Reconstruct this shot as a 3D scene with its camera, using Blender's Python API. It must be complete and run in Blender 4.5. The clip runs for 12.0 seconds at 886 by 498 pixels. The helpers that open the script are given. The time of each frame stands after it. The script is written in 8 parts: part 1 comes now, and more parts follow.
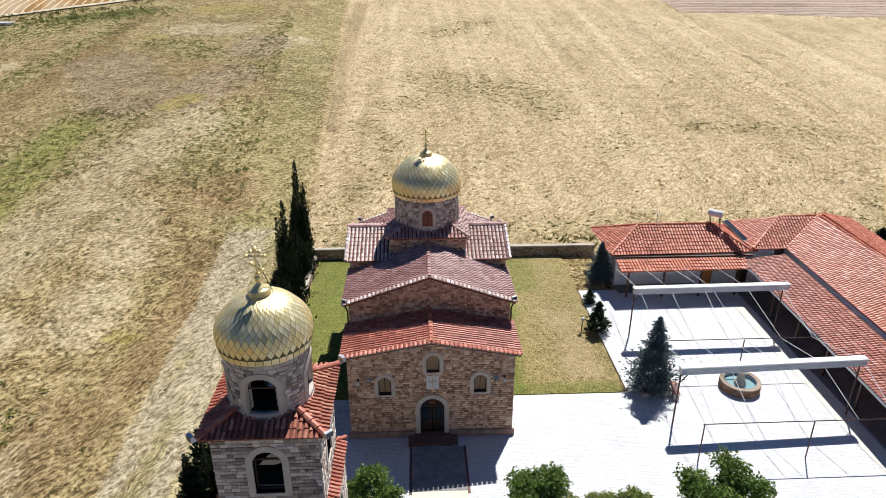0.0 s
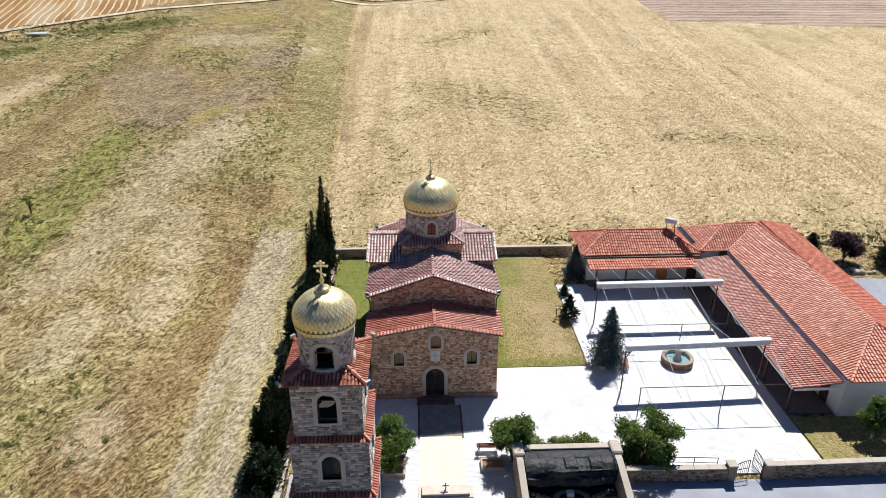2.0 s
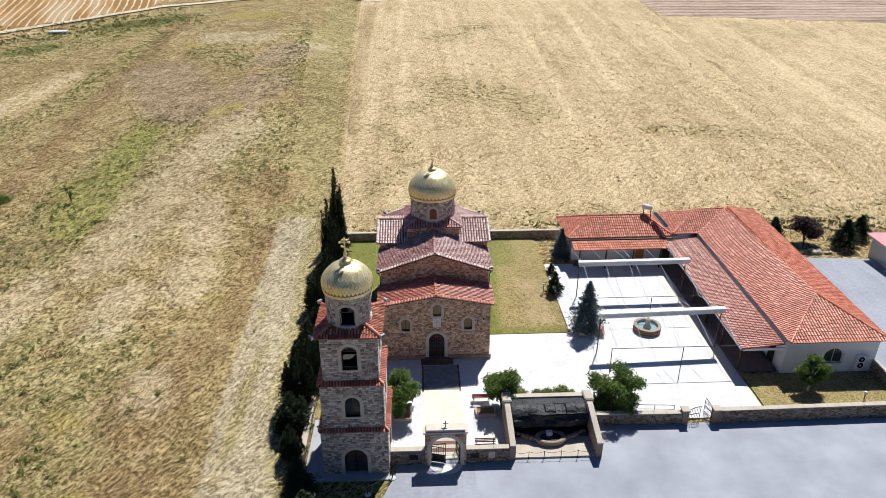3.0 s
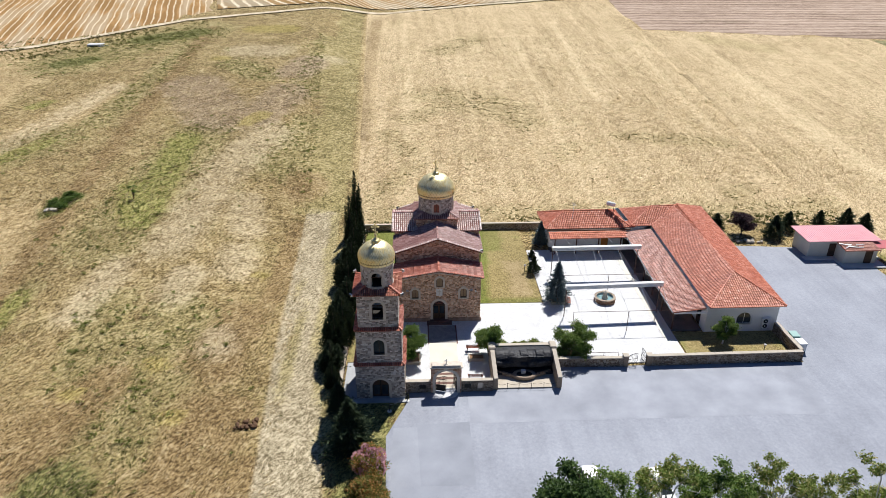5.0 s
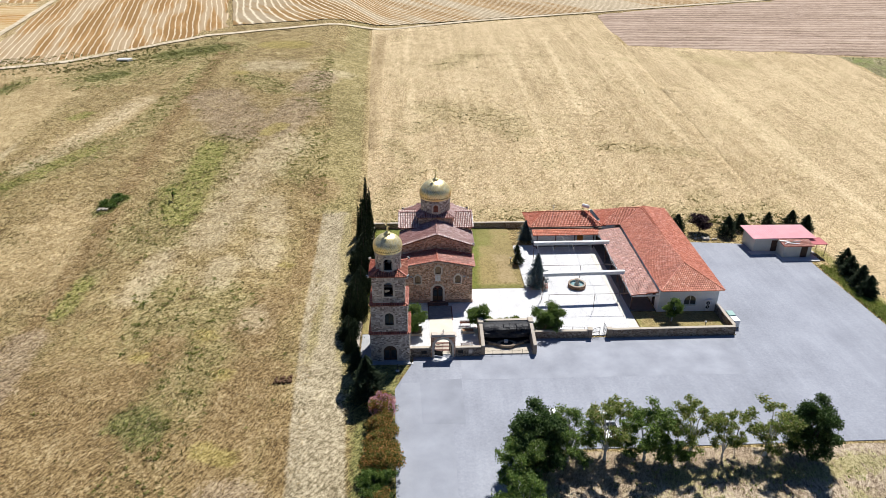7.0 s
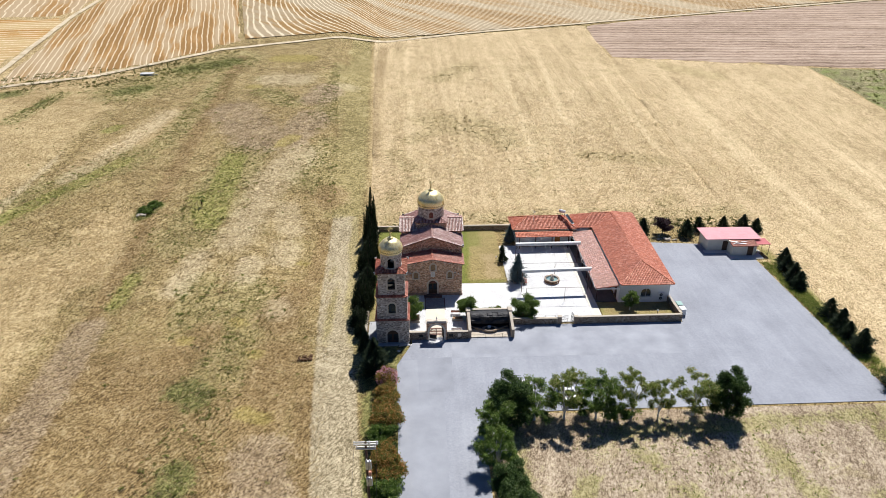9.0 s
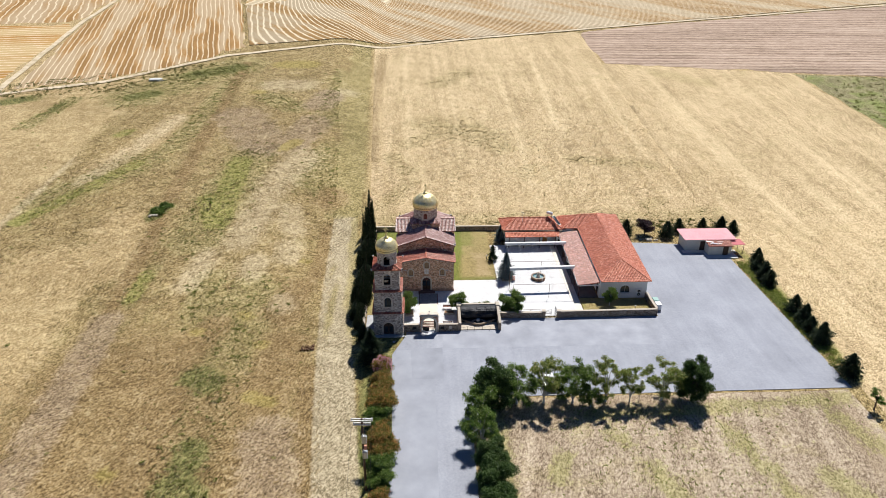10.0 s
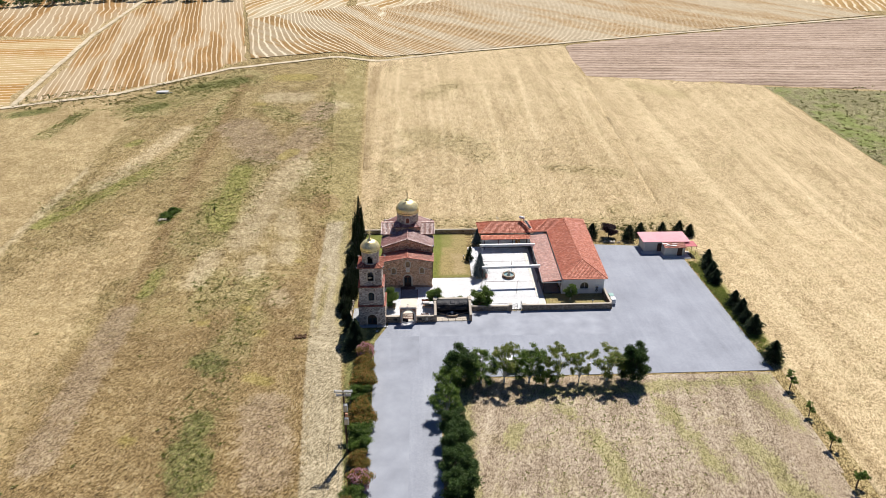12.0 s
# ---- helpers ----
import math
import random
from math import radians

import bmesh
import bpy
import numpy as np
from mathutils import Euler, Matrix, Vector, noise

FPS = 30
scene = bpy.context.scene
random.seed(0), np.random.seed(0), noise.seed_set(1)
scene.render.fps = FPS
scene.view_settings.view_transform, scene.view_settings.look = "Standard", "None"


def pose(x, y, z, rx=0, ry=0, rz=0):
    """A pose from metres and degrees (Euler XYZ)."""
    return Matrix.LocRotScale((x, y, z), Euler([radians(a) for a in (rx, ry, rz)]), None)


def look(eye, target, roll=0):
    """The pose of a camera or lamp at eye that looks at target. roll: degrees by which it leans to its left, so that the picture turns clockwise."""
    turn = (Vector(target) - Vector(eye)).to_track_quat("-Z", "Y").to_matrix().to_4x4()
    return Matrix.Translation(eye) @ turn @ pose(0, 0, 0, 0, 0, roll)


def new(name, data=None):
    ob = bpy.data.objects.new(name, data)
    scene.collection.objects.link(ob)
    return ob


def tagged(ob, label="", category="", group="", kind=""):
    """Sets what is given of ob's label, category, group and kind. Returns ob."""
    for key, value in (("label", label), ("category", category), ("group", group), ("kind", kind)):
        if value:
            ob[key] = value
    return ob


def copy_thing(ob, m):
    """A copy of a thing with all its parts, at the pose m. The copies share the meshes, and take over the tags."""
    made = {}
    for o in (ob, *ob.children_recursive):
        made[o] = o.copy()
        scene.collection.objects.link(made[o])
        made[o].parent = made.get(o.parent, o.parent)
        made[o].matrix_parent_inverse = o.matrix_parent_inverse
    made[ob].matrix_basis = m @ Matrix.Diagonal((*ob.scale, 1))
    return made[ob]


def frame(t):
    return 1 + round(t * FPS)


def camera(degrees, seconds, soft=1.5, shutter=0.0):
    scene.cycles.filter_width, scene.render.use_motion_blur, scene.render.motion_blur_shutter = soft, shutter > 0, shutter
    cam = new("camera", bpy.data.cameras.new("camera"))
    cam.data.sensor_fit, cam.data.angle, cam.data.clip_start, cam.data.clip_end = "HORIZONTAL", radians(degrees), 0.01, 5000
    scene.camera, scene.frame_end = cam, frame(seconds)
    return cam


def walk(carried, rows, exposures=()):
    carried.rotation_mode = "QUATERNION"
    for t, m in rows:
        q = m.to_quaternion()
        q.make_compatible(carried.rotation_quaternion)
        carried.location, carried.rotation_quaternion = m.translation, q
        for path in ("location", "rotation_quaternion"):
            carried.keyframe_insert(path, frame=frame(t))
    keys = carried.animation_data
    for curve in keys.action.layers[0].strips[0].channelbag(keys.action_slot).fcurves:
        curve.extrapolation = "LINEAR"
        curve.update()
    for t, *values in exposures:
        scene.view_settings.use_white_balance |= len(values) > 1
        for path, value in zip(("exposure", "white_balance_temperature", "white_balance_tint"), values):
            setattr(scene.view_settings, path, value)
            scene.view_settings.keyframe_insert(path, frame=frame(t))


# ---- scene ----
cam = camera(67.1, 12.0, soft=0.75)
PATH = [
    (0, (-0.568, -30.934, 25.607), (-0.496, -29.107, 24.796), -0.1),
    (0.5, (-0.651, -32.489, 26.739), (-0.58, -30.664, 25.923), -0.1),
    (1, (-0.656, -34.665, 28.186), (-0.587, -32.841, 27.368), -0.0),
    (1.5, (-0.732, -37.44, 29.718), (-0.665, -35.617, 28.9), -0.0),
    (2, (-0.9, -40.877, 31.295), (-0.833, -39.063, 30.455), 0.0),
    (2.5, (-1.049, -44.675, 32.815), (-0.984, -42.87, 31.955), -0.1),
    (3, (-1.09, -48.412, 34.131), (-1.027, -46.612, 33.261), -0.2),
    (3.5, (-1.338, -52.358, 35.492), (-1.274, -50.562, 34.615), -0.1),
    (5.5, (-2.098, -67.616, 41.68), (-2.029, -65.818, 40.807), 0.1),
    (6, (-2.172, -71.128, 42.984), (-2.103, -69.329, 42.114), 0.1),
    (6.5, (-2.264, -74.574, 44.368), (-2.195, -72.773, 43.499), 0.1),
    (7, (-2.319, -78.125, 45.576), (-2.249, -76.323, 44.711), 0.3),
    (9, (-1.758, -92.366, 53.251), (-1.692, -90.57, 52.375), 0.1),
    (9.5, (-1.308, -96.046, 54.849), (-1.243, -94.248, 53.974), 0.2),
    (10, (-0.617, -99.426, 56.412), (-0.555, -97.629, 55.537), 0.2),
    (10.5, (0.193, -102.682, 57.976), (0.253, -100.884, 57.102), 0.2),
    (11, (1.185, -105.852, 59.497), (1.241, -104.054, 58.623), 0.1),
    (11.5, (2.146, -108.946, 60.84), (2.202, -107.146, 59.969), 0.0),
    (12, (3.032, -112.015, 61.948), (3.091, -110.213, 61.082), 0.2),
]
walk(cam, [(t, look(eye, target, roll)) for t, eye, target, roll in PATH],
     [(0.0, 0.28, 6500, 10), (5.5, 0.28, 6560, 10), (9.0, 0.28, 6680, 10), (12.0, 0.28, 6800, 11)])

# ---- light ----
SUN_DIR = Vector((0.285, 0.62, 1.0)).normalized()      # towards the sun
world = bpy.data.worlds.new("sky")
scene.world = world
world.use_nodes = True
wn = world.node_tree
sky = wn.nodes.new("ShaderNodeTexSky")
sky.sky_type = "NISHITA"
sky.sun_disc = False
sky.dust_density = 0.2
sky.ozone_density = 6.0
sky.sun_elevation = math.asin(SUN_DIR.z)
sky.sun_rotation = math.atan2(SUN_DIR.x, SUN_DIR.y)
deep = wn.nodes.new("ShaderNodeMix")
deep.data_type = "RGBA"
deep.blend_type = "MULTIPLY"
deep.inputs[0].default_value = 1.0
deep.inputs[7].default_value = (0.72, 0.92, 1.2, 1)       # a deep blue summer sky
wn.links.new(sky.outputs["Color"], deep.inputs[6])
wn.links.new(deep.outputs[2], wn.nodes["Background"].inputs["Color"])
wn.nodes["Background"].inputs["Strength"].default_value = 0.041
sun_data = bpy.data.lights.new("sun", "SUN")
sun_data.energy = 5.0
sun_data.angle = radians(0.53)
sun_data.color = (1.0, 0.98, 0.95)
sun = new("sun", sun_data)
sun.matrix_world = look(SUN_DIR * 100, (0, 0, 0))
scene.view_settings.exposure = 0.28

# ---- materials ----
def node(nt, kind, **kw):
    n = nt.nodes.new(kind)
    for k, v in kw.items():
        if k in n.inputs:
            n.inputs[k].default_value = v
    return n


class Mat:
    """A small builder round one node material."""

    def __init__(self, name, rough=0.8, metal=0.0, spec=0.5):
        self.m = bpy.data.materials.new(name)
        self.m.use_nodes = True
        self.t = self.m.node_tree
        self.b = self.t.nodes["Principled BSDF"]
        self.b.inputs["Roughness"].default_value = rough
        self.b.inputs["Metallic"].default_value = metal
        self.b.inputs["Specular IOR Level"].default_value = spec
        self.coord = self.t.nodes.new("ShaderNodeTexCoord").outputs["Object"]

    def link(self, a, b):
        self.t.links.new(a, b)

    def world(self):
        return self.t.nodes.new("ShaderNodeNewGeometry").outputs["Position"]

    def scaled(self, src, sx, sy, sz, rz=0.0):
        n = self.t.nodes.new("ShaderNodeMapping")
        n.inputs["Scale"].default_value = (sx, sy, sz)
        n.inputs["Rotation"].default_value = (0, 0, rz)
        self.link(src, n.inputs["Vector"])
        return n.outputs["Vector"]

    def noise(self, src, scale, detail=4.0, rough=0.55, distort=0.0):
        n = self.t.nodes.new("ShaderNodeTexNoise")
        n.inputs["Scale"].default_value = scale
        n.inputs["Detail"].default_value = detail
        n.inputs["Roughness"].default_value = rough
        n.inputs["Distortion"].default_value = distort
        self.link(src, n.inputs["Vector"])
        return n.outputs["Fac"]

    def ramp(self, fac, *stops):
        n = self.t.nodes.new("ShaderNodeValToRGB")
        el = n.color_ramp.elements
        while len(el) < len(stops):
            el.new(0.5)
        for e, (p, c) in zip(el, stops):
            e.position = p
            e.color = (*c, 1) if len(c) == 3 else c
        self.link(fac, n.inputs["Fac"])
        return n.outputs["Color"]

    def mix(self, fac, a, b, how="MIX"):
        n = self.t.nodes.new("ShaderNodeMix")
        n.data_type = "RGBA"
        n.blend_type = how
        for src, name in ((fac, 0), (a, 6), (b, 7)):
            if isinstance(src, (int, float)):
                n.inputs[name].default_value = src
            elif isinstance(src, tuple):
                n.inputs[name].default_value = (*src, 1)
            else:
                self.link(src, n.inputs[name])
        return n.outputs[2]

    def math(self, how, a, b=0.0, clamp=False):
        n = self.t.nodes.new("ShaderNodeMath")
        n.operation = how
        n.use_clamp = clamp
        for src, i in ((a, 0), (b, 1)):
            if isinstance(src, (int, float)):
                n.inputs[i].default_value = src
            else:
                self.link(src, n.inputs[i])
        return n.outputs[0]

    def split(self, src):
        n = self.t.nodes.new("ShaderNodeSeparateXYZ")
        self.link(src, n.inputs[0])
        return n.outputs

    def random(self):
        return self.t.nodes.new("ShaderNodeObjectInfo").outputs["Random"]

    def island(self):
        return self.t.nodes.new("ShaderNodeNewGeometry").outputs["Random Per Island"]

    def color(self, c):
        if isinstance(c, tuple):
            self.b.inputs["Base Color"].default_value = (*c, 1)
        else:
            self.link(c, self.b.inputs["Base Color"])

    def roughness(self, r):
        self.link(r, self.b.inputs["Roughness"])

    def bump(self, height, strength=0.3, dist=0.02):
        n = self.t.nodes.new("ShaderNodeBump")
        n.inputs["Strength"].default_value = strength
        n.inputs["Distance"].default_value = dist
        self.link(height, n.inputs["Height"])
        self.link(n.outputs["Normal"], self.b.inputs["Normal"])
        return self


def plain(name, a, b, scale=3.0, rough=0.7, metal=0.0, bump=0.15, fine=40.0, spec=0.4):
    """Two tones over two scales of noise, with a fine relief."""
    k = Mat(name, rough, metal, spec)
    p = k.world()
    n1 = k.noise(p, scale, 5)
    n2 = k.noise(p, fine, 3)
    f = k.math("ADD", k.math("MULTIPLY", n1, 0.65), k.math("MULTIPLY", n2, 0.35))
    k.color(k.ramp(f, (0.3, a), (0.7, b)))
    k.bump(n2, bump, 0.01)
    return k.m


def varied(name, stops, rough=0.8, fine=9.0, amount=0.25, by="island", bump=0.25, spec=0.3):
    """Pieces of one kind: a tone each, then grain and stains over it."""
    k = Mat(name, rough, 0.0, spec)
    p = k.world()
    r = k.island() if by == "island" else k.random()
    base = k.ramp(r, *stops)
    n = k.noise(p, fine, 5)
    big = k.noise(p, 0.5, 4)
    c = k.mix(amount, base, k.ramp(n, (0.3, (0.02, 0.02, 0.02)), (0.7, (0.75, 0.72, 0.68))), "OVERLAY")
    c = k.mix(0.35, c, k.ramp(big, (0.35, (0.35, 0.33, 0.31)), (0.65, (0.62, 0.6, 0.58))), "OVERLAY")
    k.color(c)
    k.bump(n, bump, 0.02)
    return k.m

# ---- kit ----
def mesh_of(name, verts, faces, mats, smooth=False, index=None):
    me = bpy.data.meshes.new(name)
    me.from_pydata([tuple(v) for v in verts], [], faces)
    for m in (mats if isinstance(mats, (list, tuple)) else [mats]):
        me.materials.append(m)
    if index is not None:
        me.polygons.foreach_set("material_index", index)
    if smooth:
        me.polygons.foreach_set("use_smooth", [True] * len(me.polygons))
    me.update()
    return me


def empty(name, x=0.0, y=0.0, z=0.0, rz=0.0):
    ob = new(name)
    ob.matrix_basis = pose(x, y, z, 0, 0, rz)
    return ob


def part(name, bm, material, parent, label="", smooth=False):
    """One bmesh as one mesh object under a thing, in the thing's own coordinates."""
    me = bpy.data.meshes.new(name)
    if smooth:
        for f in bm.faces:
            f.smooth = True
    bm.to_mesh(me)
    bm.free()
    for m in (material if isinstance(material, (list, tuple)) else [material]):
        me.materials.append(m)
    ob = new(name, me)
    ob.parent = parent
    if label:
        tagged(ob, label)
    return ob


def soup_part(name, soup, material, parent, label="", smooth=False, kind=""):
    ob = new(name, mesh_of(name, soup[0], soup[1], material, smooth))
    ob.parent = parent
    return tagged(ob, label, kind=kind)


def box(bm, x0, x1, y0, y1, z0, z1, bevel=0.0, m=None):
    geo = bmesh.ops.create_cube(bm, size=1.0)["verts"]
    bmesh.ops.scale(bm, vec=(x1 - x0, y1 - y0, z1 - z0), verts=geo)
    bmesh.ops.translate(bm, vec=((x0 + x1) / 2, (y0 + y1) / 2, (z0 + z1) / 2), verts=geo)
    if bevel:
        edges = list({e for v in geo for e in v.link_edges})
        geo = bmesh.ops.bevel(bm, geom=edges, offset=bevel, segments=1, affect="EDGES")["verts"]
    if m is not None:
        bmesh.ops.transform(bm, matrix=m, verts=list(geo))
    return bm


def boxes(*rows, bevel=0.0):
    bm = bmesh.new()
    for r in rows:
        box(bm, *r, bevel=bevel)
    return bm


def rod(bm, a, b, r, seg=8, r2=None):
    """A round bar from a to b."""
    a, b = Vector(a), Vector(b)
    d = b - a
    m = Matrix.Translation((a + b) / 2) @ d.to_track_quat("Z", "Y").to_matrix().to_4x4()
    bmesh.ops.create_cone(bm, cap_ends=True, segments=seg, radius1=r, radius2=r if r2 is None else r2, depth=d.length, matrix=m)
    return bm


def lathe(profile, seg=48, cx=0.0, cy=0.0, close=True):
    """Revolve (radius, z) pairs round an upright axis."""
    bm = bmesh.new()
    rings = []
    for r, z in profile:
        if r < 1e-5:
            rings.append([bm.verts.new((cx, cy, z))])
        else:
            rings.append([bm.verts.new((cx + r * math.cos(2 * math.pi * i / seg), cy + r * math.sin(2 * math.pi * i / seg), z)) for i in range(seg)])
    for a, b in zip(rings, rings[1:]):
        for i in range(seg):
            j = (i + 1) % seg
            if len(a) == 1 and len(b) > 1:
                bm.faces.new((a[0], b[i], b[j]))
            elif len(b) == 1 and len(a) > 1:
                bm.faces.new((a[i], a[j], b[0]))
            elif len(a) > 1:
                bm.faces.new((a[i], a[j], b[j], b[i]))
    if close:
        for ring in (rings[0], rings[-1]):
            if len(ring) > 2:
                bm.faces.new(ring)
    bmesh.ops.recalc_face_normals(bm, faces=bm.faces)
    return bm


def smoothstep(a, b, v):
    v = min(1.0, max(0.0, (v - a) / (b - a)))
    return v * v * (3 - 2 * v)


def ground_z(x, y):
    """The lie of the land: level round the yard, rising behind it."""
    side = smoothstep(-11.0, -32.0, x)
    d = y - (25.2 * (1 - side) - 6.0 * side)
    if d <= 0:
        return 0.0
    h = 0.114 * d * d / (d + 7.0)
    if h > 30.0:
        h = 30.0 + 25.0 * (1 - math.exp(-(h - 30.0) / 25.0))
    return h

# ---- ground materials ----
def field_mat(name, low, mid, high, row_angle=0.0, row_scale=0.0, row_amount=0.3, patch=None, patch_at=(0.55, 0.7), fine=1.4, stretch=1.0, bands=None, grain=3.0, streak=0.0):
    """Dry grass and crops: broad patches, row marks, blade-size mottling and weeds."""
    k = Mat(name, 0.95, 0.0, 0.1)
    p = k.world()
    wide = k.noise(p, 0.035, 5, 0.6, 0.6)
    mids = k.noise(p, 0.22, 5, 0.65)
    q = k.scaled(k.scaled(p, 1, 1, 1, row_angle), 1.0, 1.0 / stretch, 1.0)
    small = k.noise(q, fine, 3, 0.6)
    tiny = k.noise(q, fine * 3.2, 3, 0.7)
    blade = k.noise(p, fine * 7, 2, 0.7)
    f = k.math("ADD", k.math("MULTIPLY", small, 0.14), k.math("ADD", k.math("MULTIPLY", tiny, 0.46), k.math("MULTIPLY", blade, 0.4)))
    f = k.math("ADD", k.math("MULTIPLY", f, 0.8), k.math("ADD", k.math("MULTIPLY", wide, 0.1), k.math("MULTIPLY", mids, 0.1)))
    # stretch the middle of the range, where summed noise crowds
    f = k.math("MULTIPLY", k.math("SUBTRACT", f, 0.5), grain)
    rot = k.scaled(p, 1, 1, 1, row_angle)
    lines = k.noise(k.scaled(rot, 0.5, 0.035, 0.1), 1.0, 4, 0.6)
    lanes = k.noise(k.scaled(rot, 0.11, 0.014, 0.1), 1.0, 4, 0.6)
    if streak:
        s = k.math("ADD", k.math("SUBTRACT", lines, 0.5), k.math("SUBTRACT", lanes, 0.5))
        f = k.math("ADD", f, k.math("MULTIPLY", s, streak))
    f = k.math("ADD", f, 0.5, True)
    # lowest stop darkens the gaps, shade between tussocks put into the colour
    c = k.ramp(f, (0.12, tuple(v * 0.5 for v in low)), (0.34, low), (0.52, mid), (0.8, high))
    if row_scale:
        wv = k.t.nodes.new("ShaderNodeTexWave")
        wv.wave_profile = "SIN"
        wv.inputs["Scale"].default_value = row_scale
        wv.inputs["Distortion"].default_value = 3.0
        wv.inputs["Detail"].default_value = 4
        wv.inputs["Detail Scale"].default_value = 0.5
        k.link(k.scaled(p, 1, 1, 1, row_angle), wv.inputs["Vector"])
        c = k.mix(row_amount, c, k.ramp(k.math("ADD", k.math("MULTIPLY", wv.outputs["Fac"], 0.5), k.math("MULTIPLY", small, 0.5)), (0.35, low), (0.65, high)))
    if patch:
        pm = k.math("ADD", k.math("MULTIPLY", wide, 0.55), k.math("MULTIPLY", mids, 0.45))
        fac = k.ramp(pm, (patch_at[0], (0, 0, 0)), (patch_at[1], (0.8, 0.8, 0.8)))
        c = k.mix(fac, c, k.ramp(f, (0.25, tuple(v * 0.4 for v in patch)), (0.75, tuple(v * 1.6 for v in patch))))
    for x0, dx, x1, dx1, y_lo, y_hi, tones, edge, share in bands or ():
        # a strip between two lines x = x0 + dx * y, with ragged edges
        xyz = k.split(p)
        rag = k.math("MULTIPLY", k.math("SUBTRACT", k.math("ADD", k.math("MULTIPLY", mids, 0.45), k.math("ADD", k.math("MULTIPLY", small, 0.25), k.math("MULTIPLY", wide, 0.3))), 0.5), edge * 1.6)
        left = k.math("SUBTRACT", xyz[0], k.math("ADD", k.math("MULTIPLY", xyz[1], dx), x0))
        right = k.math("SUBTRACT", k.math("ADD", k.math("MULTIPLY", xyz[1], dx1), x1), xyz[0])
        low_y = k.math("SUBTRACT", xyz[1], y_lo)
        high_y = k.math("SUBTRACT", y_hi, xyz[1])
        inside = k.math("MINIMUM", k.math("MINIMUM", left, right), k.math("MINIMUM", low_y, high_y))
        fac = k.math("MULTIPLY", k.math("ADD", k.math("ADD", inside, rag), 0.3), 1.6 / (1 + edge * 0.12), True)
        c = k.mix(k.math("MULTIPLY", fac, share), c, k.ramp(f, (0.2, tones[0]), (0.5, tones[1]), (0.8, tones[2])))
    k.color(c)
    k.bump(f, 0.6, 0.15)
    return k.m


def swath_mat(name, angle, period, soil, straw, wobble=1.6, fan=None, bands=1.8, thick=0.15):
    """Stubble with raked rows of straw lying on it. fan: the rows turn as x grows (x0, width, y0, turn)."""
    k = Mat(name, 0.95, 0.0, 0.1)
    p = k.world()
    wig = k.noise(p, 0.04, 3, 0.6)
    fine_n = k.noise(p, 0.8, 5, 0.75)
    grit = k.noise(p, 3.0, 3, 0.7)
    rot = k.scaled(p, 1, 1, 1, angle)
    xs = k.split(rot)[0]
    if fan:
        x0, width, y0, turn = fan
        xyz = k.split(p)
        t = k.math("MULTIPLY", k.math("SUBTRACT", xyz[0], x0), 1.0 / width, True)
        xs = k.math("ADD", xyz[0], k.math("MULTIPLY", k.math("SUBTRACT", xyz[1], y0), k.math("ADD", 0.2, k.math("MULTIPLY", t, turn))))
    x2 = k.math("ADD", k.math("MULTIPLY", xs, 1.0 / period), k.math("MULTIPLY", k.math("ADD", wig, k.math("MULTIPLY", fine_n, 0.16)), wobble))
    fr = k.math("FRACT", x2)
    tri = k.math("ABSOLUTE", k.math("SUBTRACT", fr, 0.5))
    row = k.math("ADD", tri, k.math("MULTIPLY", k.math("SUBTRACT", fine_n, 0.5), 0.5))
    lane = k.noise(k.scaled(rot, 0.1, 0.006, 0.1), 1.0, 3, 0.6)
    wide = k.noise(p, 0.03, 4)
    tone = k.math("ADD", k.math("MULTIPLY", k.math("SUBTRACT", lane, 0.5), bands), k.math("ADD", k.math("MULTIPLY", wide, 0.3), k.math("MULTIPLY", k.math("ADD", fine_n, grit), 0.35)))
    orange = (soil[0] * 0.98, soil[1] * 0.8, soil[2] * 0.55)
    grey = (soil[0] * 1.12, soil[1] * 1.2, soil[2] * 1.35)
    ground_c = k.ramp(tone, (0.3, tuple(v * 0.75 for v in orange)), (0.42, orange), (0.52, soil), (0.66, grey))
    thin = k.ramp(k.noise(p, 0.2, 4, 0.7), (0.3, (0.35, 0.35, 0.35)), (0.5, (0.95, 0.95, 0.95)))
    k.color(k.mix(k.mix(1.0, k.ramp(row, (thick - 0.12, (1, 1, 1)), (thick, (0, 0, 0))), thin, "MULTIPLY"), ground_c, k.ramp(grit, (0.3, tuple(v * 0.75 for v in straw)), (0.65, straw))))
    k.bump(row, 0.3, 0.2)
    return k.m


GREEN = ((0.085, 0.073, 0.027), (0.28, 0.23, 0.093), (0.56, 0.465, 0.225))
FRESH = ((0.078, 0.085, 0.02), (0.235, 0.23, 0.06), (0.47, 0.43, 0.165))
SCRUB = ((0.03, 0.037, 0.012), (0.13, 0.14, 0.042), (0.33, 0.31, 0.12))
BLEACHED = ((0.25, 0.19, 0.105), (0.52, 0.42, 0.26), (0.78, 0.67, 0.46))
RUSTY = ((0.07, 0.042, 0.018), (0.225, 0.148, 0.064), (0.47, 0.34, 0.165))
MAUVE = ((0.08, 0.055, 0.034), (0.26, 0.188, 0.115), (0.52, 0.405, 0.265))
GOLDEN = ((0.12, 0.095, 0.025), (0.31, 0.245, 0.075), (0.54, 0.44, 0.17))
BLOND = ((0.2, 0.14, 0.064), (0.42, 0.308, 0.15), (0.7, 0.55, 0.31))
MOWN = ((0.14, 0.112, 0.062), (0.4, 0.33, 0.21), (0.66, 0.57, 0.4))
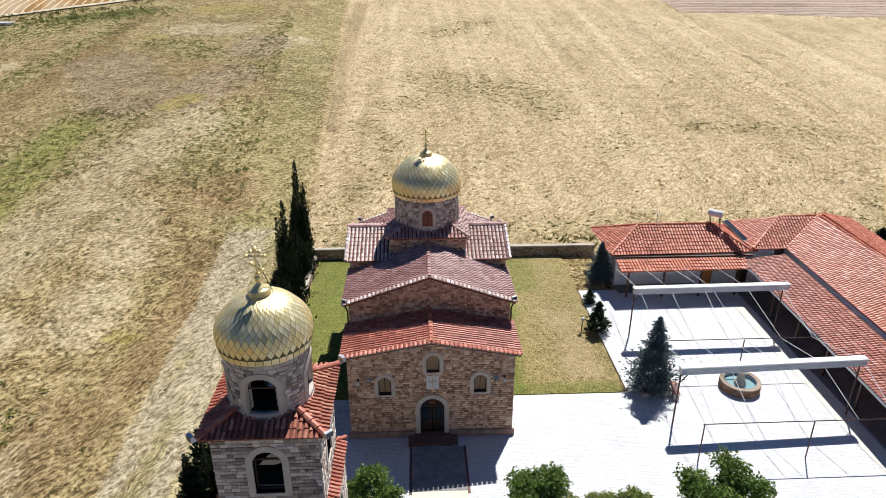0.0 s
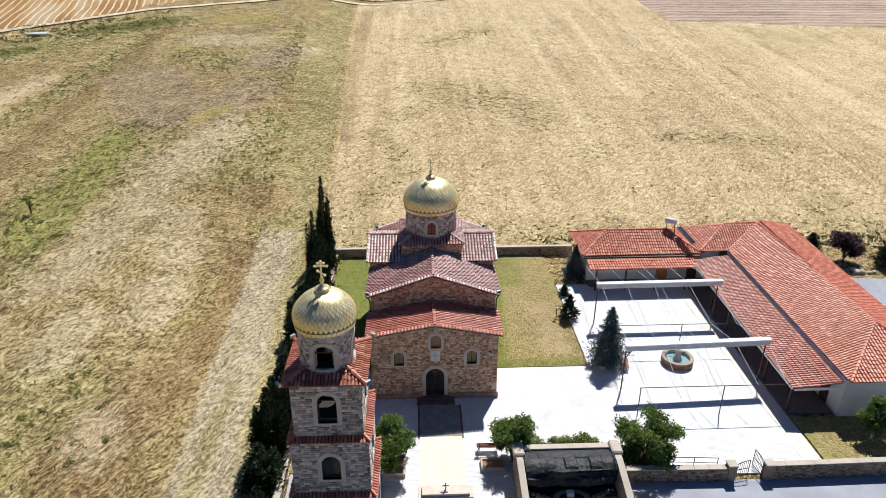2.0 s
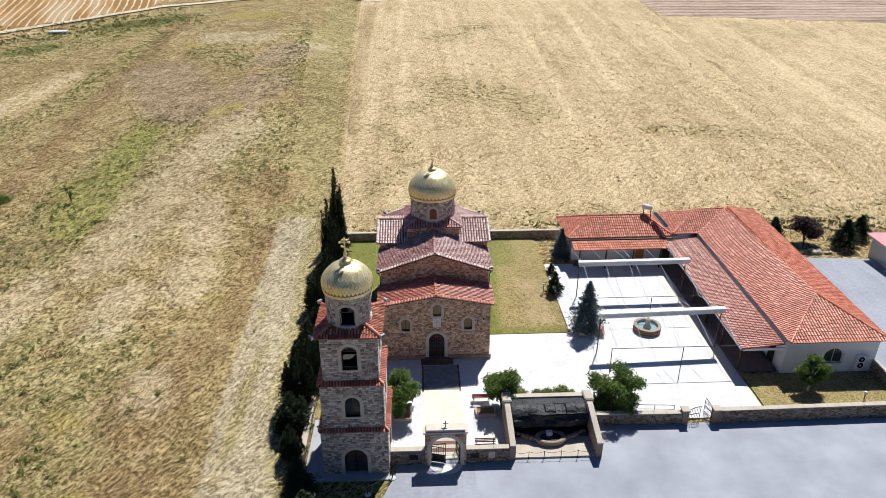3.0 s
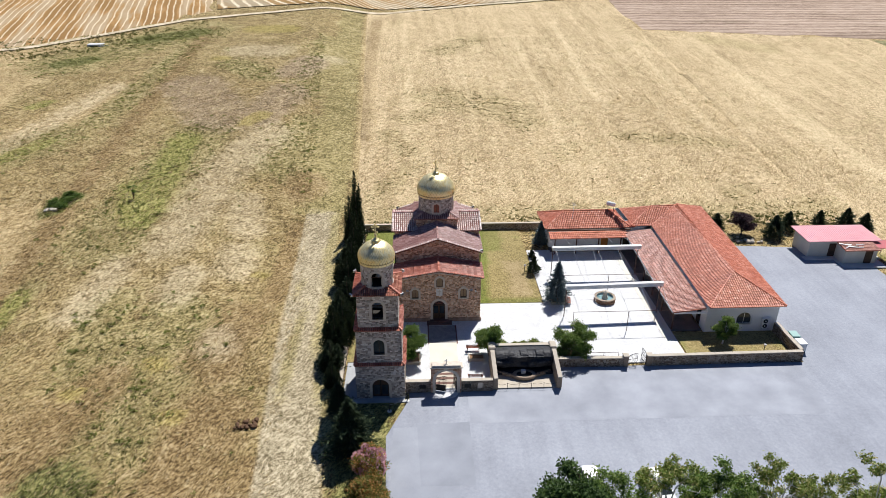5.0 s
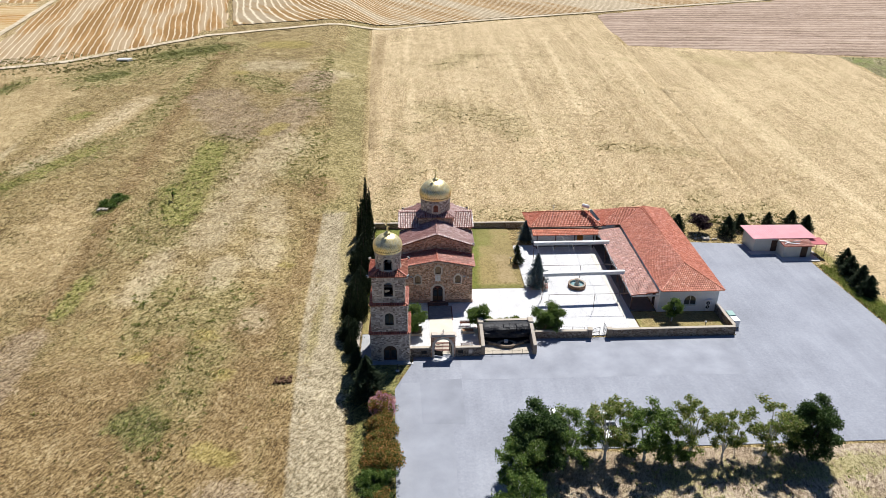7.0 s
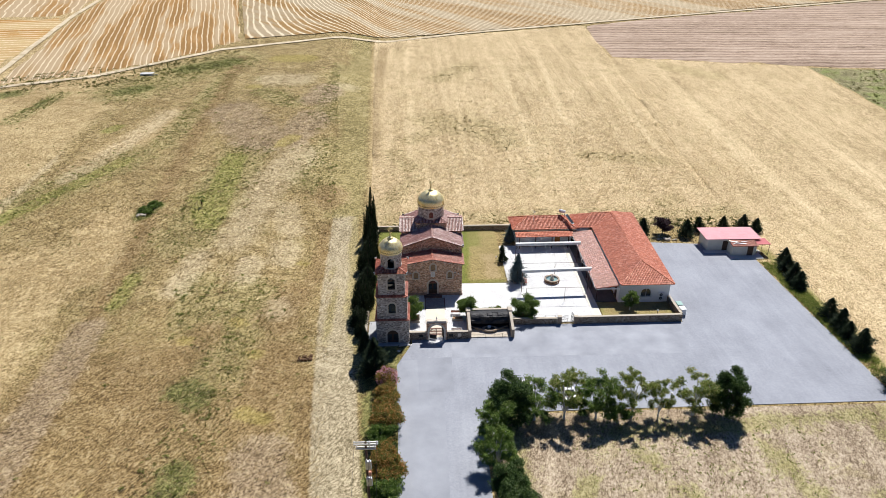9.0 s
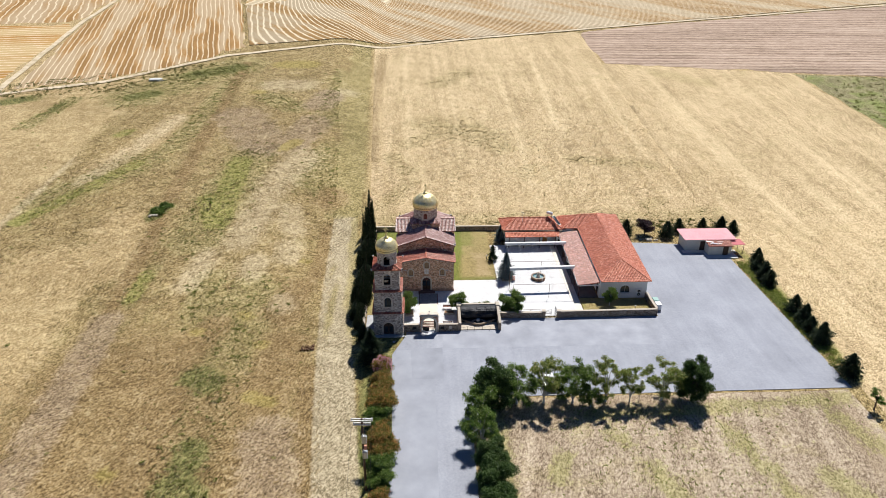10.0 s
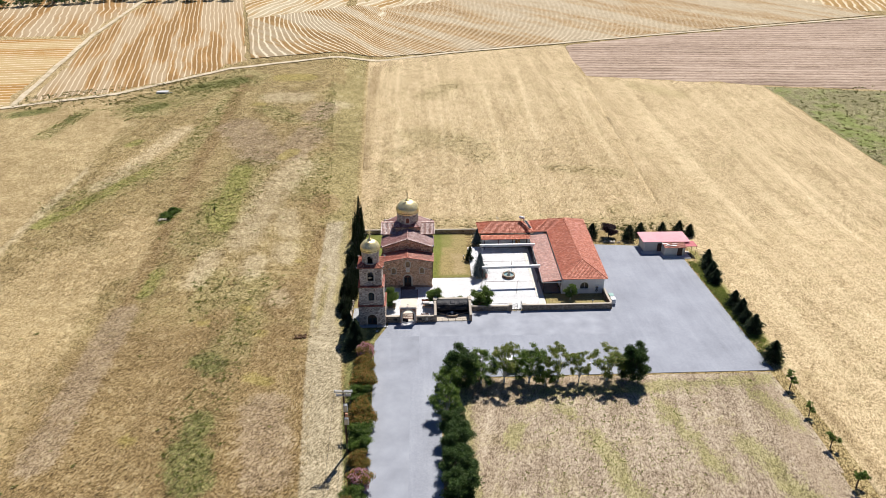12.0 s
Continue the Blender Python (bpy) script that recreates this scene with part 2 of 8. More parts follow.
WORN = ((0.16, 0.115, 0.07), (0.33, 0.25, 0.17), (0.5, 0.4, 0.29))


def grass_mat(name, tones, zones, wind=0.75, grain=3.6, size=1.0, patch=0.5, rows=None, bump=0.45):
    """Standing or lying grass: strands laid by the wind, clumps, and named zones of other growth with ragged rims.
    zones: (layer of the mesh, three tones, how ragged, how soft, share)."""
    k = Mat(name, 0.95, 0.0, 0.1)
    p = k.world()
    warp = k.t.nodes.new("ShaderNodeTexNoise")
    warp.inputs["Scale"].default_value = 0.16
    warp.inputs["Detail"].default_value = 2
    k.link(p, warp.inputs["Vector"])
    shift = k.t.nodes.new("ShaderNodeVectorMath")
    shift.operation = "MULTIPLY_ADD"
    shift.inputs[1].default_value = (3.5, 3.5, 0.0)
    k.link(warp.outputs["Color"], shift.inputs[0])
    k.link(p, shift.inputs[2])
    lie = k.scaled(shift.outputs[0], 1, 1, 1, -wind)
    strand = k.noise(k.scaled(lie, 3.2 / size, 8.0 / size, 1), 1.0, 3, 0.75)
    swath = k.noise(k.scaled(lie, 0.9 / size, 2.6 / size, 1), 1.0, 4, 0.7)
    clump = k.noise(p, 1.7 / size, 5, 0.75)
    tuft = k.noise(k.scaled(lie, 1.0, 1.8, 1), 1.0, 5, 0.8)
    mids = k.noise(p, 0.35, 4, 0.6)
    wide = k.noise(p, 0.06, 4, 0.6, 0.5)
    f = k.math("ADD", k.math("ADD", k.math("MULTIPLY", strand, 0.32), k.math("MULTIPLY", tuft, 0.16)), k.math("ADD", k.math("MULTIPLY", swath, 0.26), k.math("MULTIPLY", clump, 0.26)))
    f = k.math("MULTIPLY", k.math("SUBTRACT", f, 0.5), grain)
    f = k.math("ADD", f, k.math("MULTIPLY", k.math("SUBTRACT", k.math("ADD", k.math("MULTIPLY", mids, 0.6), k.math("MULTIPLY", wide, 0.4)), 0.5), patch * 2.4))
    if rows:
        angle, across, amount = rows
        rot = k.scaled(p, 1, 1, 1, angle)
        lines = k.noise(k.scaled(rot, across, across * 0.05, 0.1), 1.0, 4, 0.65)
        f = k.math("ADD", f, k.math("MULTIPLY", k.math("SUBTRACT", lines, 0.5), amount))
    f = k.math("ADD", f, 0.5, True)
    # halved lowest tone paints in the shade between plants
    c = k.ramp(f, (0.08, tuple(v * 0.5 for v in tones[0])), (0.28, tones[0]), (0.52, tones[1]), (0.85, tones[2]))
    # tinge of half-green growth in loose patches
    tinge = k.noise(p, 0.2, 7, 0.72, 0.7)
    c = k.mix(k.ramp(tinge, (0.53, (0, 0, 0)), (0.6, (patch, patch, patch))), c, k.ramp(f, (0.2, GREEN[0]), (0.5, GREEN[1]), (0.8, GREEN[2])))
    rag = k.math("SUBTRACT", k.math("ADD", k.math("MULTIPLY", mids, 0.3), k.math("ADD", k.math("MULTIPLY", tuft, 0.4), k.math("MULTIPLY", clump, 0.3))), 0.5)
    for layer, zt, ragged, soft, share in zones:
        at = k.t.nodes.new("ShaderNodeAttribute")
        at.attribute_name = layer
        w = k.math("ADD", k.math("SUBTRACT", at.outputs["Fac"], 0.5), k.math("MULTIPLY", rag, ragged))
        fac = k.math("ADD", k.math("MULTIPLY", w, 1.0 / soft), 0.5, True)
        c = k.mix(k.math("MULTIPLY", fac, share), c, k.ramp(f, (0.15, zt[0]), (0.5, zt[1]), (0.85, zt[2])))
    k.color(c)
    k.bump(f, bump, 0.2)
    return k.m


def growth(me, layers):
    """Write how strongly each kind of growth stands at each point of a mesh. layers: name and a function of x, y."""
    for name, fn in layers.items():
        at = me.attributes.new(name, "FLOAT", "POINT")
        at.data.foreach_set("value", [fn(v.co.x, v.co.y) for v in me.vertices])


def strips(rows):
    """Strength round a set of strokes (x0, y0, x1, y1, half width)."""
    def at(x, y):
        best = 0.0
        for x0, y0, x1, y1, r in rows:
            if x < min(x0, x1) - 2 * r or x > max(x0, x1) + 2 * r or y < min(y0, y1) - 2 * r or y > max(y0, y1) + 2 * r:
                continue
            dx, dy = x1 - x0, y1 - y0
            u = min(1.0, max(0.0, ((x - x0) * dx + (y - y0) * dy) / (dx * dx + dy * dy + 1e-9)))
            d = math.hypot(x - x0 - u * dx, y - y0 - u * dy)
            best = max(best, 1 - smoothstep(0.35 * r, 1.65 * r, d))
        return best
    return at


def along(y, knots):
    """The line x(y) through knots given from north to south."""
    for (x0, y0), (x1, y1) in zip(knots, knots[1:]):
        if y >= y1:
            return x0 + (x1 - x0) * (y0 - y) / (y0 - y1)
    return knots[-1][0] + (y1 - y) * 0.12


MOWN_WEST = ((-19.2, 36.0), (-18.9, 28.0), (-18.4, 14.0), (-17.5, -3.0), (-16.8, -12.0), (-15.1, -29.6), (-12.6, -50.0))
MOWN_EAST = ((-14.4, 36.0), (-12.9, 6.0), (-11.9, -7.0), (-10.3, -23.0), (-7.8, -45.0))


def mown(x, y):
    """Signed distance into the mown strip, squeezed to 0 to 1."""
    d = min(x - along(y, MOWN_WEST), along(y, MOWN_EAST) - x, 31.5 - y - 0.25 * abs(x + 17))
    return min(1.0, max(0.0, 0.5 + d / 8.0))


MEADOW_GROWTH = {
    "olive": strips([(-30, 3, -28, -42, 3.6), (-24, 43, -21, 62, 5.5), (-16.5, 33, -21.5, 158, 3.4), (-79, 33, -66, 54, 5.5), (-60, 127, -84, 98, 9), (-29, 0, -29, -9, 5), (-100, 95, -104, 75, 2.6),
                     (-48.7, 8, -49, -3, 1.6), (-112, 96, -135, 87, 3.2), (-44, 18, -41, 56, 5.5), (-62, 60, -58, 110, 3.0), (-26, 80, -24, 120, 4.0), (-36, 88, -44, 96, 4.0), (-38, 4, -36, -8, 3.0)]),
    "fresh": strips([(-43.2, 53, -41.6, 24, 2.7), (-81, 25, -67, 52, 1.9), (-77.5, 69, -76, 71, 1.8), (-45.5, 34, -43, 27, 2.6), (-49.2, 6, -49, -2, 1.2), (-12.4, 4, -11.6, -10, 0.7)]),
    "scrub": strips([(-32, -23, -30, -24.5, 2.4), (-28.3, -37, -28.3, -41, 1.8), (-28.2, -44, -26.2, -49, 3.0), (-120, 92.3, -113, 95.8, 2.4), (-72, 117, -60, 124, 4.0), (-84, 97, -79, 100, 3.0), (-55, 26, -53.5, 31, 1.5), (-7.6, -12, -5.2, -75, 2.3), (-101, 92, -104, 82, 1.2)]),
    "rust": strips([(-21, -15, -21.5, -29, 3.4), (-16.6, -22, -13.4, -50, 1.8), (-41, -22, -44, -42, 4.4), (-20.5, 36, -20.2, 40, 3.2), (-19.6, 6, -19.2, 25, 1.6), (-58, 129, -54, 37, 1.8), (-54, 37, -50.5, -8, 1.5), (-22.5, -8, -23.5, -2, 2.6), (-33, -10, -36, -20, 3.0), (-24, -40, -22, -70, 8.0), (-43, -24, -38, -62, 11.0), (-30, -30, -30, -62, 8.0), (-24, -6, -22, 2, 3.0)]),
    "mauve": strips([(-50.4, -8, -47, -45, 2.6), (-39, 62, -50, 82, 6.5), (-20, -35, -17, -48, 3.4), (-29, 78, -33, 62, 4.5), (-27, 100, -30, 90, 4.0)]),
    "pale": strips([(-45, 107, -36.5, 107, 4.6), (-23.5, 104.5, -21.5, 104.5, 2.4), (-29, 56, -33, 40, 4.2), (-33, 40, -35.2, 17, 3.4), (-24, -2, -23.4, -4.5, 1.9), (-31, 10, -31, 6, 2.4), 
                    (-26, 16, -25.5, 12, 2.4), (-84, 14, -82.6, 54, 0.8), (-26, 22, -28, 30, 2.4), (-66, 80, -75, 43, 2.6), (-40, 12, -41, 2, 2.2)]),
    "gold": strips([(-45.5, 127.6, -37, 127.6, 3.8), (-49.5, 100.8, -47.8, 100.8, 1.8), (-25.5, -15, -24.5, -15.4, 0.9), (-23.8, -27.5, -20.8, -29, 1.2), (-35.8, -11.4, -35, -11.6, 1.0), (-37.4, -41, -36.6, -41.6, 1.0), (-22.6, 11.8, -21.8, 11.2, 0.9), (-29.5, -6.5, -28.6, -7.6, 1.1), (-34, 60, -32, 64, 2.0)]),
    "blond": lambda x, y: max(smoothstep(-80, -87, x) * smoothstep(-60, -20, y), strips([(-64, 80, -74, 44, 5), (-62, -40, -68, 6, 9), (-58, 8, -60, 24, 5)])(x, y)),
    "wheat_rim": lambda x, y: smoothstep(-1.0, 2.0, x + 12.6 + 0.0453 * (y - 25.0)) * smoothstep(26.0, 30.0, y) * smoothstep(162.0, 150.0, y),
    "mown": mown,
    "verge": strips([(-14.6, 30, -12.2, -8, 0.9), (-11.6, -10, -9.6, -20, 1.0), (-16.5, 10, -15.0, -14, 0.5), (-19.5, 30, -15, 33, 1.2)]),
}
M_MEADOW = grass_mat("meadow", ((0.115, 0.08, 0.033), (0.3, 0.219, 0.094), (0.58, 0.45, 0.225)),
                     [("blond", BLOND, 3.5, 0.4, 0.9), ("olive", GREEN, 4.5, 0.35, 0.85), ("rust", RUSTY, 4.5, 0.4, 0.8), ("mauve", MAUVE, 4.0, 0.4, 0.8), ("pale", BLEACHED, 5.0, 0.9, 0.58),
                      ("gold", GOLDEN, 3.0, 0.4, 0.8), ("fresh", FRESH, 3.0, 0.35, 0.9), ("scrub", SCRUB, 4.0, 0.3, 0.85), ("wheat_rim", BLOND, 1.5, 0.5, 0.9), ("mown", MOWN, 0.16, 0.05, 0.97), ("verge", GREEN, 3.6, 0.5, 0.75)], wind=1.05, size=0.58, grain=7.4, patch=0.4)
WHEAT_GROWTH = {
    "tram": strips([(72.8, 132, 74.6, 20, 1.0), (76.0, 131, 77.8, 20, 1.0), (39.8, 152, 37, 80, 0.8), (98, 120, 100, 20, 0.8), (101.5, 118, 103.5, 20, 0.7), (26, 150, 25, 30, 0.5), (56, 130, 57, 60, 0.6), (10, 150, 9, 60, 0.5), (-6, 150, -3, 40, 0.5), (88, 110, 90, 27, 0.6), (70, 20, 66, -60, 0.8), (84, 27, 80, -60, 0.7)]),
    "weedy": strips([(2, 84, 17, 74, 6), (15, 80, 20, 68, 4), (-4, 70, 2, 76, 3), (38, 60, 56, 57, 2.5), (-8, 30, 62, 30, 3.2), (-9, 36, -3, 48, 2.0), (49, 35, 52, 38, 2.2), (58, 31, 62, 33, 2.0), (26, 56, 24, 50, 1.5), (80, 128, 92, 118, 4), (5, 118, 14, 130, 4), (-8, 62, -4, 54, 2.5)]),
    "worn": strips([(-13, 60, -14, 150, 1.5), (61, -28, 57, -120, 1.0)]),
    "green": strips([(60.6, 14, 58.6, -27, 1.3)]),
}
M_WHEAT = grass_mat("wheat", ((0.31, 0.225, 0.115), (0.575, 0.437, 0.255), (0.86, 0.7, 0.45)),
                    [("worn", RUSTY, 2.0, 0.6, 0.5), ("green", FRESH, 3.0, 0.4, 0.8), ("weedy", GREEN, 6.0, 0.9, 0.4), ("tram", ((0.5, 0.38, 0.21), (0.73, 0.58, 0.35), (0.88, 0.75, 0.5)), 2.6, 1.0, 0.5)],
                    wind=0.9, grain=5.2, size=0.6, patch=0.22, rows=(-0.03, 0.4, 0.45))
PLOT_GROWTH = {
    "green": strips([(20, -33, 56, -30, 1.0), (9, -30, 9, -70, 1.0), (26, -42, 31, -62, 1.4), (37, -36, 41, -50, 1.2), (46, -44, 50, -56, 1.8), (16, -40, 14, -44, 1.2), (22, -36, 24, -38, 0.9), (52, -33, 54, -40, 1.3), (33, -60, 36, -66, 1.5)]),
    "worn": strips([(53.5, -30, 52, -70, 2.0), (8, -31, 36, -31.5, 2.2)]),
}
M_PLOT = grass_mat("mown_plot", ((0.17, 0.122, 0.078), (0.395, 0.312, 0.222), (0.64, 0.54, 0.41)),
                   [("worn", WORN, 2.4, 0.5, 0.8), ("green", FRESH, 7.0, 0.4, 0.55)], wind=1.2, grain=5.0, size=0.6, patch=0.3, rows=(0.25, 0.5, 0.6))
M_PLOUGH = field_mat("plough", (0.25, 0.175, 0.125), (0.41, 0.3, 0.228), (0.56, 0.44, 0.345), 1.6, 0.1, 0.4, None, fine=0.8, stretch=4.0, grain=3.6, streak=0.9)
M_WEEDS = field_mat("weeds", (0.09, 0.085, 0.035), (0.3, 0.27, 0.14), (0.62, 0.54, 0.36), 0.0, 0.0, 0.0, (0.17, 0.21, 0.055), (0.46, 0.54), 0.7, grain=3.4)
LAWN_GREEN = ((0.07, 0.095, 0.018), (0.155, 0.185, 0.038), (0.27, 0.29, 0.08))
M_LAWN = field_mat("lawn", (0.2, 0.155, 0.065), (0.36, 0.285, 0.125), (0.5, 0.41, 0.21), 0.0, 0.0, 0.0, (0.19, 0.2, 0.055), (0.5, 0.6), 2.2,
                   bands=[(-20.0, 0.0, 6.3, 0.04, 0.0, 30.0, LAWN_GREEN, 3.0, 0.85), (4.6, 0.0, 12.4, 0.0, 3.0, 5.0, LAWN_GREEN, 2.0, 0.6), (4.6, 0.0, 9.5, 0.0, 17.5, 25.0, LAWN_GREEN, 4.0, 0.5), (8.6, 0.0, 12.0, 0.0, 4.8, 15.0, ((0.27, 0.2, 0.105), (0.43, 0.325, 0.185), (0.57, 0.45, 0.28)), 5.0, 0.6)], grain=3.2)
M_TRACK = plain("dirt_track", (0.38, 0.3, 0.18), (0.78, 0.67, 0.5), 0.35, 0.95, 0, 0.3, 1.6, 0.1)
STRAW = (0.82, 0.7, 0.5)
SOIL = (0.38, 0.265, 0.145)


def asphalt_mat():
    k = Mat("asphalt", 0.85, 0.0, 0.3)
    p = k.world()
    wide = k.noise(p, 0.12, 5, 0.6)
    lane = k.noise(k.scaled(p, 0.9, 0.06, 1), 1.0, 4, 0.6)
    grit = k.noise(p, 30.0, 3, 0.8)
    f = k.math("ADD", k.math("MULTIPLY", wide, 0.3), k.math("ADD", k.math("MULTIPLY", lane, 0.15), k.math("ADD", k.math("MULTIPLY", k.noise(p, 3.5, 5, 0.8), 0.3), k.math("MULTIPLY", grit, 0.25))))
    k.color(k.ramp(f, (0.34, (0.188, 0.2, 0.232)), (0.5, (0.292, 0.309, 0.352)), (0.66, (0.405, 0.426, 0.476))))
    k.bump(grit, 0.4, 0.01)
    return k.m


def paving_mat():
    k = Mat("pale_paving", 0.7, 0.0, 0.4)
    p = k.world()
    br = k.t.nodes.new("ShaderNodeTexBrick")
    br.inputs["Scale"].default_value = 1.0
    br.inputs["Brick Width"].default_value = 0.22
    br.inputs["Row Height"].default_value = 0.11
    br.inputs["Mortar Size"].default_value = 0.006
    br.inputs["Color1"].default_value = (0.575, 0.58, 0.585, 1)
    br.inputs["Color2"].default_value = (0.66, 0.665, 0.67, 1)
    br.inputs["Mortar"].default_value = (0.33, 0.33, 0.33, 1)
    k.link(p, br.inputs["Vector"])
    stain = k.noise(p, 0.45, 6, 0.65)
    k.color(k.mix(0.5, br.outputs["Color"], k.ramp(stain, (0.35, (0.42, 0.415, 0.41)), (0.6, (0.56, 0.56, 0.555))), "OVERLAY"))
    k.bump(br.outputs["Fac"], 0.2, 0.005)
    return k.m


M_ASPHALT = asphalt_mat()
M_PAVING = paving_mat()


# ---- ground ----
def sheet(name, outline, step, lift, mat, label, category, wobble=0.0, kind="structure", layers=None):
    """A convex piece of ground that follows the lie of the land."""
    xs, ys = [p[0] for p in outline], [p[1] for p in outline]
    x0, x1, y0, y1 = min(xs), max(xs), min(ys), max(ys)
    nx, ny = max(1, math.ceil((x1 - x0) / step)), max(1, math.ceil((y1 - y0) / step))
    bm = bmesh.new()
    bmesh.ops.create_grid(bm, x_segments=nx, y_segments=ny, size=0.5)
    bmesh.ops.transform(bm, matrix=Matrix.Translation(((x0 + x1) / 2, (y0 + y1) / 2, 0)) @ Matrix.Diagonal((x1 - x0, y1 - y0, 1, 1)), verts=bm.verts)
    cx, cy = sum(xs) / len(xs), sum(ys) / len(ys)
    for (ax, ay), (bx, by) in zip(outline, outline[1:] + outline[:1]):
        n = Vector((by - ay, ax - bx, 0)).normalized()
        if n.dot(Vector((cx - ax, cy - ay, 0))) > 0:
            n = -n
        bmesh.ops.bisect_plane(bm, geom=bm.verts[:] + bm.edges[:] + bm.faces[:], plane_co=(ax, ay, 0), plane_no=n, clear_outer=True)
    for v in bm.verts:
        x, y = v.co.x, v.co.y
        if wobble:
            v.co.x += wobble * noise.noise((x * 0.15, y * 0.15, 3.1))
            v.co.y += wobble * noise.noise((x * 0.15, y * 0.15, 9.7))
        v.co.z = ground_z(x, y) + (-0.04 if v.is_boundary and step < 20 and lift < 0.19 else lift)
    me = bpy.data.meshes.new(name)
    bm.to_mesh(me)
    bm.free()
    me.materials.append(mat)
    me.polygons.foreach_set("use_smooth", [True] * len(me.polygons))
    if layers:
        growth(me, layers)
    return tagged(new(name, me), label, category, kind=kind)


def main_ground():
    """One sheet to the horizon, finer near the yard."""
    def axis(*spans):
        out = []
        for lo, hi, step in spans:
            n = max(1, round((hi - lo) / step))
            out += [lo + (hi - lo) * i / n for i in range(n)]
        return out + [spans[-1][1]]
    gx = axis((-2400, -150, 75.0), (-150, -90, 3.0), (-90, -6, 1.2), (-6, 250, 5.0), (250, 2400, 75.0))
    gy = axis((-1500, -150, 75.0), (-150, -70, 4.0), (-70, 50, 1.2), (50, 170, 2.4), (170, 300, 5.0), (300, 3000, 75.0))
    verts = [(x, y, ground_z(x, y) - 0.02) for y in gy for x in gx]
    n = len(gx)
    faces = [(j * n + i, j * n + i + 1, (j + 1) * n + i + 1, (j + 1) * n + i) for j in range(len(gy) - 1) for i in range(n - 1)]
    me = mesh_of("ground", verts, faces, M_MEADOW, True)
    growth(me, MEADOW_GROWTH)
    tagged(new("ground", me), "dry rolling meadow with olive and straw coloured grass", "ground", kind="structure")


main_ground()
sheet("wheat_field", [(-11.5, 25.5), (-17.5, 158), (15.6, 168.5), (64.0, 182), (63.6, 139.5), (60.55, 25.5)], 1.5, 0.12, M_WHEAT, "ripe golden wheat field behind the yard wall", "field", layers=WHEAT_GROWTH)
sheet("wheat_field", [(58.0, -55), (63.2, 139), (126, 128), (130, 59), (145, -200), (54.2, -200)], 2.0, 0.14, M_WHEAT, "ripe golden wheat field beside the car park", "field", 0.7, layers=WHEAT_GROWTH)
sheet("ploughed_field", [(63.4, 139), (63.4, 181), (91.6, 191), (235, 231.5), (420, 260), (420, 90), (168, 122), (126, 128.5)], 5.0, 0.16, M_PLOUGH, "bare reddish brown ploughed field", "field", 0.8)
sheet("weedy_field", [(126.5, 127), (330, 98), (330, 10), (130.5, 59)], 4.0, 0.12, M_WEEDS, "overgrown green and grey weedy field", "field", 1.0)
sheet("stubble_field", [(-330, 50), (-129, 99), (-127, 103), (-135, 181), (-330, 160)], 6.0, 0.06, swath_mat("stubble_w", 1.45, 2.8, (0.44, 0.295, 0.13), STRAW, 1.0), "harvested stubble field with raked straw rows", "field", 0.8)
sheet("stubble_field", [(-122, 104.5), (-98, 113), (-68, 139), (-62.8, 149), (-92, 272), (-135, 258), (-133, 182)], 4.0, 0.06, swath_mat("stubble_m", -0.24, 1.8, SOIL, STRAW, 1.5, None, 3.0), "harvested stubble field with raked straw rows", "field", 0.8)
sheet("stubble_field", [(-61.5, 150), (15, 171.8), (235, 236), (206, 272), (20, 271), (-76, 211)], 4.0, 0.2, swath_mat("stubble_e", -0.75, 2.4, (0.34, 0.255, 0.15), STRAW, 1.5, (-62.0, 55.0, 185.0, 0.8), thick=0.19), "harvested stubble field with raked straw rows", "field", 0.8)
sheet("stubble_field", [(-77, 213), (420, 262), (420, 620), (-140, 620), (-91, 272)], 8.0, 0.08, swath_mat("stubble_n", 0.35, 3.6, (0.44, 0.34, 0.2), STRAW, 2.0, thick=0.19), "pale stubble field on the far slope", "field", 0.8)
sheet("stubble_field", [(-136, 184), (-136, 258), (-170, 420), (-420, 420), (-330, 163)], 7.0, 0.06, swath_mat("stubble_f", -0.3, 2.8, SOIL, STRAW, 2.0), "harvested stubble field with raked straw rows", "field", 0.8)
for a, b in (((-330, 47), (-128, 97.5)), ((-128, 97.5), (-97, 110.5)), ((-97, 110.5), (-67, 137)), ((-67, 137), (15.6, 170.3)), ((15.6, 170.3), (91.6, 193)), ((91.6, 193), (240, 234)), ((240, 234), (420, 265)),
             ((-125, 100), (-134.5, 183)), ((-134.5, 183), (-137, 262))):
    d = (Vector(b) - Vector(a)).normalized()
    s = Vector((-d.y, d.x)) * 1.0
    sheet("dirt_track", [(a[0] + s.x, a[1] + s.y), (b[0] + s.x, b[1] + s.y), (b[0] - s.x, b[1] - s.y), (a[0] - s.x, a[1] - s.y)], 3.0, 0.2, M_TRACK, "pale dusty farm track between the fields", "track", 0.5)
sheet("dry_plot", [(6.0, -160), (6.0, -29.0), (57.4, -27.9), (55.7, -54), (50, -160)], 1.5, 0.03, M_PLOT, "mown dry grass plot with green weed patches", "lawn", 0.3, layers=PLOT_GROWTH)


def flat(name, rects, z, mat, label, category, depth=0.12):
    """Level paved ground: slabs that lie side by side."""
    bm = bmesh.new()
    for x0, x1, y0, y1 in rects:
        box(bm, x0, x1, y0, y1, z - depth, z)
    me = bpy.data.meshes.new(name)
    bm.to_mesh(me)
    bm.free()
    me.materials.append(mat)
    return tagged(new(name, me), label, category, kind="structure")


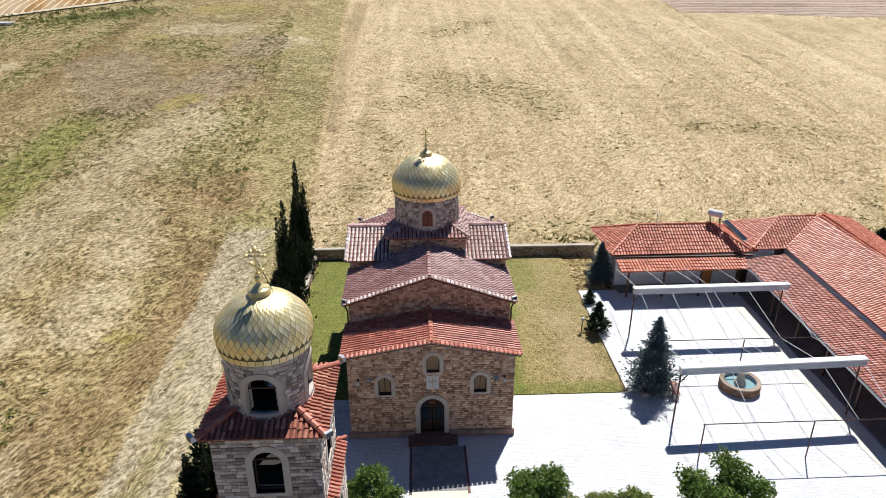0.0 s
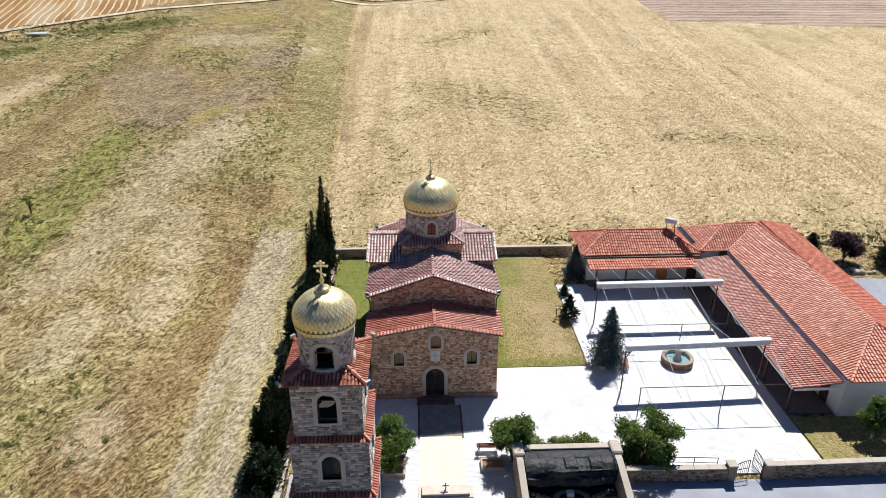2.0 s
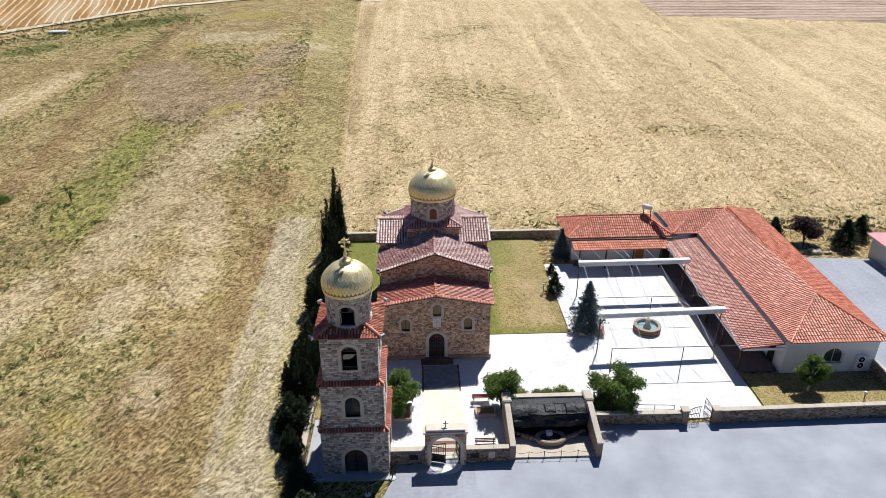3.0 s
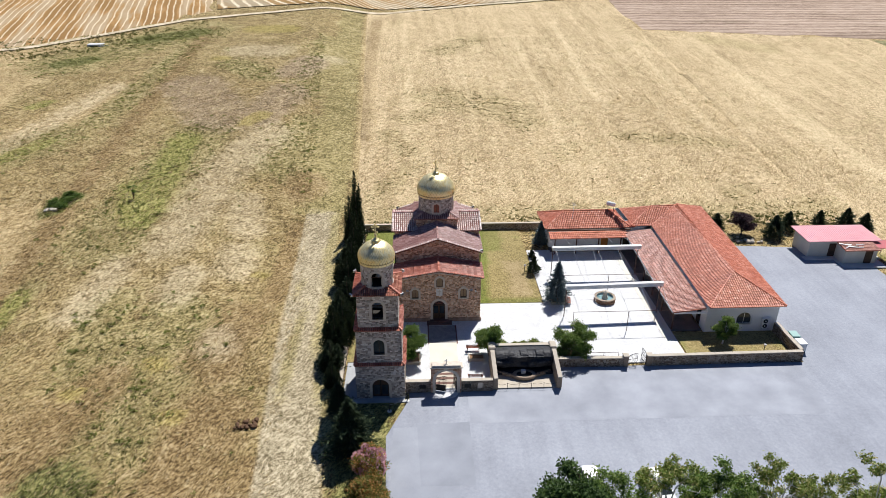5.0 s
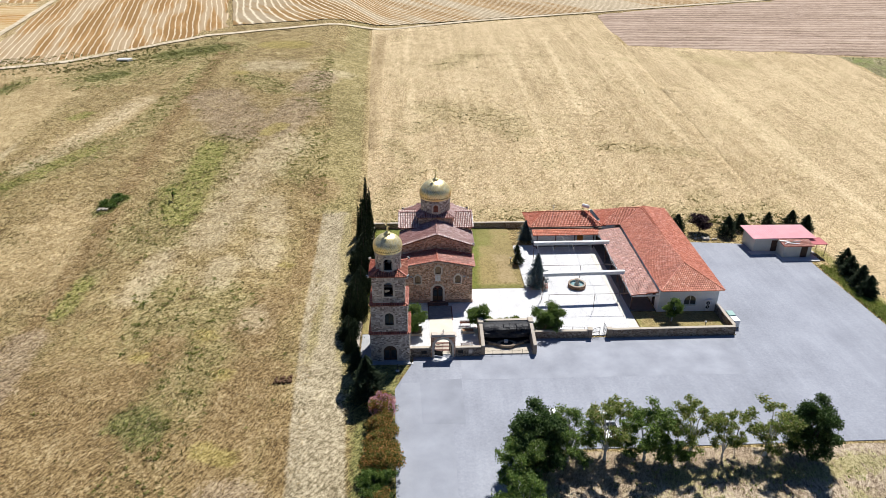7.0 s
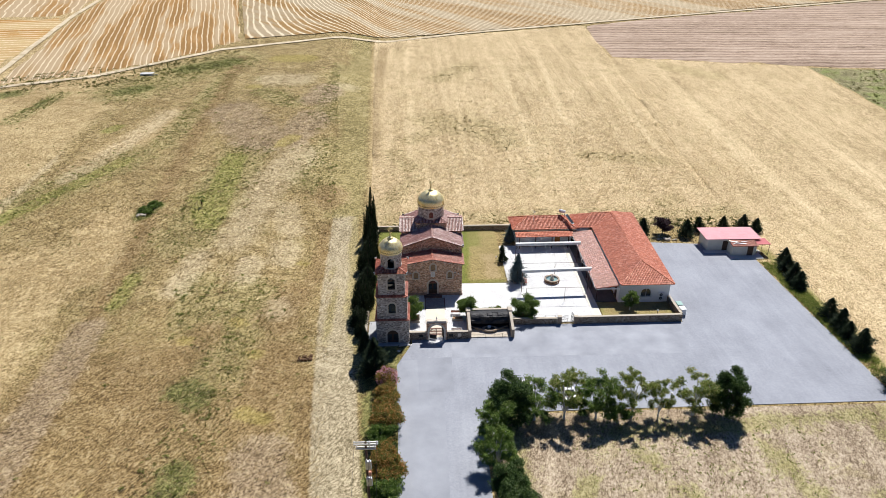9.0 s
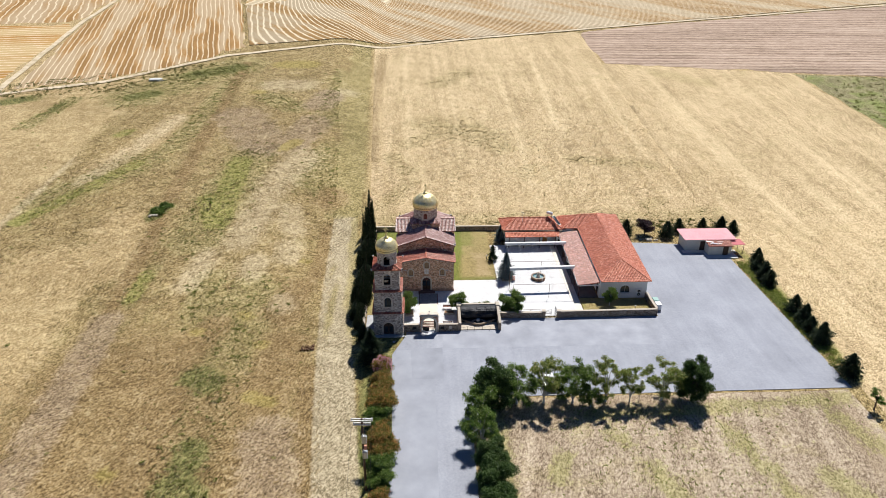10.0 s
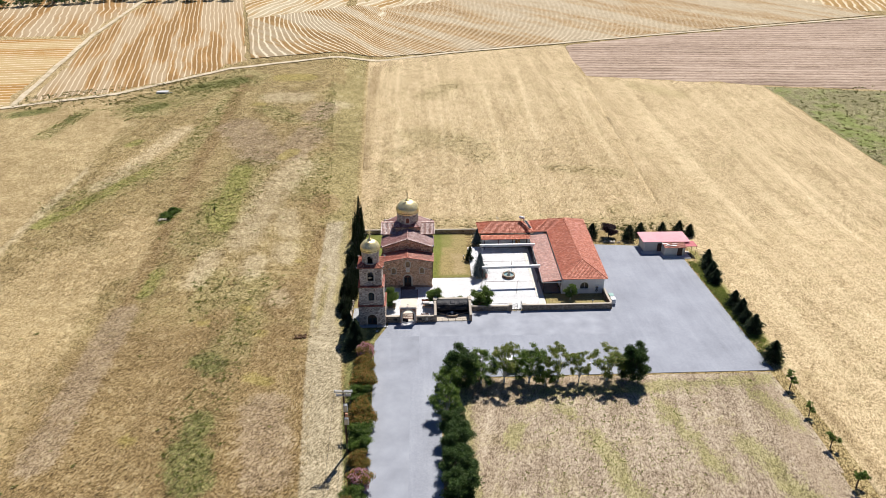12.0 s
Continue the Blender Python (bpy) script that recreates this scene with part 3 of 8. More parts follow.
def asphalt_lot():
    """Car park and drive as one slab with its true outline."""
    pts = [(-2.2, -150), (-4.0, -52), (-5.2, -18.6), (-3.2, -13.6), (-3.2, -12.3), (11.4, -12.3), (11.4, -9.1), (37.0, -9.1), (37.0, 13.0), (39.2, 18.4), (57.2, 16.6), (57.4, -28.0), (8.6, -28.6), (5.4, -31.0), (5.2, -52), (6.6, -150)]
    bm = bmesh.new()
    f = bm.faces.new([bm.verts.new((x, y, -0.14)) for x, y in pts])
    up = bmesh.ops.extrude_face_region(bm, geom=[f])["geom"]
    bmesh.ops.translate(bm, vec=(0, 0, 0.2), verts=[g for g in up if isinstance(g, bmesh.types.BMVert)])
    bmesh.ops.recalc_face_normals(bm, faces=bm.faces)
    me = bpy.data.meshes.new("road")
    bm.to_mesh(me)
    bm.free()
    me.materials.append(M_ASPHALT)
    tagged(new("road", me), "sun-bleached grey asphalt car park and drive", "road", kind="structure")


asphalt_lot()
sheet("asphalt_patch", [(-4.7, -60), (-4.6, -17.6), (0.9, -17.4), (0.9, -60)], 30.0, 0.064, plain("older_asphalt", (0.225, 0.24, 0.275), (0.35, 0.37, 0.417), 0.3, 0.85, 0, 0.4, 25.0), "strip of older darker asphalt on the drive", "road")
sheet("asphalt_patch", [(-2.4, -19.6), (-2.5, -17.2), (2.2, -17.0), (2.2, -24.5), (-2.2, -24.5)], 30.0, 0.068, plain("dark_asphalt", (0.205, 0.219, 0.252), (0.325, 0.344, 0.39), 0.3, 0.85, 0, 0.4, 25.0), "darker asphalt repair patch before the gateway", "road")
sheet("asphalt_patch", [(2.3, -17.2), (34.6, -17.0), (35.6, -16.2), (36.2, -9.3), (11.7, -9.3), (2.3, -12.7)], 30.0, 0.066, plain("newer_asphalt", (0.225, 0.239, 0.275), (0.385, 0.405, 0.455), 0.3, 0.85, 0, 0.4, 25.0), "band of paler asphalt before the yard wall", "road")
flat("pavement", [(-6.0, -3.6, -7.5, 3.58), (-3.6, 11.4, -12.2, 3.6), (11.4, 25.4, -8.6, 3.6), (12.5, 25.4, 3.6, 17.6)], 0.10, M_PAVING, "glaring pale block paving of the churchyard", "pavement", 0.2)
flat("pavement", [(-9.5, -3.62, -14.0, -7.6)], 0.07, plain("grey_slabs", (0.3, 0.31, 0.32), (0.42, 0.43, 0.44), 0.8, 0.8), "grey slab paving round the bell tower", "pavement", 0.2)
flat("paving_border", [(24.15, 25.3, -7.8, 15.2)], 0.106, plain("yellow_paving", (0.6, 0.57, 0.49), (0.7, 0.67, 0.6), 0.6, 0.75), "yellowish paving border beside the porch", "pavement", 0.05)
flat("lawn", [(4.65, 12.38, 3.72, 24.6), (-9.6, -4.65, 3.6, 24.6), (-9.6, -6.02, -7.5, 3.58), (25.6, 36.5, -8.5, -3.25), (-4.65, 4.65, 16.8, 24.6)], 0.09, M_LAWN, "patchy green and straw coloured lawn", "lawn", 0.2)

# ---- building materials ----
M_TILE = varied("terracotta_tile", [(0.0, (0.38, 0.108, 0.066)), (0.35, (0.45, 0.138, 0.084)), (0.7, (0.52, 0.175, 0.112)), (1.0, (0.6, 0.26, 0.185))], 0.5, 6.0, 0.3, spec=0.5)
M_TILE_OLD = varied("weathered_tile", [(0.0, (0.37, 0.19, 0.17)), (0.4, (0.44, 0.245, 0.225)), (0.75, (0.5, 0.305, 0.28)), (1.0, (0.56, 0.38, 0.35))], 0.5, 6.0, 0.3, spec=0.4)
# paler copy of the roof tile: sun glare put into its colour
M_TILE_SUNLIT = varied("sunlit_tile", [(0.0, (0.42, 0.3, 0.275)), (0.4, (0.55, 0.43, 0.4)), (0.75, (0.64, 0.53, 0.5)), (1.0, (0.74, 0.66, 0.63))], 0.36, 6.0, 0.3, spec=0.7)
M_TILE_ONE = varied("terracotta_tile_single", [(0.0, (0.276, 0.092, 0.057)), (0.35, (0.402, 0.149, 0.098)), (0.7, (0.517, 0.230, 0.149)), (1.0, (0.632, 0.356, 0.253))], 0.75, 6.0, 0.3, "object")
M_TILE_NEW = varied("annex_tile", [(0.0, (0.486, 0.140, 0.070)), (0.4, (0.594, 0.189, 0.103)), (0.8, (0.659, 0.238, 0.140)), (1.0, (0.734, 0.346, 0.238))], 0.5, 5.0, 0.22, spec=0.5)
M_TILE_DUSTY = varied("porch_tile", [(0.0, (0.36, 0.13, 0.09)), (0.4, (0.46, 0.18, 0.125)), (0.8, (0.53, 0.22, 0.16)), (1.0, (0.6, 0.33, 0.27))], 0.5, 5.0, 0.3, spec=0.5)
M_PAN = plain("tile_channel", (0.15, 0.05, 0.035), (0.25, 0.09, 0.06), 2.0, 0.85)
M_PAN_NEW = plain("annex_tile_channel", (0.336, 0.105, 0.063), (0.504, 0.168, 0.105), 2.0, 0.85)
M_STONE = varied("brown_stone", [(0.00, (0.32, 0.175, 0.102)), (0.25, (0.5, 0.3, 0.19)), (0.50, (0.63, 0.405, 0.27)), (0.75, (0.74, 0.525, 0.37)), (1.00, (0.86, 0.68, 0.53))], 0.9, 14.0, 0.35, bump=0.5)
M_STONE_G = varied("grey_stone", [(0.00, (0.24, 0.192, 0.156)), (0.25, (0.4, 0.33, 0.28)), (0.50, (0.54, 0.464, 0.402)), (0.75, (0.66, 0.59, 0.53)), (1.00, (0.8, 0.745, 0.69))], 0.9, 14.0, 0.35, bump=0.5)
M_STEP = plain("red_brown_step", (0.1, 0.05, 0.04), (0.2, 0.11, 0.085), 2.0, 0.8, 0, 0.3)
M_PLINTH = plain("red_brown_plinth", (0.26, 0.15, 0.1), (0.48, 0.33, 0.25), 2.6, 0.9, 0, 0.5)
M_STONE_ONE = varied("grey_stone_single", [(0.00, (0.24, 0.192, 0.156)), (0.25, (0.4, 0.33, 0.28)), (0.50, (0.54, 0.464, 0.402)), (0.75, (0.66, 0.59, 0.53)), (1.00, (0.8, 0.745, 0.69))], 0.9, 14.0, 0.35, "object", 0.5)
M_MORTAR = plain("mortar", (0.46, 0.42, 0.37), (0.6, 0.56, 0.5), 3.0, 0.95, 0, 0.4)
M_TRIM = plain("dressed_stone", (0.52, 0.44, 0.36), (0.68, 0.61, 0.52), 2.5, 0.85, 0, 0.3)
M_MARBLE = plain("white_marble", (0.62, 0.61, 0.59), (0.75, 0.74, 0.72), 3.0, 0.5)
M_PLASTER = plain("white_plaster", (0.8, 0.8, 0.8), (0.87, 0.87, 0.87), 0.8, 0.9, 0, 0.2)
M_CREAM = plain("cream_plaster", (0.6, 0.56, 0.46), (0.7, 0.66, 0.57), 0.8, 0.9, 0, 0.2)
M_WOOD = plain("dark_wood", (0.05, 0.025, 0.015), (0.11, 0.06, 0.035), 4.0, 0.6, 0, 0.3)
M_WOOD_RED = plain("red_brown_wood", (0.2, 0.06, 0.035), (0.3, 0.1, 0.06), 4.0, 0.6, 0, 0.3)
M_IRON = plain("brown_painted_iron", (0.06, 0.03, 0.025), (0.11, 0.06, 0.05), 6.0, 0.5, 0.3)
M_BLACK = plain("black_iron", (0.012, 0.012, 0.013), (0.03, 0.03, 0.03), 6.0, 0.5, 0.5)
M_WHITE_METAL = plain("white_enamel", (0.74, 0.75, 0.76), (0.8, 0.81, 0.82), 1.5, 0.35)
M_STEEL = plain("galvanised_steel", (0.4, 0.41, 0.42), (0.55, 0.56, 0.57), 3.0, 0.4, 0.9)
# near-black tone stands in for missing light inside rooms and the culvert
M_DARK_IN = plain("dim_interior", (0.02, 0.018, 0.016), (0.04, 0.036, 0.03), 2.0, 0.9)
# dark canopy rock; also painted inside the niche in place of deep shade
M_ROCK_SHADE = plain("grotto_rock_and_shade", (0.006, 0.006, 0.008), (0.05, 0.051, 0.056), 2.2, 0.6, 0, 1.0, 7.0, 0.3)
M_POOL = plain("dark_pool", (0.02, 0.022, 0.022), (0.045, 0.047, 0.046), 2.0, 0.25, 0, 0.1, 8.0, 0.3)
M_ROUGHWALL = varied("rubble_stone", [(0.0, (0.150, 0.110, 0.079)), (0.3, (0.246, 0.185, 0.136)), (0.65, (0.343, 0.277, 0.216)), (1.0, (0.440, 0.378, 0.317))], 0.95, 12.0, 0.4, bump=0.6)
M_COPE = plain("coping_stone", (0.4, 0.35, 0.28), (0.54, 0.48, 0.4), 1.5, 0.9, 0, 0.3)


def glass_mat():
    k = Mat("window_glass", 0.06, 0.0, 0.6)
    k.color(k.ramp(k.noise(k.world(), 0.7, 2), (0.4, (0.03, 0.035, 0.04)), (0.6, (0.06, 0.07, 0.08))))
    return k.m


def gold_mat(name, by):
    k = Mat(name, 0.36, 0.66, 0.5)
    p = k.world()
    r = k.island() if by == "island" else k.random()
    f = k.math("ADD", k.math("MULTIPLY", r, 0.7), k.math("MULTIPLY", k.noise(p, 3.0, 4), 0.3))
    k.color(k.ramp(f, (0.1, (0.88, 0.70, 0.30)), (0.5, (0.91, 0.78, 0.43)), (0.9, (0.93, 0.83, 0.52))))
    k.roughness(k.math("ADD", 0.34, k.math("MULTIPLY", r, 0.12)))
    k.bump(k.noise(p, 3.0, 2), 0.03, 0.02)
    return k.m


M_GLASS = glass_mat()
M_GOLD = gold_mat("gilt_sheet", "island")
M_GOLD_ONE = gold_mat("gilt_sheet_single", "object")
M_SEAM = plain("dull_seam", (0.3, 0.24, 0.12), (0.42, 0.36, 0.2), 3.0, 0.6, 0.6)


# ---- building kit ----
def tile_mesh(name, r, length, mat):
    """One curved roof tile: upper end tucked in, lower end proud. Lies along +y, up is +z."""
    verts, faces = [], []
    for y, rr, lift in ((0.0, r, 0.035), (length, r * 0.86, 0.0)):
        for i in range(5):
            a = math.pi * i / 4
            verts.append((rr * math.cos(a), y, lift + rr * 0.75 * math.sin(a)))
    for i in range(4):
        faces.append((i, i + 1, 6 + i, 5 + i))
    faces.append((0, 4, 3, 2, 1))
    return mesh_of(name, verts, faces, mat)


def frame_of(pts):
    """Axes of a roof plane: along the eave, up the slope, outward."""
    a, b = Vector(pts[0]), Vector(pts[1])
    u = (b - a).normalized()
    n = None
    for c in pts[2:]:
        n = u.cross(Vector(c) - a)
        if n.length > 1e-4:
            break
    n.normalize()
    if n.z < 0:
        n = -n
    v = n.cross(u)
    if v.dot(sum((Vector(c) for c in pts[2:]), Vector()) / len(pts[2:]) - a) < 0:
        v = -v
    return a, u, v, n


def span(poly, u):
    """The stretch of a convex polygon (u, v) that lies over u."""
    vs = []
    for (u0, v0), (u1, v1) in zip(poly, poly[1:] + poly[:1]):
        if (u0 - u) * (u1 - u) < 0:
            vs.append(v0 + (v1 - v0) * (u - u0) / (u1 - u0))
    return (min(vs), max(vs)) if len(vs) >= 2 else None


def roof_plane(parent, pts, tile, deck=M_PAN, pitch=0.24, course=0.38, thick=0.1, single=None, limit=300):
    """A roof slope: a slab with courses of curved tiles on it. pts: eave ends first."""
    a, u, v, n = frame_of(pts)
    bm = bmesh.new()
    top = [bm.verts.new(Vector(p)) for p in pts]
    low = [bm.verts.new(Vector(p) - n * thick) for p in pts]
    bm.faces.new(top)
    bm.faces.new(low[::-1])
    for i in range(len(pts)):
        j = (i + 1) % len(pts)
        bm.faces.new((top[i], low[i], low[j], top[j]))
    bmesh.ops.recalc_face_normals(bm, faces=bm.faces)
    slab = part("roof", bm, deck, parent)
    poly = [((Vector(p) - a).dot(u), (Vector(p) - a).dot(v)) for p in pts]
    u_lo, u_hi = min(p[0] for p in poly), max(p[0] for p in poly)
    count = max(1, round((u_hi - u_lo) / pitch))
    step = (u_hi - u_lo) / count
    verts, faces = [], []
    rise, proud = (0.6, 0.01) if deck is M_PAN_NEW else (0.95, 0.0)     # interlocking tiles lie flatter and step more
    girth = 0.43 if deck is M_PAN_NEW else 0.38
    one = tile_mesh("roof_tile", step * 0.37, course * 1.1, M_TILE_ONE) if single else None
    made = 0
    rng = random.Random(int(abs(a.x * 31 + a.y * 17 + a.z * 7)))
    for i in range(count):
        cu = u_lo + (i + 0.5) * step
        s = span(poly, cu)
        if not s or s[1] - s[0] < 0.12:
            continue
        v0 = s[0] - 0.07
        rows = max(1, round((s[1] - v0) / course))
        length = (s[1] - v0) / rows
        for k in range(rows):
            cv = v0 + k * length
            du = rng.uniform(-0.008, 0.008)
            base = a + u * (cu + du) + v * cv + n * 0.004
            if one and made < limit:
                ob = new("roof_tile", one)
                m = Matrix((u, v, n)).transposed().to_4x4()
                m.translation = base
                ob.parent = slab
                ob.matrix_basis = m @ Matrix.Diagonal((1, length / course, 1, 1))
                made += 1
                continue
            at = len(verts)
            lift = rng.uniform(0.025, 0.045) + proud
            for y, rr, li in ((0.0, step * girth, lift), (length * 1.1, step * (girth - 0.04), 0.0)):
                for q in range(5):
                    w = math.pi * q / 4
                    verts.append(base + u * (rr * math.cos(w)) + v * y + n * (li + rr * rise * math.sin(w)))
            for q in range(4):
                faces.append((at + q, at + q + 1, at + 6 + q, at + 5 + q))
            faces.append((at, at + 4, at + 3, at + 2, at + 1))
    if verts:
        soup_part("tile_covering", (verts, faces), tile, slab, kind="stuff")
    return slab


def cap_line(parent, a, b, tile, r=0.13, length=0.38, lift=0.03):
    """Ridge or hip tiles laid along a line."""
    a, b = Vector(a), Vector(b)
    d = b - a
    count = max(1, round(d.length / length))
    v = d.normalized()
    u = v.cross(Vector((0, 0, 1))).normalized()
    n = u.cross(v)
    verts, faces = [], []
    for k in range(count):
        base = a + d * (k / count) + n * lift
        at = len(verts)
        for y, rr, li in ((0.0, r, 0.03), (d.length / count * 1.08, r * 0.88, 0.0)):
            for q in range(6):
                w = math.pi * (q / 5 * 1.2 - 0.1)
                verts.append(base + u * (rr * math.cos(w)) + v * y + n * (li + rr * math.sin(w)))
        for q in range(5):
            faces.append((at + q, at + q + 1, at + 7 + q, at + 6 + q))
        faces.append(tuple(at + q for q in range(5, -1, -1)))
    soup_part("ridge_cap", (verts, faces), tile, parent, kind="stuff")


def arch_pts(cx, hw, v0, spring, n=10, rise=1.0):
    out = [(cx - hw, v0), (cx + hw, v0)]
    for i in range(n + 1):
        a = math.pi * i / n
        out.append((cx + hw * math.cos(a), spring + rise * hw * math.sin(a)))
    return out


def prism(outline, y0, y1, holes=()):
    """A flat shape in x and z with holes, made solid from y0 to y1."""
    bm = bmesh.new()
    edges = []
    for loop in (outline, *holes):
        vs = [bm.verts.new((x, y0, z)) for x, z in loop]
        edges += [bm.edges.new((p, q)) for p, q in zip(vs, vs[1:] + vs[:1])]
    bmesh.ops.triangle_fill(bm, edges=edges, use_beauty=True)
    up = bmesh.ops.extrude_face_region(bm, geom=bm.faces[:])["geom"]
    bmesh.ops.translate(bm, vec=(0, y1 - y0, 0), verts=[g for g in up if isinstance(g, bmesh.types.BMVert)])
    bmesh.ops.recalc_face_normals(bm, faces=bm.faces)
    return bm


def moved(bm, m):
    bmesh.ops.transform(bm, matrix=m, verts=bm.verts)
    return bm


M_STONE_ONE_B = varied("brown_stone_single", [(0.00, (0.32, 0.175, 0.102)), (0.25, (0.5, 0.3, 0.19)), (0.50, (0.63, 0.405, 0.27)), (0.75, (0.74, 0.525, 0.37)), (1.00, (0.86, 0.68, 0.53))], 0.9, 14.0, 0.35, "object", 0.5)
UNIT_STONE = mesh_of("stone", [(-.5, 0, -.5), (.5, 0, -.5), (.5, 0, .5), (-.5, 0, .5), (-.46, -1, -.42), (.46, -1, -.42), (.47, -1, .42), (-.47, -1, .43)],
                     [(4, 5, 6, 7), (0, 1, 5, 4), (1, 2, 6, 5), (2, 3, 7, 6), (3, 0, 4, 7)], M_STONE_ONE)


UNIT_STONE_B = mesh_of("stone", [tuple(v.co) for v in UNIT_STONE.vertices], [tuple(q.vertices) for q in UNIT_STONE.polygons], M_STONE_ONE_B)


def open_spans(lo, hi, cuts):
    out = [(lo, hi)]
    for c0, c1 in cuts:
        nxt = []
        for a, b in out:
            if c1 <= a or c0 >= b:
                nxt.append((a, b))
            else:
                if c0 > a:
                    nxt.append((a, c0))
                if c1 < b:
                    nxt.append((c1, b))
        out = nxt
    return out


def hole_cuts(holes, z, pad):
    """Stretches of x blocked at height z by arched openings (cx, half width, foot, spring)."""
    cuts = []
    for cx, hw, foot, spring in holes:
        w = hw + pad
        if foot - 0.02 <= z <= spring:
            cuts.append((cx - w, cx + w))
        elif spring < z < spring + w:
            h = math.sqrt(w * w - (z - spring) ** 2)
            cuts.append((cx - h, cx + h))
    return cuts


def stone_face(parent, wall_part, outline, holes, m, mat, course=0.16, wide=(0.15, 0.32), pad=0.2, depth=0.03, single=0, seed=1):
    """Coursed stones with open joints over a wall face in x and z, laid by the matrix m. Outward is -y."""
    rng = random.Random(seed)
    zs = [p[1] for p in outline]
    flip = [(z, x) for x, z in outline]
    z = min(zs)
    verts, faces = [], []
    made = 0
    while z < max(zs) - 0.05:
        h = course * rng.uniform(0.85, 1.2)
        mid = z + h / 2
        s = span(flip, mid)
        s2 = span(flip, min(z + h, max(zs) - 1e-3))
        if s and s2:
            lo, hi = max(s[0], s2[0]), min(s[1], s2[1])
            for a, b in open_spans(lo, hi, hole_cuts(holes, mid, pad)):
                x = a
                while x < b - 0.05:
                    w = rng.uniform(*wide)
                    if b - (x + w) < wide[0] * 0.7:
                        w = b - x
                    d = depth * rng.uniform(0.5, 1.25)
                    cx, cz = x + w / 2, z + h / 2
                    sx, sz = w - 0.016, h - 0.016
                    if made < single:
                        ob = new("stone", UNIT_STONE_B if mat is M_STONE else UNIT_STONE)
                        ob.parent = wall_part
                        ob.matrix_basis = m @ Matrix.Translation((cx, 0, cz)) @ Matrix.Diagonal((sx, d, sz, 1))
                        made += 1
                    else:
                        at = len(verts)
                        j = [rng.uniform(-0.012, 0.012) for _ in range(8)]
                        for k, (vx, vy, vz) in enumerate(((-.5, 0, -.5), (.5, 0, -.5), (.5, 0, .5), (-.5, 0, .5), (-.46, -1, -.42), (.46, -1, -.42), (.46, -1, .42), (-.46, -1, .42))):
                            q = 0 if k < 4 else 1
                            verts.append(m @ Vector((cx + vx * sx + q * j[k], vy * d, cz + vz * sz + q * j[k - 4])))
                        for f in ((4, 5, 6, 7), (0, 1, 5, 4), (1, 2, 6, 5), (2, 3, 7, 6), (3, 0, 4, 7)):
                            faces.append(tuple(at + i for i in f))
                    x += w
        z += h
    if verts:
        soup_part("stone_facing", (verts, faces), mat, wall_part, kind="stuff")


def arch_trim(parent, m, cx, hw, foot, spring, band=0.2, proud=0.05, mat=M_TRIM, deep=0.1, sill=False):
    """A dressed stone surround of an arched opening."""
    inner = arch_pts(cx, hw, foot, spring)
    outer = arch_pts(cx, hw + band, foot - (0.12 if sill else 0.0), spring)
    if sill:
        bm = prism(outer, -proud, deep, [inner])
    else:
        ring = [inner[1]] + inner[2:] + [inner[0]]
        ring_o = [outer[1]] + outer[2:] + [outer[0]]
        bm = prism(ring_o + ring[::-1], -proud, deep)
    return part("arch_surround", moved(bm, m), mat, parent)


def arched_window(parent, m, cx, hw, foot, spring, depth=0.16, frame_mat=M_WOOD, bars=True, glass=M_GLASS):
    win = part("window", moved(prism(arch_pts(cx, hw, foot, spring), depth + 0.03, depth + 0.05), m), glass, parent)
    w = 0.05
    part("window_frame", moved(prism(arch_pts(cx, hw, foot, spring), depth - 0.03, depth + 0.025, [arch_pts(cx, hw - w, foot + w, spring)]), m), frame_mat, win)
    if bars:
        part("window_bar", moved(boxes((cx - 0.02, cx + 0.02, depth - 0.02, depth + 0.02, foot + w, spring + hw - w)), m), frame_mat, win)
    return win


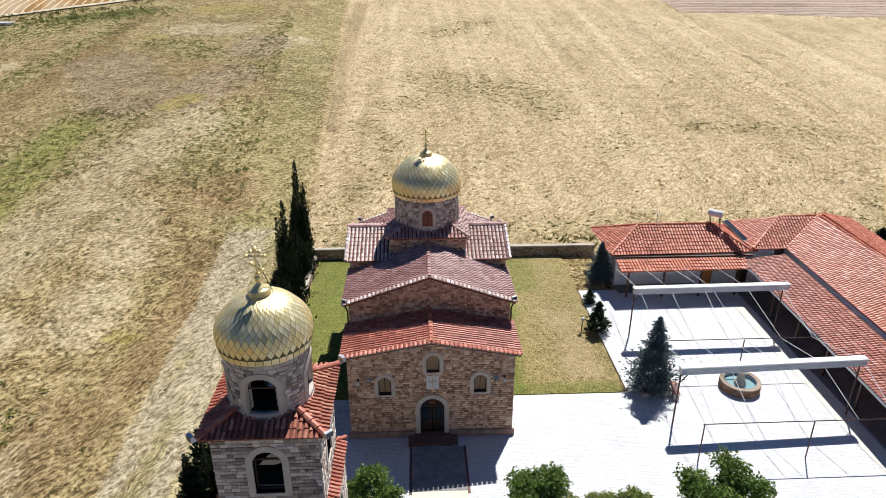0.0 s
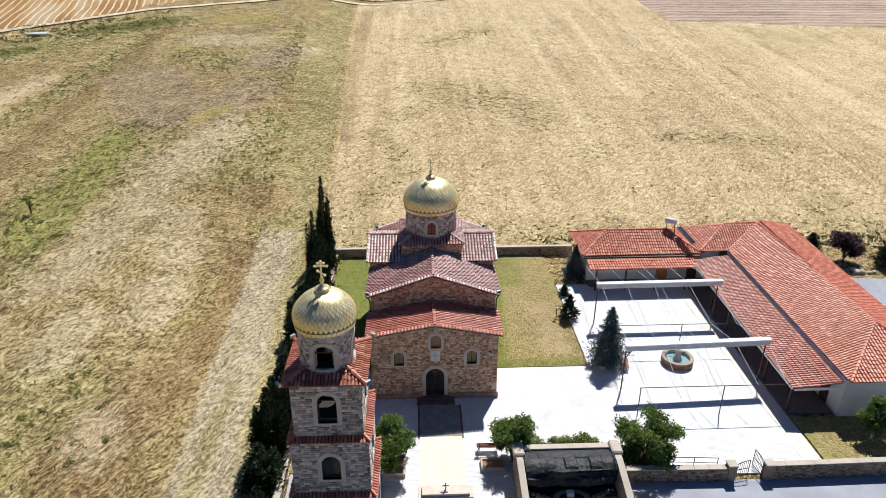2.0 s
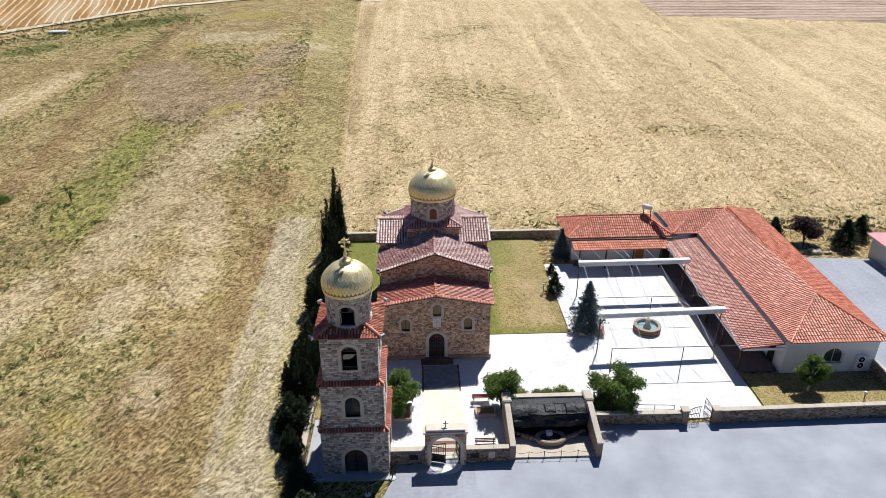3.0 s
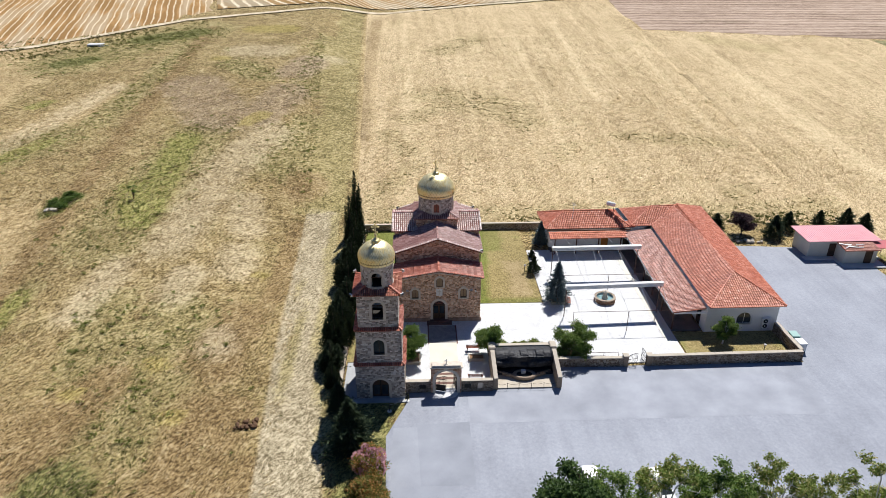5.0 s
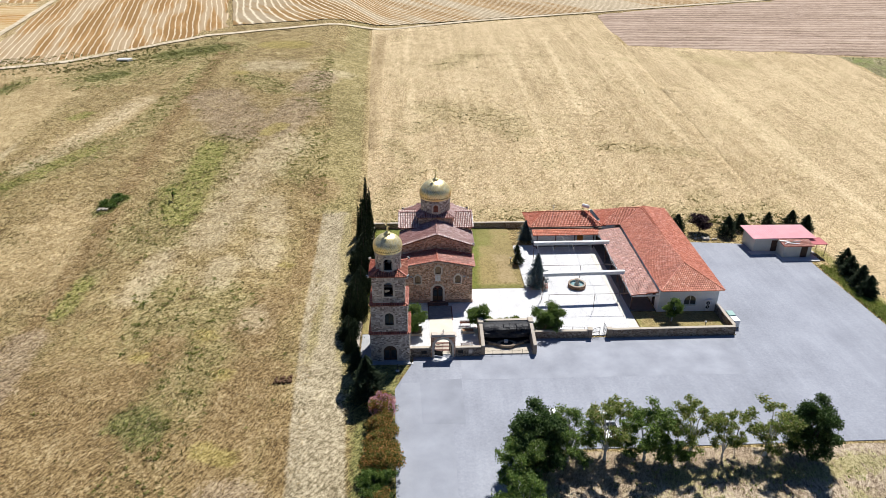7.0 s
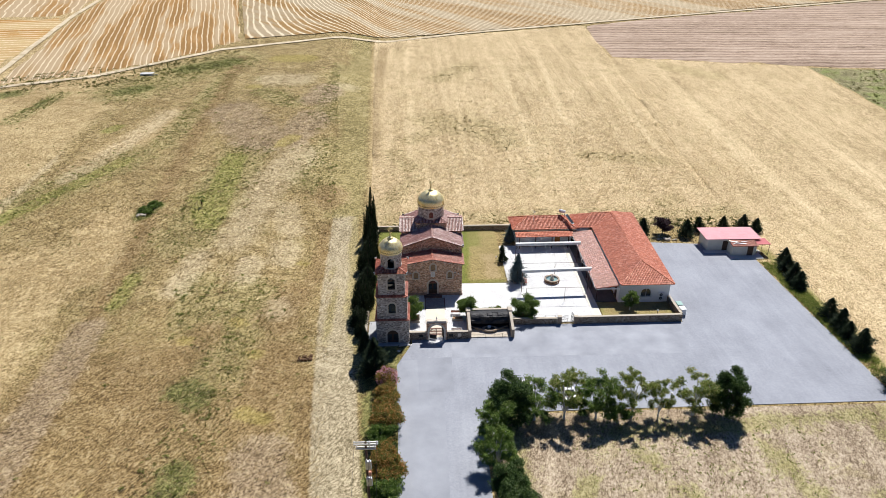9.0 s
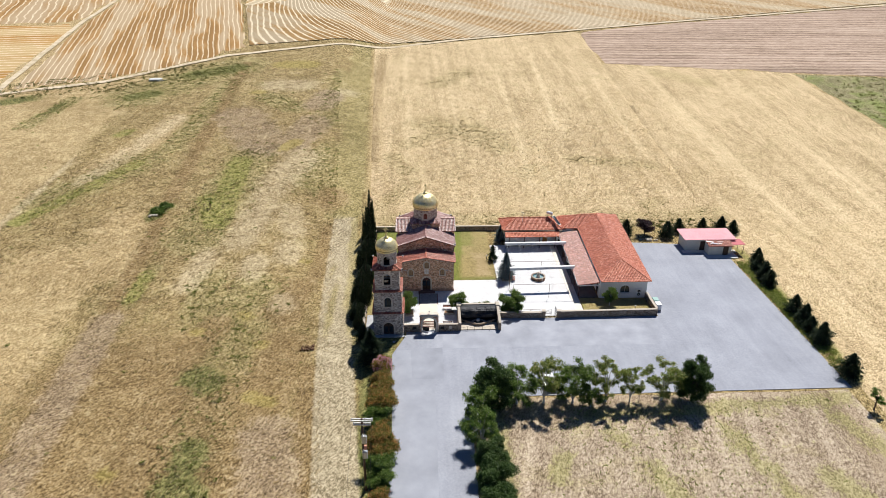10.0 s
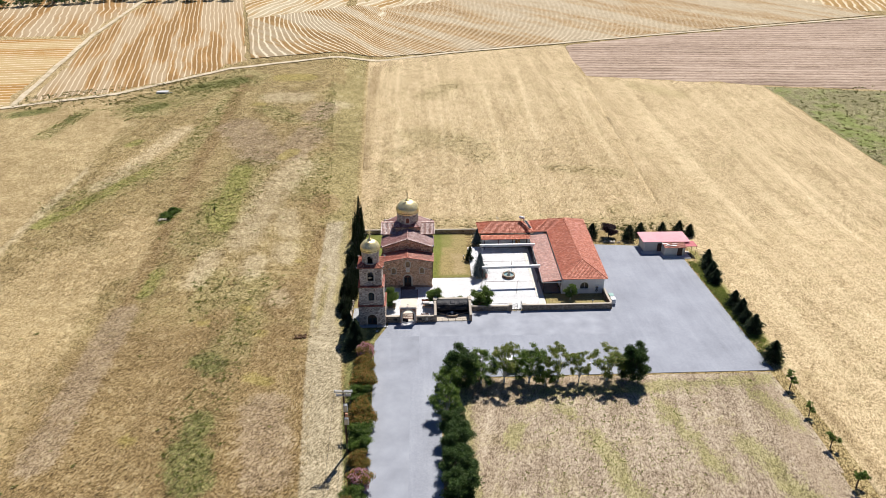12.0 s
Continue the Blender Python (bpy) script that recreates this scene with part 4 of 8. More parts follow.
def round_stones(parent, wall_part, cx, cy, r, z0, z1, holes, mat, course=0.16, wide=(0.15, 0.32), pad=0.2, depth=0.03, single=0, seed=3):
    """Coursed stones round a drum. holes: (angle, half width, foot, spring)."""
    rng = random.Random(seed)
    verts, faces = [], []
    z, made = z0, 0
    while z < z1 - 0.05:
        h = min(course * rng.uniform(0.85, 1.2), z1 - z)
        ang = rng.uniform(0, 0.1)
        end = ang + 2 * math.pi
        while ang < end - 0.02:
            w = rng.uniform(*wide) / r
            if end - ang - w < wide[0] / r * 0.7:
                w = end - ang
            mid = ang + w / 2
            free = True
            for ha, hw, foot, spring in holes:
                d = abs((mid - ha + math.pi) % (2 * math.pi) - math.pi) * r
                zz = z + h / 2
                reach = hw + pad
                if zz > spring:
                    reach = math.sqrt(max(0.0, reach * reach - (zz - spring) ** 2))
                if foot - 0.1 <= zz and d < reach + w * r * 0.35:
                    free = False
            if free:
                d = depth * rng.uniform(0.5, 1.25)
                if made < single and math.sin(mid) < 0:
                    ob = new("stone", UNIT_STONE)
                    ob.parent = wall_part
                    ob.matrix_basis = Matrix.Translation((cx, cy, z + h / 2)) @ Matrix.Rotation(mid + math.pi / 2, 4, "Z") @ Matrix.Translation((0, -r + 0.012, 0)) @ Matrix.Diagonal((w * r - 0.016, d + 0.012, h - 0.016, 1))
                    made += 1
                else:
                    at = len(verts)
                    for rr, k in ((r - 0.01, 1.0), (r + d, 0.92)):
                        for sa, sz in ((-1, -1), (1, -1), (1, 1), (-1, 1)):
                            aa = mid + sa * k * (w / 2 - 0.008 / r)
                            verts.append((cx + rr * math.cos(aa), cy + rr * math.sin(aa), z + h / 2 + sz * k * (h / 2 - 0.008)))
                    for f in ((4, 5, 6, 7), (0, 1, 5, 4), (1, 2, 6, 5), (2, 3, 7, 6), (3, 0, 4, 7)):
                        faces.append(tuple(at + i for i in f))
            ang += w
        z += h
    if verts:
        soup_part("stone_facing", (verts, faces), mat, wall_part, kind="stuff")


def dome_radius(t):
    """Half profile of the bulbous dome: radius and height over its base for t from 0 to 1, for a unit radius."""
    a = t * math.pi / 2
    return math.cos(a) ** 0.8 * (1 + 0.06 * math.sin(min(1.0, t * 2.0) * math.pi)), 1.02 * math.sin(a)


def gilt_dome(parent, cx, cy, z, r, rows, around, single=0):
    """Gilded dome: a core, a skirt of square sheets, and rows of lozenge scales."""
    prof = []
    for i in range(25):
        rr, h = dome_radius(i / 24 * 0.94)
        prof.append((r * rr - 0.03, z + 0.2 + r * h))
    dome = part("dome", lathe([(r * 0.93, z), (r - 0.03, z + 0.02)] + prof, 64, cx, cy), M_SEAM, parent, "gilded onion dome of lozenge sheets", True)
    verts, faces = [], []
    made = 0
    rng = random.Random(7)

    def point(t, ang, out):
        rr, h = dome_radius(t)
        return Vector((cx + (r * rr + out) * math.cos(ang), cy + (r * rr + out) * math.sin(ang), z + 0.2 + r * h))

    ts = [0.94 * (1 - max(0.0, 1 - k / rows) ** 1.25) for k in range(rows + 2)]
    for k in range(rows):
        t0, t1, t2 = ts[k], ts[k + 1], min(ts[k + 2], 0.95)
        for i in range(around):
            ang = 2 * math.pi * (i + 0.5 * (k % 2)) / around
            da = math.pi / around * 0.93
            e0, e1, j0, j1 = t0 + (t1 - t0) * 0.06, t2 - (t2 - t1) * 0.06, rng.uniform(-0.0015, 0.0015), rng.uniform(-0.002, 0.002)
            quad = [point(e0, ang, 0.005 + j0), point(t1, ang + da, 0.004 + j1), point(e1, ang, 0.002 - j0), point(t1, ang - da, 0.004 - j1)]
            base = [point(t0, ang, -0.02), point(t1, ang + da, -0.02), point(t1, ang - da, -0.02)]
            if single and made < single and math.sin(ang) < -0.15:
                me = bpy.data.meshes.get("scale_row_%d" % k)
                if me is None:
                    rot = Matrix.Rotation(-ang, 4, "Z") @ Matrix.Translation((-cx, -cy, 0))
                    me = mesh_of("scale_row_%d" % k, [rot @ p for p in quad + base], [(0, 1, 2, 3), (0, 4, 5, 1), (0, 3, 6, 4)], M_GOLD_ONE)
                ob = new("gilt_sheet", me)
                ob.parent = dome
                ob.matrix_basis = Matrix.Translation((cx, cy, 0)) @ Matrix.Rotation(ang, 4, "Z")
                made += 1
                continue
            at = len(verts)
            verts += quad + base
            faces += [(at, at + 1, at + 2, at + 3), (at, at + 4, at + 5, at + 1), (at, at + 3, at + 6, at + 4)]
    for i in range(around):
        a0, a1 = 2 * math.pi * (i + 0.04) / around, 2 * math.pi * (i + 0.96) / around
        at = len(verts)
        for rr, zz in ((r * 0.985, z - 0.02), (r * 1.012, z + 0.2)):
            for a in (a0, a1):
                verts.append(Vector((cx + rr * math.cos(a), cy + rr * math.sin(a), zz)))
        faces.append((at, at + 1, at + 3, at + 2))
    soup_part("gilt_covering", (verts, faces), M_GOLD, dome, kind="stuff")
    top = z + 0.2 + r * dome_radius(0.94)[1]
    s = 0.92 + 0.1 * (r - 1.6)
    fin = lathe([(0.62 * s, top - 0.16 * s), (0.62 * s, top - 0.06 * s), (0.4 * s, top - 0.03 * s), (0.36 * s, top + 0.1 * s), (0.42 * s, top + 0.12 * s), (0.42 * s, top + 0.18 * s), (0.3 * s, top + 0.22 * s), (0.14 * s, top + 0.36 * s), (0.08 * s, top + 0.44 * s), (0.08 * s, top + 0.5 * s), (0.125 * s, top + 0.55 * s), (0.14 * s, top + 0.62 * s), (0.11 * s, top + 0.7 * s), (0.03 * s, top + 0.75 * s), (0.0, top + 0.76 * s)], 32, cx, cy)
    part("finial", fin, M_GOLD, parent, "gilded stepped finial", True)
    return top + 0.72 * s


def gilt_cross(parent, cx, cy, z, h, turn=0.0):
    """Three-barred cross with clover ends."""
    bm = bmesh.new()
    t = h * 0.046
    rod(bm, (0, 0, 0), (0, 0, h), t)
    for zz, w, tilt in ((0.74, 0.3, 0.0), (0.9, 0.14, 0.0), (0.36, 0.17, 0.12)):
        rod(bm, (-w * h, 0, (zz + tilt) * h), (w * h, 0, (zz - tilt) * h), t)
        for sx in (-1, 1):
            bmesh.ops.create_icosphere(bm, subdivisions=1, radius=t * 1.9, matrix=Matrix.Translation((sx * w * h, 0, (zz - sx * tilt) * h)))
    bmesh.ops.create_icosphere(bm, subdivisions=1, radius=t * 1.9, matrix=Matrix.Translation((0, 0, h)))
    bmesh.ops.create_icosphere(bm, subdivisions=1, radius=t * 2.2, matrix=Matrix.Translation((0, 0, 0.1 * h)))
    return part("cross", moved(bm, pose(cx, cy, z, 0, 0, turn)), M_GOLD, parent)

# ---- church ----
def gable_outline(hw, eave, apex, foot=0.0):
    return [(-hw, foot), (hw, foot), (hw, eave), (0, apex), (-hw, eave)]


def gable_roof(parent, hw, y0, y1, eave, apex, tile, cap=None):
    for sx in (-1, 1):
        roof_plane(parent, [(sx * hw, y0, eave), (sx * hw, y1, eave), (0, y1, apex), (0, y0, apex)], tile)
    cap_line(parent, (0, y0 - 0.03, apex), (0, y1, apex), cap or tile, 0.15)


def rake_tiles(parent, hw, y, eave, apex, tile):
    """The scalloped edge of short tiles along a gable."""
    verts, faces, caps, cap_faces = [], [], [], []
    for sx in (-1, 1):
        a, b = Vector((sx * hw, y, eave)), Vector((0, y, apex))
        d = b - a
        count = round(d.length / 0.25)
        u = d.normalized()
        n = Vector((0, -1, 0))
        up = Vector((0, 0, 1))
        for i in range(count):
            c = a + d * ((i + 0.5) / count)
            at = len(verts)
            for yy, rr, dz in ((0.0, 0.11, 0.0), (0.34, 0.095, 0.03)):
                for q in range(5):
                    w = math.pi * q / 4
                    verts.append(c + u * rr * math.cos(w) - n * (yy - 0.1) + up * (0.055 + dz + rr * 0.8 * math.sin(w)))
            for q in range(4):
                faces.append((at + q, at + q + 1, at + 6 + q, at + 5 + q))
            cat = len(caps)
            caps += [c + u * 0.1 * math.cos(math.pi * q / 6) - n * (-0.095) + up * (0.05 + 0.075 * math.sin(math.pi * q / 6)) for q in range(7)]
            cap_faces.append(tuple(range(cat, cat + 7)))
    soup_part("verge_mortar", (caps, cap_faces), M_COPE, parent, kind="stuff")
    soup_part("verge_course", (verts, faces), tile, parent, kind="stuff")


def lantern(parent, m):
    """Wall lamp: bracket, cage and cap."""
    bm = boxes((-0.05, 0.05, -0.02, 0.0, -0.1, 0.1))
    rod(bm, (0, 0, 0.08), (0, -0.22, 0.14), 0.014)
    rod(bm, (0, -0.22, 0.14), (0, -0.22, 0.06), 0.012)
    lamp_ob = part("wall_lamp", moved(bm, m), M_BLACK, parent, "small black wall lamp")
    shade = bmesh.new()
    bmesh.ops.create_cone(shade, cap_ends=True, segments=8, radius1=0.11, radius2=0.04, depth=0.2, matrix=m @ Matrix.Translation((0, -0.22, -0.04)))
    part("shade", shade, M_MARBLE, lamp_ob)


def floodlight(parent, m):
    fl = part("floodlight", moved(boxes((-0.16, 0.16, -0.1, 0.04, -0.1, 0.12), (-0.03, 0.03, -0.02, 0.16, -0.22, -0.08), bevel=0.01), m), M_STEEL, parent, "grey metal floodlight")
    part("lens", moved(boxes((-0.13, 0.13, -0.115, -0.103, -0.07, 0.09)), m), M_GLASS, fl)


M_TAN = plain("tan_shutter", (0.3, 0.19, 0.1), (0.4, 0.27, 0.16), 3.0, 0.7)


def church():
    ch = tagged(empty("church"), "brown stone church with red tile roofs and gilded dome", "church")
    I = Matrix.Identity(4)
    door = (0.03, 0.68, 0.1, 2.05)
    wl, wr, wc = (-2.6, 0.36, 3.02, 3.82), (2.72, 0.36, 3.06, 3.86), (0.09, 0.36, 4.42, 5.2)
    front = gable_outline(4.6, 5.42, 6.25)
    holes = [door, wl, wr, wc]
    wall = part("wall", prism(front, 0.0, 0.5, [arch_pts(*h) for h in holes]), M_MORTAR, ch)
    stone_face(ch, wall, front, holes, I, M_STONE, 0.14, (0.12, 0.3), 0.22, 0.035, 300, 11)
    side = [(0.5, 0.0), (3.4, 0.0), (3.4, 5.42), (0.5, 5.42)]
    for sx in (-1, 1):
        w2 = part("wall", boxes((min(sx * 4.6, sx * 4.2), max(sx * 4.6, sx * 4.2), 0.5, 3.4, 0, 5.45)), M_MORTAR, ch)
        m = pose(4.6, 0, 0, 0, 0, 90) if sx > 0 else Matrix.Translation((-4.6, 0, 0)) @ Matrix.Rotation(math.radians(-90), 4, "Z") @ Matrix.Diagonal((-1, 1, 1, 1))
        stone_face(ch, w2, [(0.02, 0), (3.4, 0), (3.4, 5.42), (0.02, 5.42)], [], m, M_STONE, 0.14, (0.12, 0.3), depth=0.035, seed=12 + sx)
    for x0, x1 in ((-4.74, -0.95), (1.0, 4.74)):
        part("plinth", boxes((x0, x1, -0.14, 0.0, 0.1, 0.52), bevel=0.03), M_PLINTH, ch)
    part("floor", boxes((-4.2, 4.2, 0.5, 3.4, 0.1, 0.2)), M_DARK_IN, ch)
    # door with its surround, fanlight and two leaves
    arch_trim(ch, I, *door, band=0.27, proud=0.1, deep=0.3)
    for sx in (-1, 1):
        leaf = part("door", boxes((0.03 + sx * 0.34 - 0.32, 0.03 + sx * 0.34 + 0.32, 0.3, 0.36, 0.14, 2.02)), M_WOOD, ch, "dark wooden double door leaf")
        for z0, z1 in ((0.25, 0.85), (0.95, 1.9)):
            part("door_pane", boxes((0.03 + sx * 0.34 - 0.23, 0.03 + sx * 0.34 + 0.23, 0.285, 0.3, z0, z1), bevel=0.012), M_GLASS if z0 > 0.9 else M_WOOD, leaf)
    grille = bmesh.new()
    for i in range(1, 8):
        a = math.pi * i / 8
        rod(grille, (0.03, 0.28, 2.08), (0.03 + 0.66 * math.cos(a), 0.28, 2.08 + 0.66 * math.sin(a)), 0.018, 6)
    for rr in (0.22, 0.45):
        for i in range(12):
            a, b = math.pi * i / 12, math.pi * (i + 1) / 12
            rod(grille, (0.03 + rr * math.cos(a), 0.28, 2.08 + rr * math.sin(a)), (0.03 + rr * math.cos(b), 0.28, 2.08 + rr * math.sin(b)), 0.018, 6)
    part("fanlight_grille", grille, M_WOOD_RED, ch, "carved red-brown fanlight grille")
    part("fanlight", prism(arch_pts(0.03, 0.66, 2.03, 2.05), 0.33, 0.36), M_GLASS, ch)
    part("doorstep", boxes((-1.35, 1.45, -0.95, -0.0, 0.1, 0.24), (-1.0, 1.1, -0.45, 0.1, 0.24, 0.36), bevel=0.015), M_STEP, ch)
    for h in (wl, wr, wc):
        arch_trim(ch, I, *h, band=0.2, proud=0.05, deep=0.14, sill=True)
        arched_window(ch, I, *h, frame_mat=M_WOOD, bars=h is not wc, glass=M_TAN)
    # relief plaque with a cross in four fields
    plaque = part("plaque", boxes((-0.29, 0.41, -0.06, 0.0, 3.36, 4.24), bevel=0.015), M_MARBLE, ch, "white marble relief plaque with a cross")
    part("relief_cross", boxes((0.02, 0.1, -0.1, -0.06, 3.5, 4.12), (-0.14, 0.26, -0.1, -0.06, 3.84, 3.92)), M_TRIM, plaque)
    for x in (-4.05, 4.05):
        lantern(ch, Matrix.Translation((x, -0.03, 4.05)))
    for x in (-3.45, 3.55):
        floodlight(ch, Matrix.Translation((x, -0.2, 4.15)) @ pose(0, 0, 0, 50, 0, 0))
    gable_roof(ch, 4.9, -0.32, 3.45, 5.62, 6.52, M_TILE, M_TILE)
    rake_tiles(ch, 4.9, -0.36, 5.62, 6.52, M_TILE)

    # nave
    nave = [(-4.7, 5.3), (4.7, 5.3), (4.7, 6.95), (0, 8.55), (-4.7, 6.95)]
    w3 = part("wall", prism(nave, 3.4, 3.9), M_MORTAR, ch)
    stone_face(ch, w3, nave, [], Matrix.Translation((0, 3.4, 0)), M_STONE, 0.14, (0.12, 0.3), depth=0.035, seed=21)
    for sx in (-1, 1):
        x0, x1 = sorted((sx * 4.7, sx * 4.25))
        w4 = part("wall", boxes((x0, x1, 3.9, 15.6, 0, 6.98)), M_MORTAR, ch)
        m = pose(4.7, 0, 0, 0, 0, 90) if sx > 0 else Matrix.Translation((-4.7, 0, 0)) @ Matrix.Rotation(math.radians(-90), 4, "Z") @ Matrix.Diagonal((-1, 1, 1, 1))
        stone_face(ch, w4, [(3.42, 0), (7.7, 0), (7.7, 6.95), (3.42, 6.95)], [], m, M_STONE, 0.14, (0.12, 0.3), depth=0.035, seed=23 + sx)
    part("wall", prism([(-4.7, 0), (4.7, 0), (4.7, 6.95), (0, 8.55), (-4.7, 6.95)], 15.2, 15.6), M_MORTAR, ch)
    for sx in (-1, 1):
        for y0, y1, xin in ((3.08, 8.1, 0.0), (12.9, 16.0, 0.0)):
            roof_plane(ch, [(sx * 5.03, y0, 7.02), (sx * 5.03, y1, 7.02), (0, y1, 8.74), (0, y0, 8.74)], M_TILE_OLD)
    cap_line(ch, (0, 3.05, 8.74), (0, 8.1, 8.74), M_TILE_OLD, 0.15)
    cap_line(ch, (0, 12.9, 8.74), (0, 16.0, 8.74), M_TILE_OLD, 0.15)
    for yy in (3.04, 15.9):
        # pale verge tiles imitate sunlit tile ends
        rake_tiles(ch, 5.03, yy, 7.02, 8.74, M_TILE_SUNLIT)

    # side arms of the cross
    for sx in (-1, 1):
        end = [(7.7, 0.0), (13.3, 0.0), (13.3, 7.78), (10.5, 8.68), (7.7, 7.78)]
        x0, x1 = sorted((sx * 4.95, sx * 4.5))
        m = pose(4.95, 0, 0, 0, 0, 90) if sx > 0 else Matrix.Translation((-4.95, 0, 0)) @ Matrix.Rotation(math.radians(-90), 4, "Z") @ Matrix.Diagonal((-1, 1, 1, 1))
        bm = prism(end, 0.0, 0.45)
        w5 = part("wall", moved(bm, m), M_MORTAR, ch)
        stone_face(ch, w5, end, [], m, M_STONE, 0.14, (0.12, 0.3), depth=0.035, seed=31 + sx)
        for yy, sgn in ((7.7, 1), (13.3, -1)):
            x0, x1 = sorted((sx * 2.2, sx * 4.95))
            w6 = part("wall", boxes((x0, x1, min(yy, yy + sgn * 0.4), max(yy, yy + sgn * 0.4), 6.6, 7.8)), M_MORTAR, ch)
            if sgn > 0:
                stone_face(ch, w6, [(x0, 6.6), (x1, 6.6), (x1, 7.76), (x0, 7.76)], [], Matrix.Translation((0, 7.7, 0)), M_STONE, 0.14, (0.12, 0.3), depth=0.035, seed=33 + sx)
        for ye, yr in ((7.38, 10.5), (13.62, 10.5)):
            # side arms take the pale copy, sun glare painted as tile colour
            roof_plane(ch, [(sx * 5.25, ye, 7.86), (sx * 2.3, ye, 7.86), (sx * 2.3, yr, 8.9), (sx * 5.25, yr, 8.9)], M_TILE_SUNLIT)
        cap_line(ch, (sx * 5.28, 10.5, 8.9), (sx * 2.3, 10.5, 8.9), M_TILE_OLD, 0.16)
        cap_line(ch, (sx * 5.2, 7.3, 7.9), (sx * 5.2, 10.5, 8.93), M_TILE_SUNLIT, 0.11)
        cap_line(ch, (sx * 5.2, 13.7, 7.9), (sx * 5.2, 10.5, 8.93), M_TILE_OLD, 0.11)

    # square base, drum and dome
    w7 = part("wall", boxes((-2.4, 2.4, 8.1, 12.9, 6.8, 9.1)), M_MORTAR, ch)
    stone_face(ch, w7, [(-2.4, 7.6), (2.4, 7.6), (2.4, 9.1), (-2.4, 9.1)], [], Matrix.Translation((0, 8.1, 0)), M_STONE, 0.14, (0.12, 0.3), depth=0.035, seed=41)
    for sx in (-1, 1):
        m = pose(2.4, 0, 0, 0, 0, 90) if sx > 0 else Matrix.Translation((-2.4, 0, 0)) @ Matrix.Rotation(math.radians(-90), 4, "Z") @ Matrix.Diagonal((-1, 1, 1, 1))
        stone_face(ch, w7, [(8.1, 7.9), (12.9, 7.9), (12.9, 9.1), (8.1, 9.1)], [], m, M_STONE, 0.14, (0.12, 0.3), depth=0.035, seed=42 + sx)
    o, i, ze, zi = 2.62, 1.5, 9.14, 9.56
    ring = [(-o, 10.5 - o), (o, 10.5 - o), (o, 10.5 + o), (-o, 10.5 + o)]
    inn = [(-i, 10.5 - i), (i, 10.5 - i), (i, 10.5 + i), (-i, 10.5 + i)]
    for k in range(4):
        j = (k + 1) % 4
        roof_plane(ch, [(*ring[k], ze), (*ring[j], ze), (*inn[j], zi), (*inn[k], zi)], M_TILE_OLD)
        cap_line(ch, (*ring[k], ze), (*inn[k], zi), M_TILE_OLD, 0.12)
    drum = part("drum", lathe([(2.02, 9.1), (2.02, 11.42)], 64, 0, 10.5), M_MORTAR, ch, "round stone drum under the dome", True)
    face = [(a, 0.33, 9.72, 10.45) for a in (-math.pi / 2, 0, math.pi / 2, math.pi)]
    round_stones(ch, drum, 0, 10.5, 2.02, 9.3, 11.42, face, M_STONE_G, seed=44)
    for a, hw, foot, spring in face:
        m = Matrix.Translation((0, 10.5, 0)) @ Matrix.Rotation(a + math.pi / 2, 4, "Z") @ Matrix.Translation((0, -2.02, 0))
        arch_trim(ch, m, 0, hw, foot, spring, band=0.2, proud=0.06, deep=0.2, sill=True)
        win = part("window", moved(prism(arch_pts(0, hw, foot, spring), -0.035, 0.05), m), M_WOOD_RED, ch, "arched drum window with red-brown shutter")
        part("window_bar", moved(boxes((-0.02, 0.02, -0.055, -0.035, foot, spring + hw * 0.9), (-hw, hw, -0.055, -0.035, spring - 0.03, spring + 0.02)), m), M_WOOD, win)
    z = gilt_dome(ch, 0, 10.5, 11.38, 2.2, 17, 40)
    gilt_cross(ch, 0, 10.5, z - 0.06, 15.45 - z)
    # gutters and downpipes
    for sx in (-1, 1):
        pipe = bmesh.new()
        rod(pipe, (sx * 4.95, 3.3, 6.95), (sx * 4.78, 3.3, 6.6), 0.05)
        rod(pipe, (sx * 4.78, 3.3, 6.6), (sx * 4.78, 3.3, 0.1), 0.05)
        part("downpipe", pipe, M_WOOD, ch)
        floodlight(ch, pose(sx * 4.9, 3.25, 7.25, 0, 0, 30 * sx))
        floodlight(ch, pose(sx * 4.7, 13.7, 8.25, 0, 0, 30 * sx))
    return ch


church()


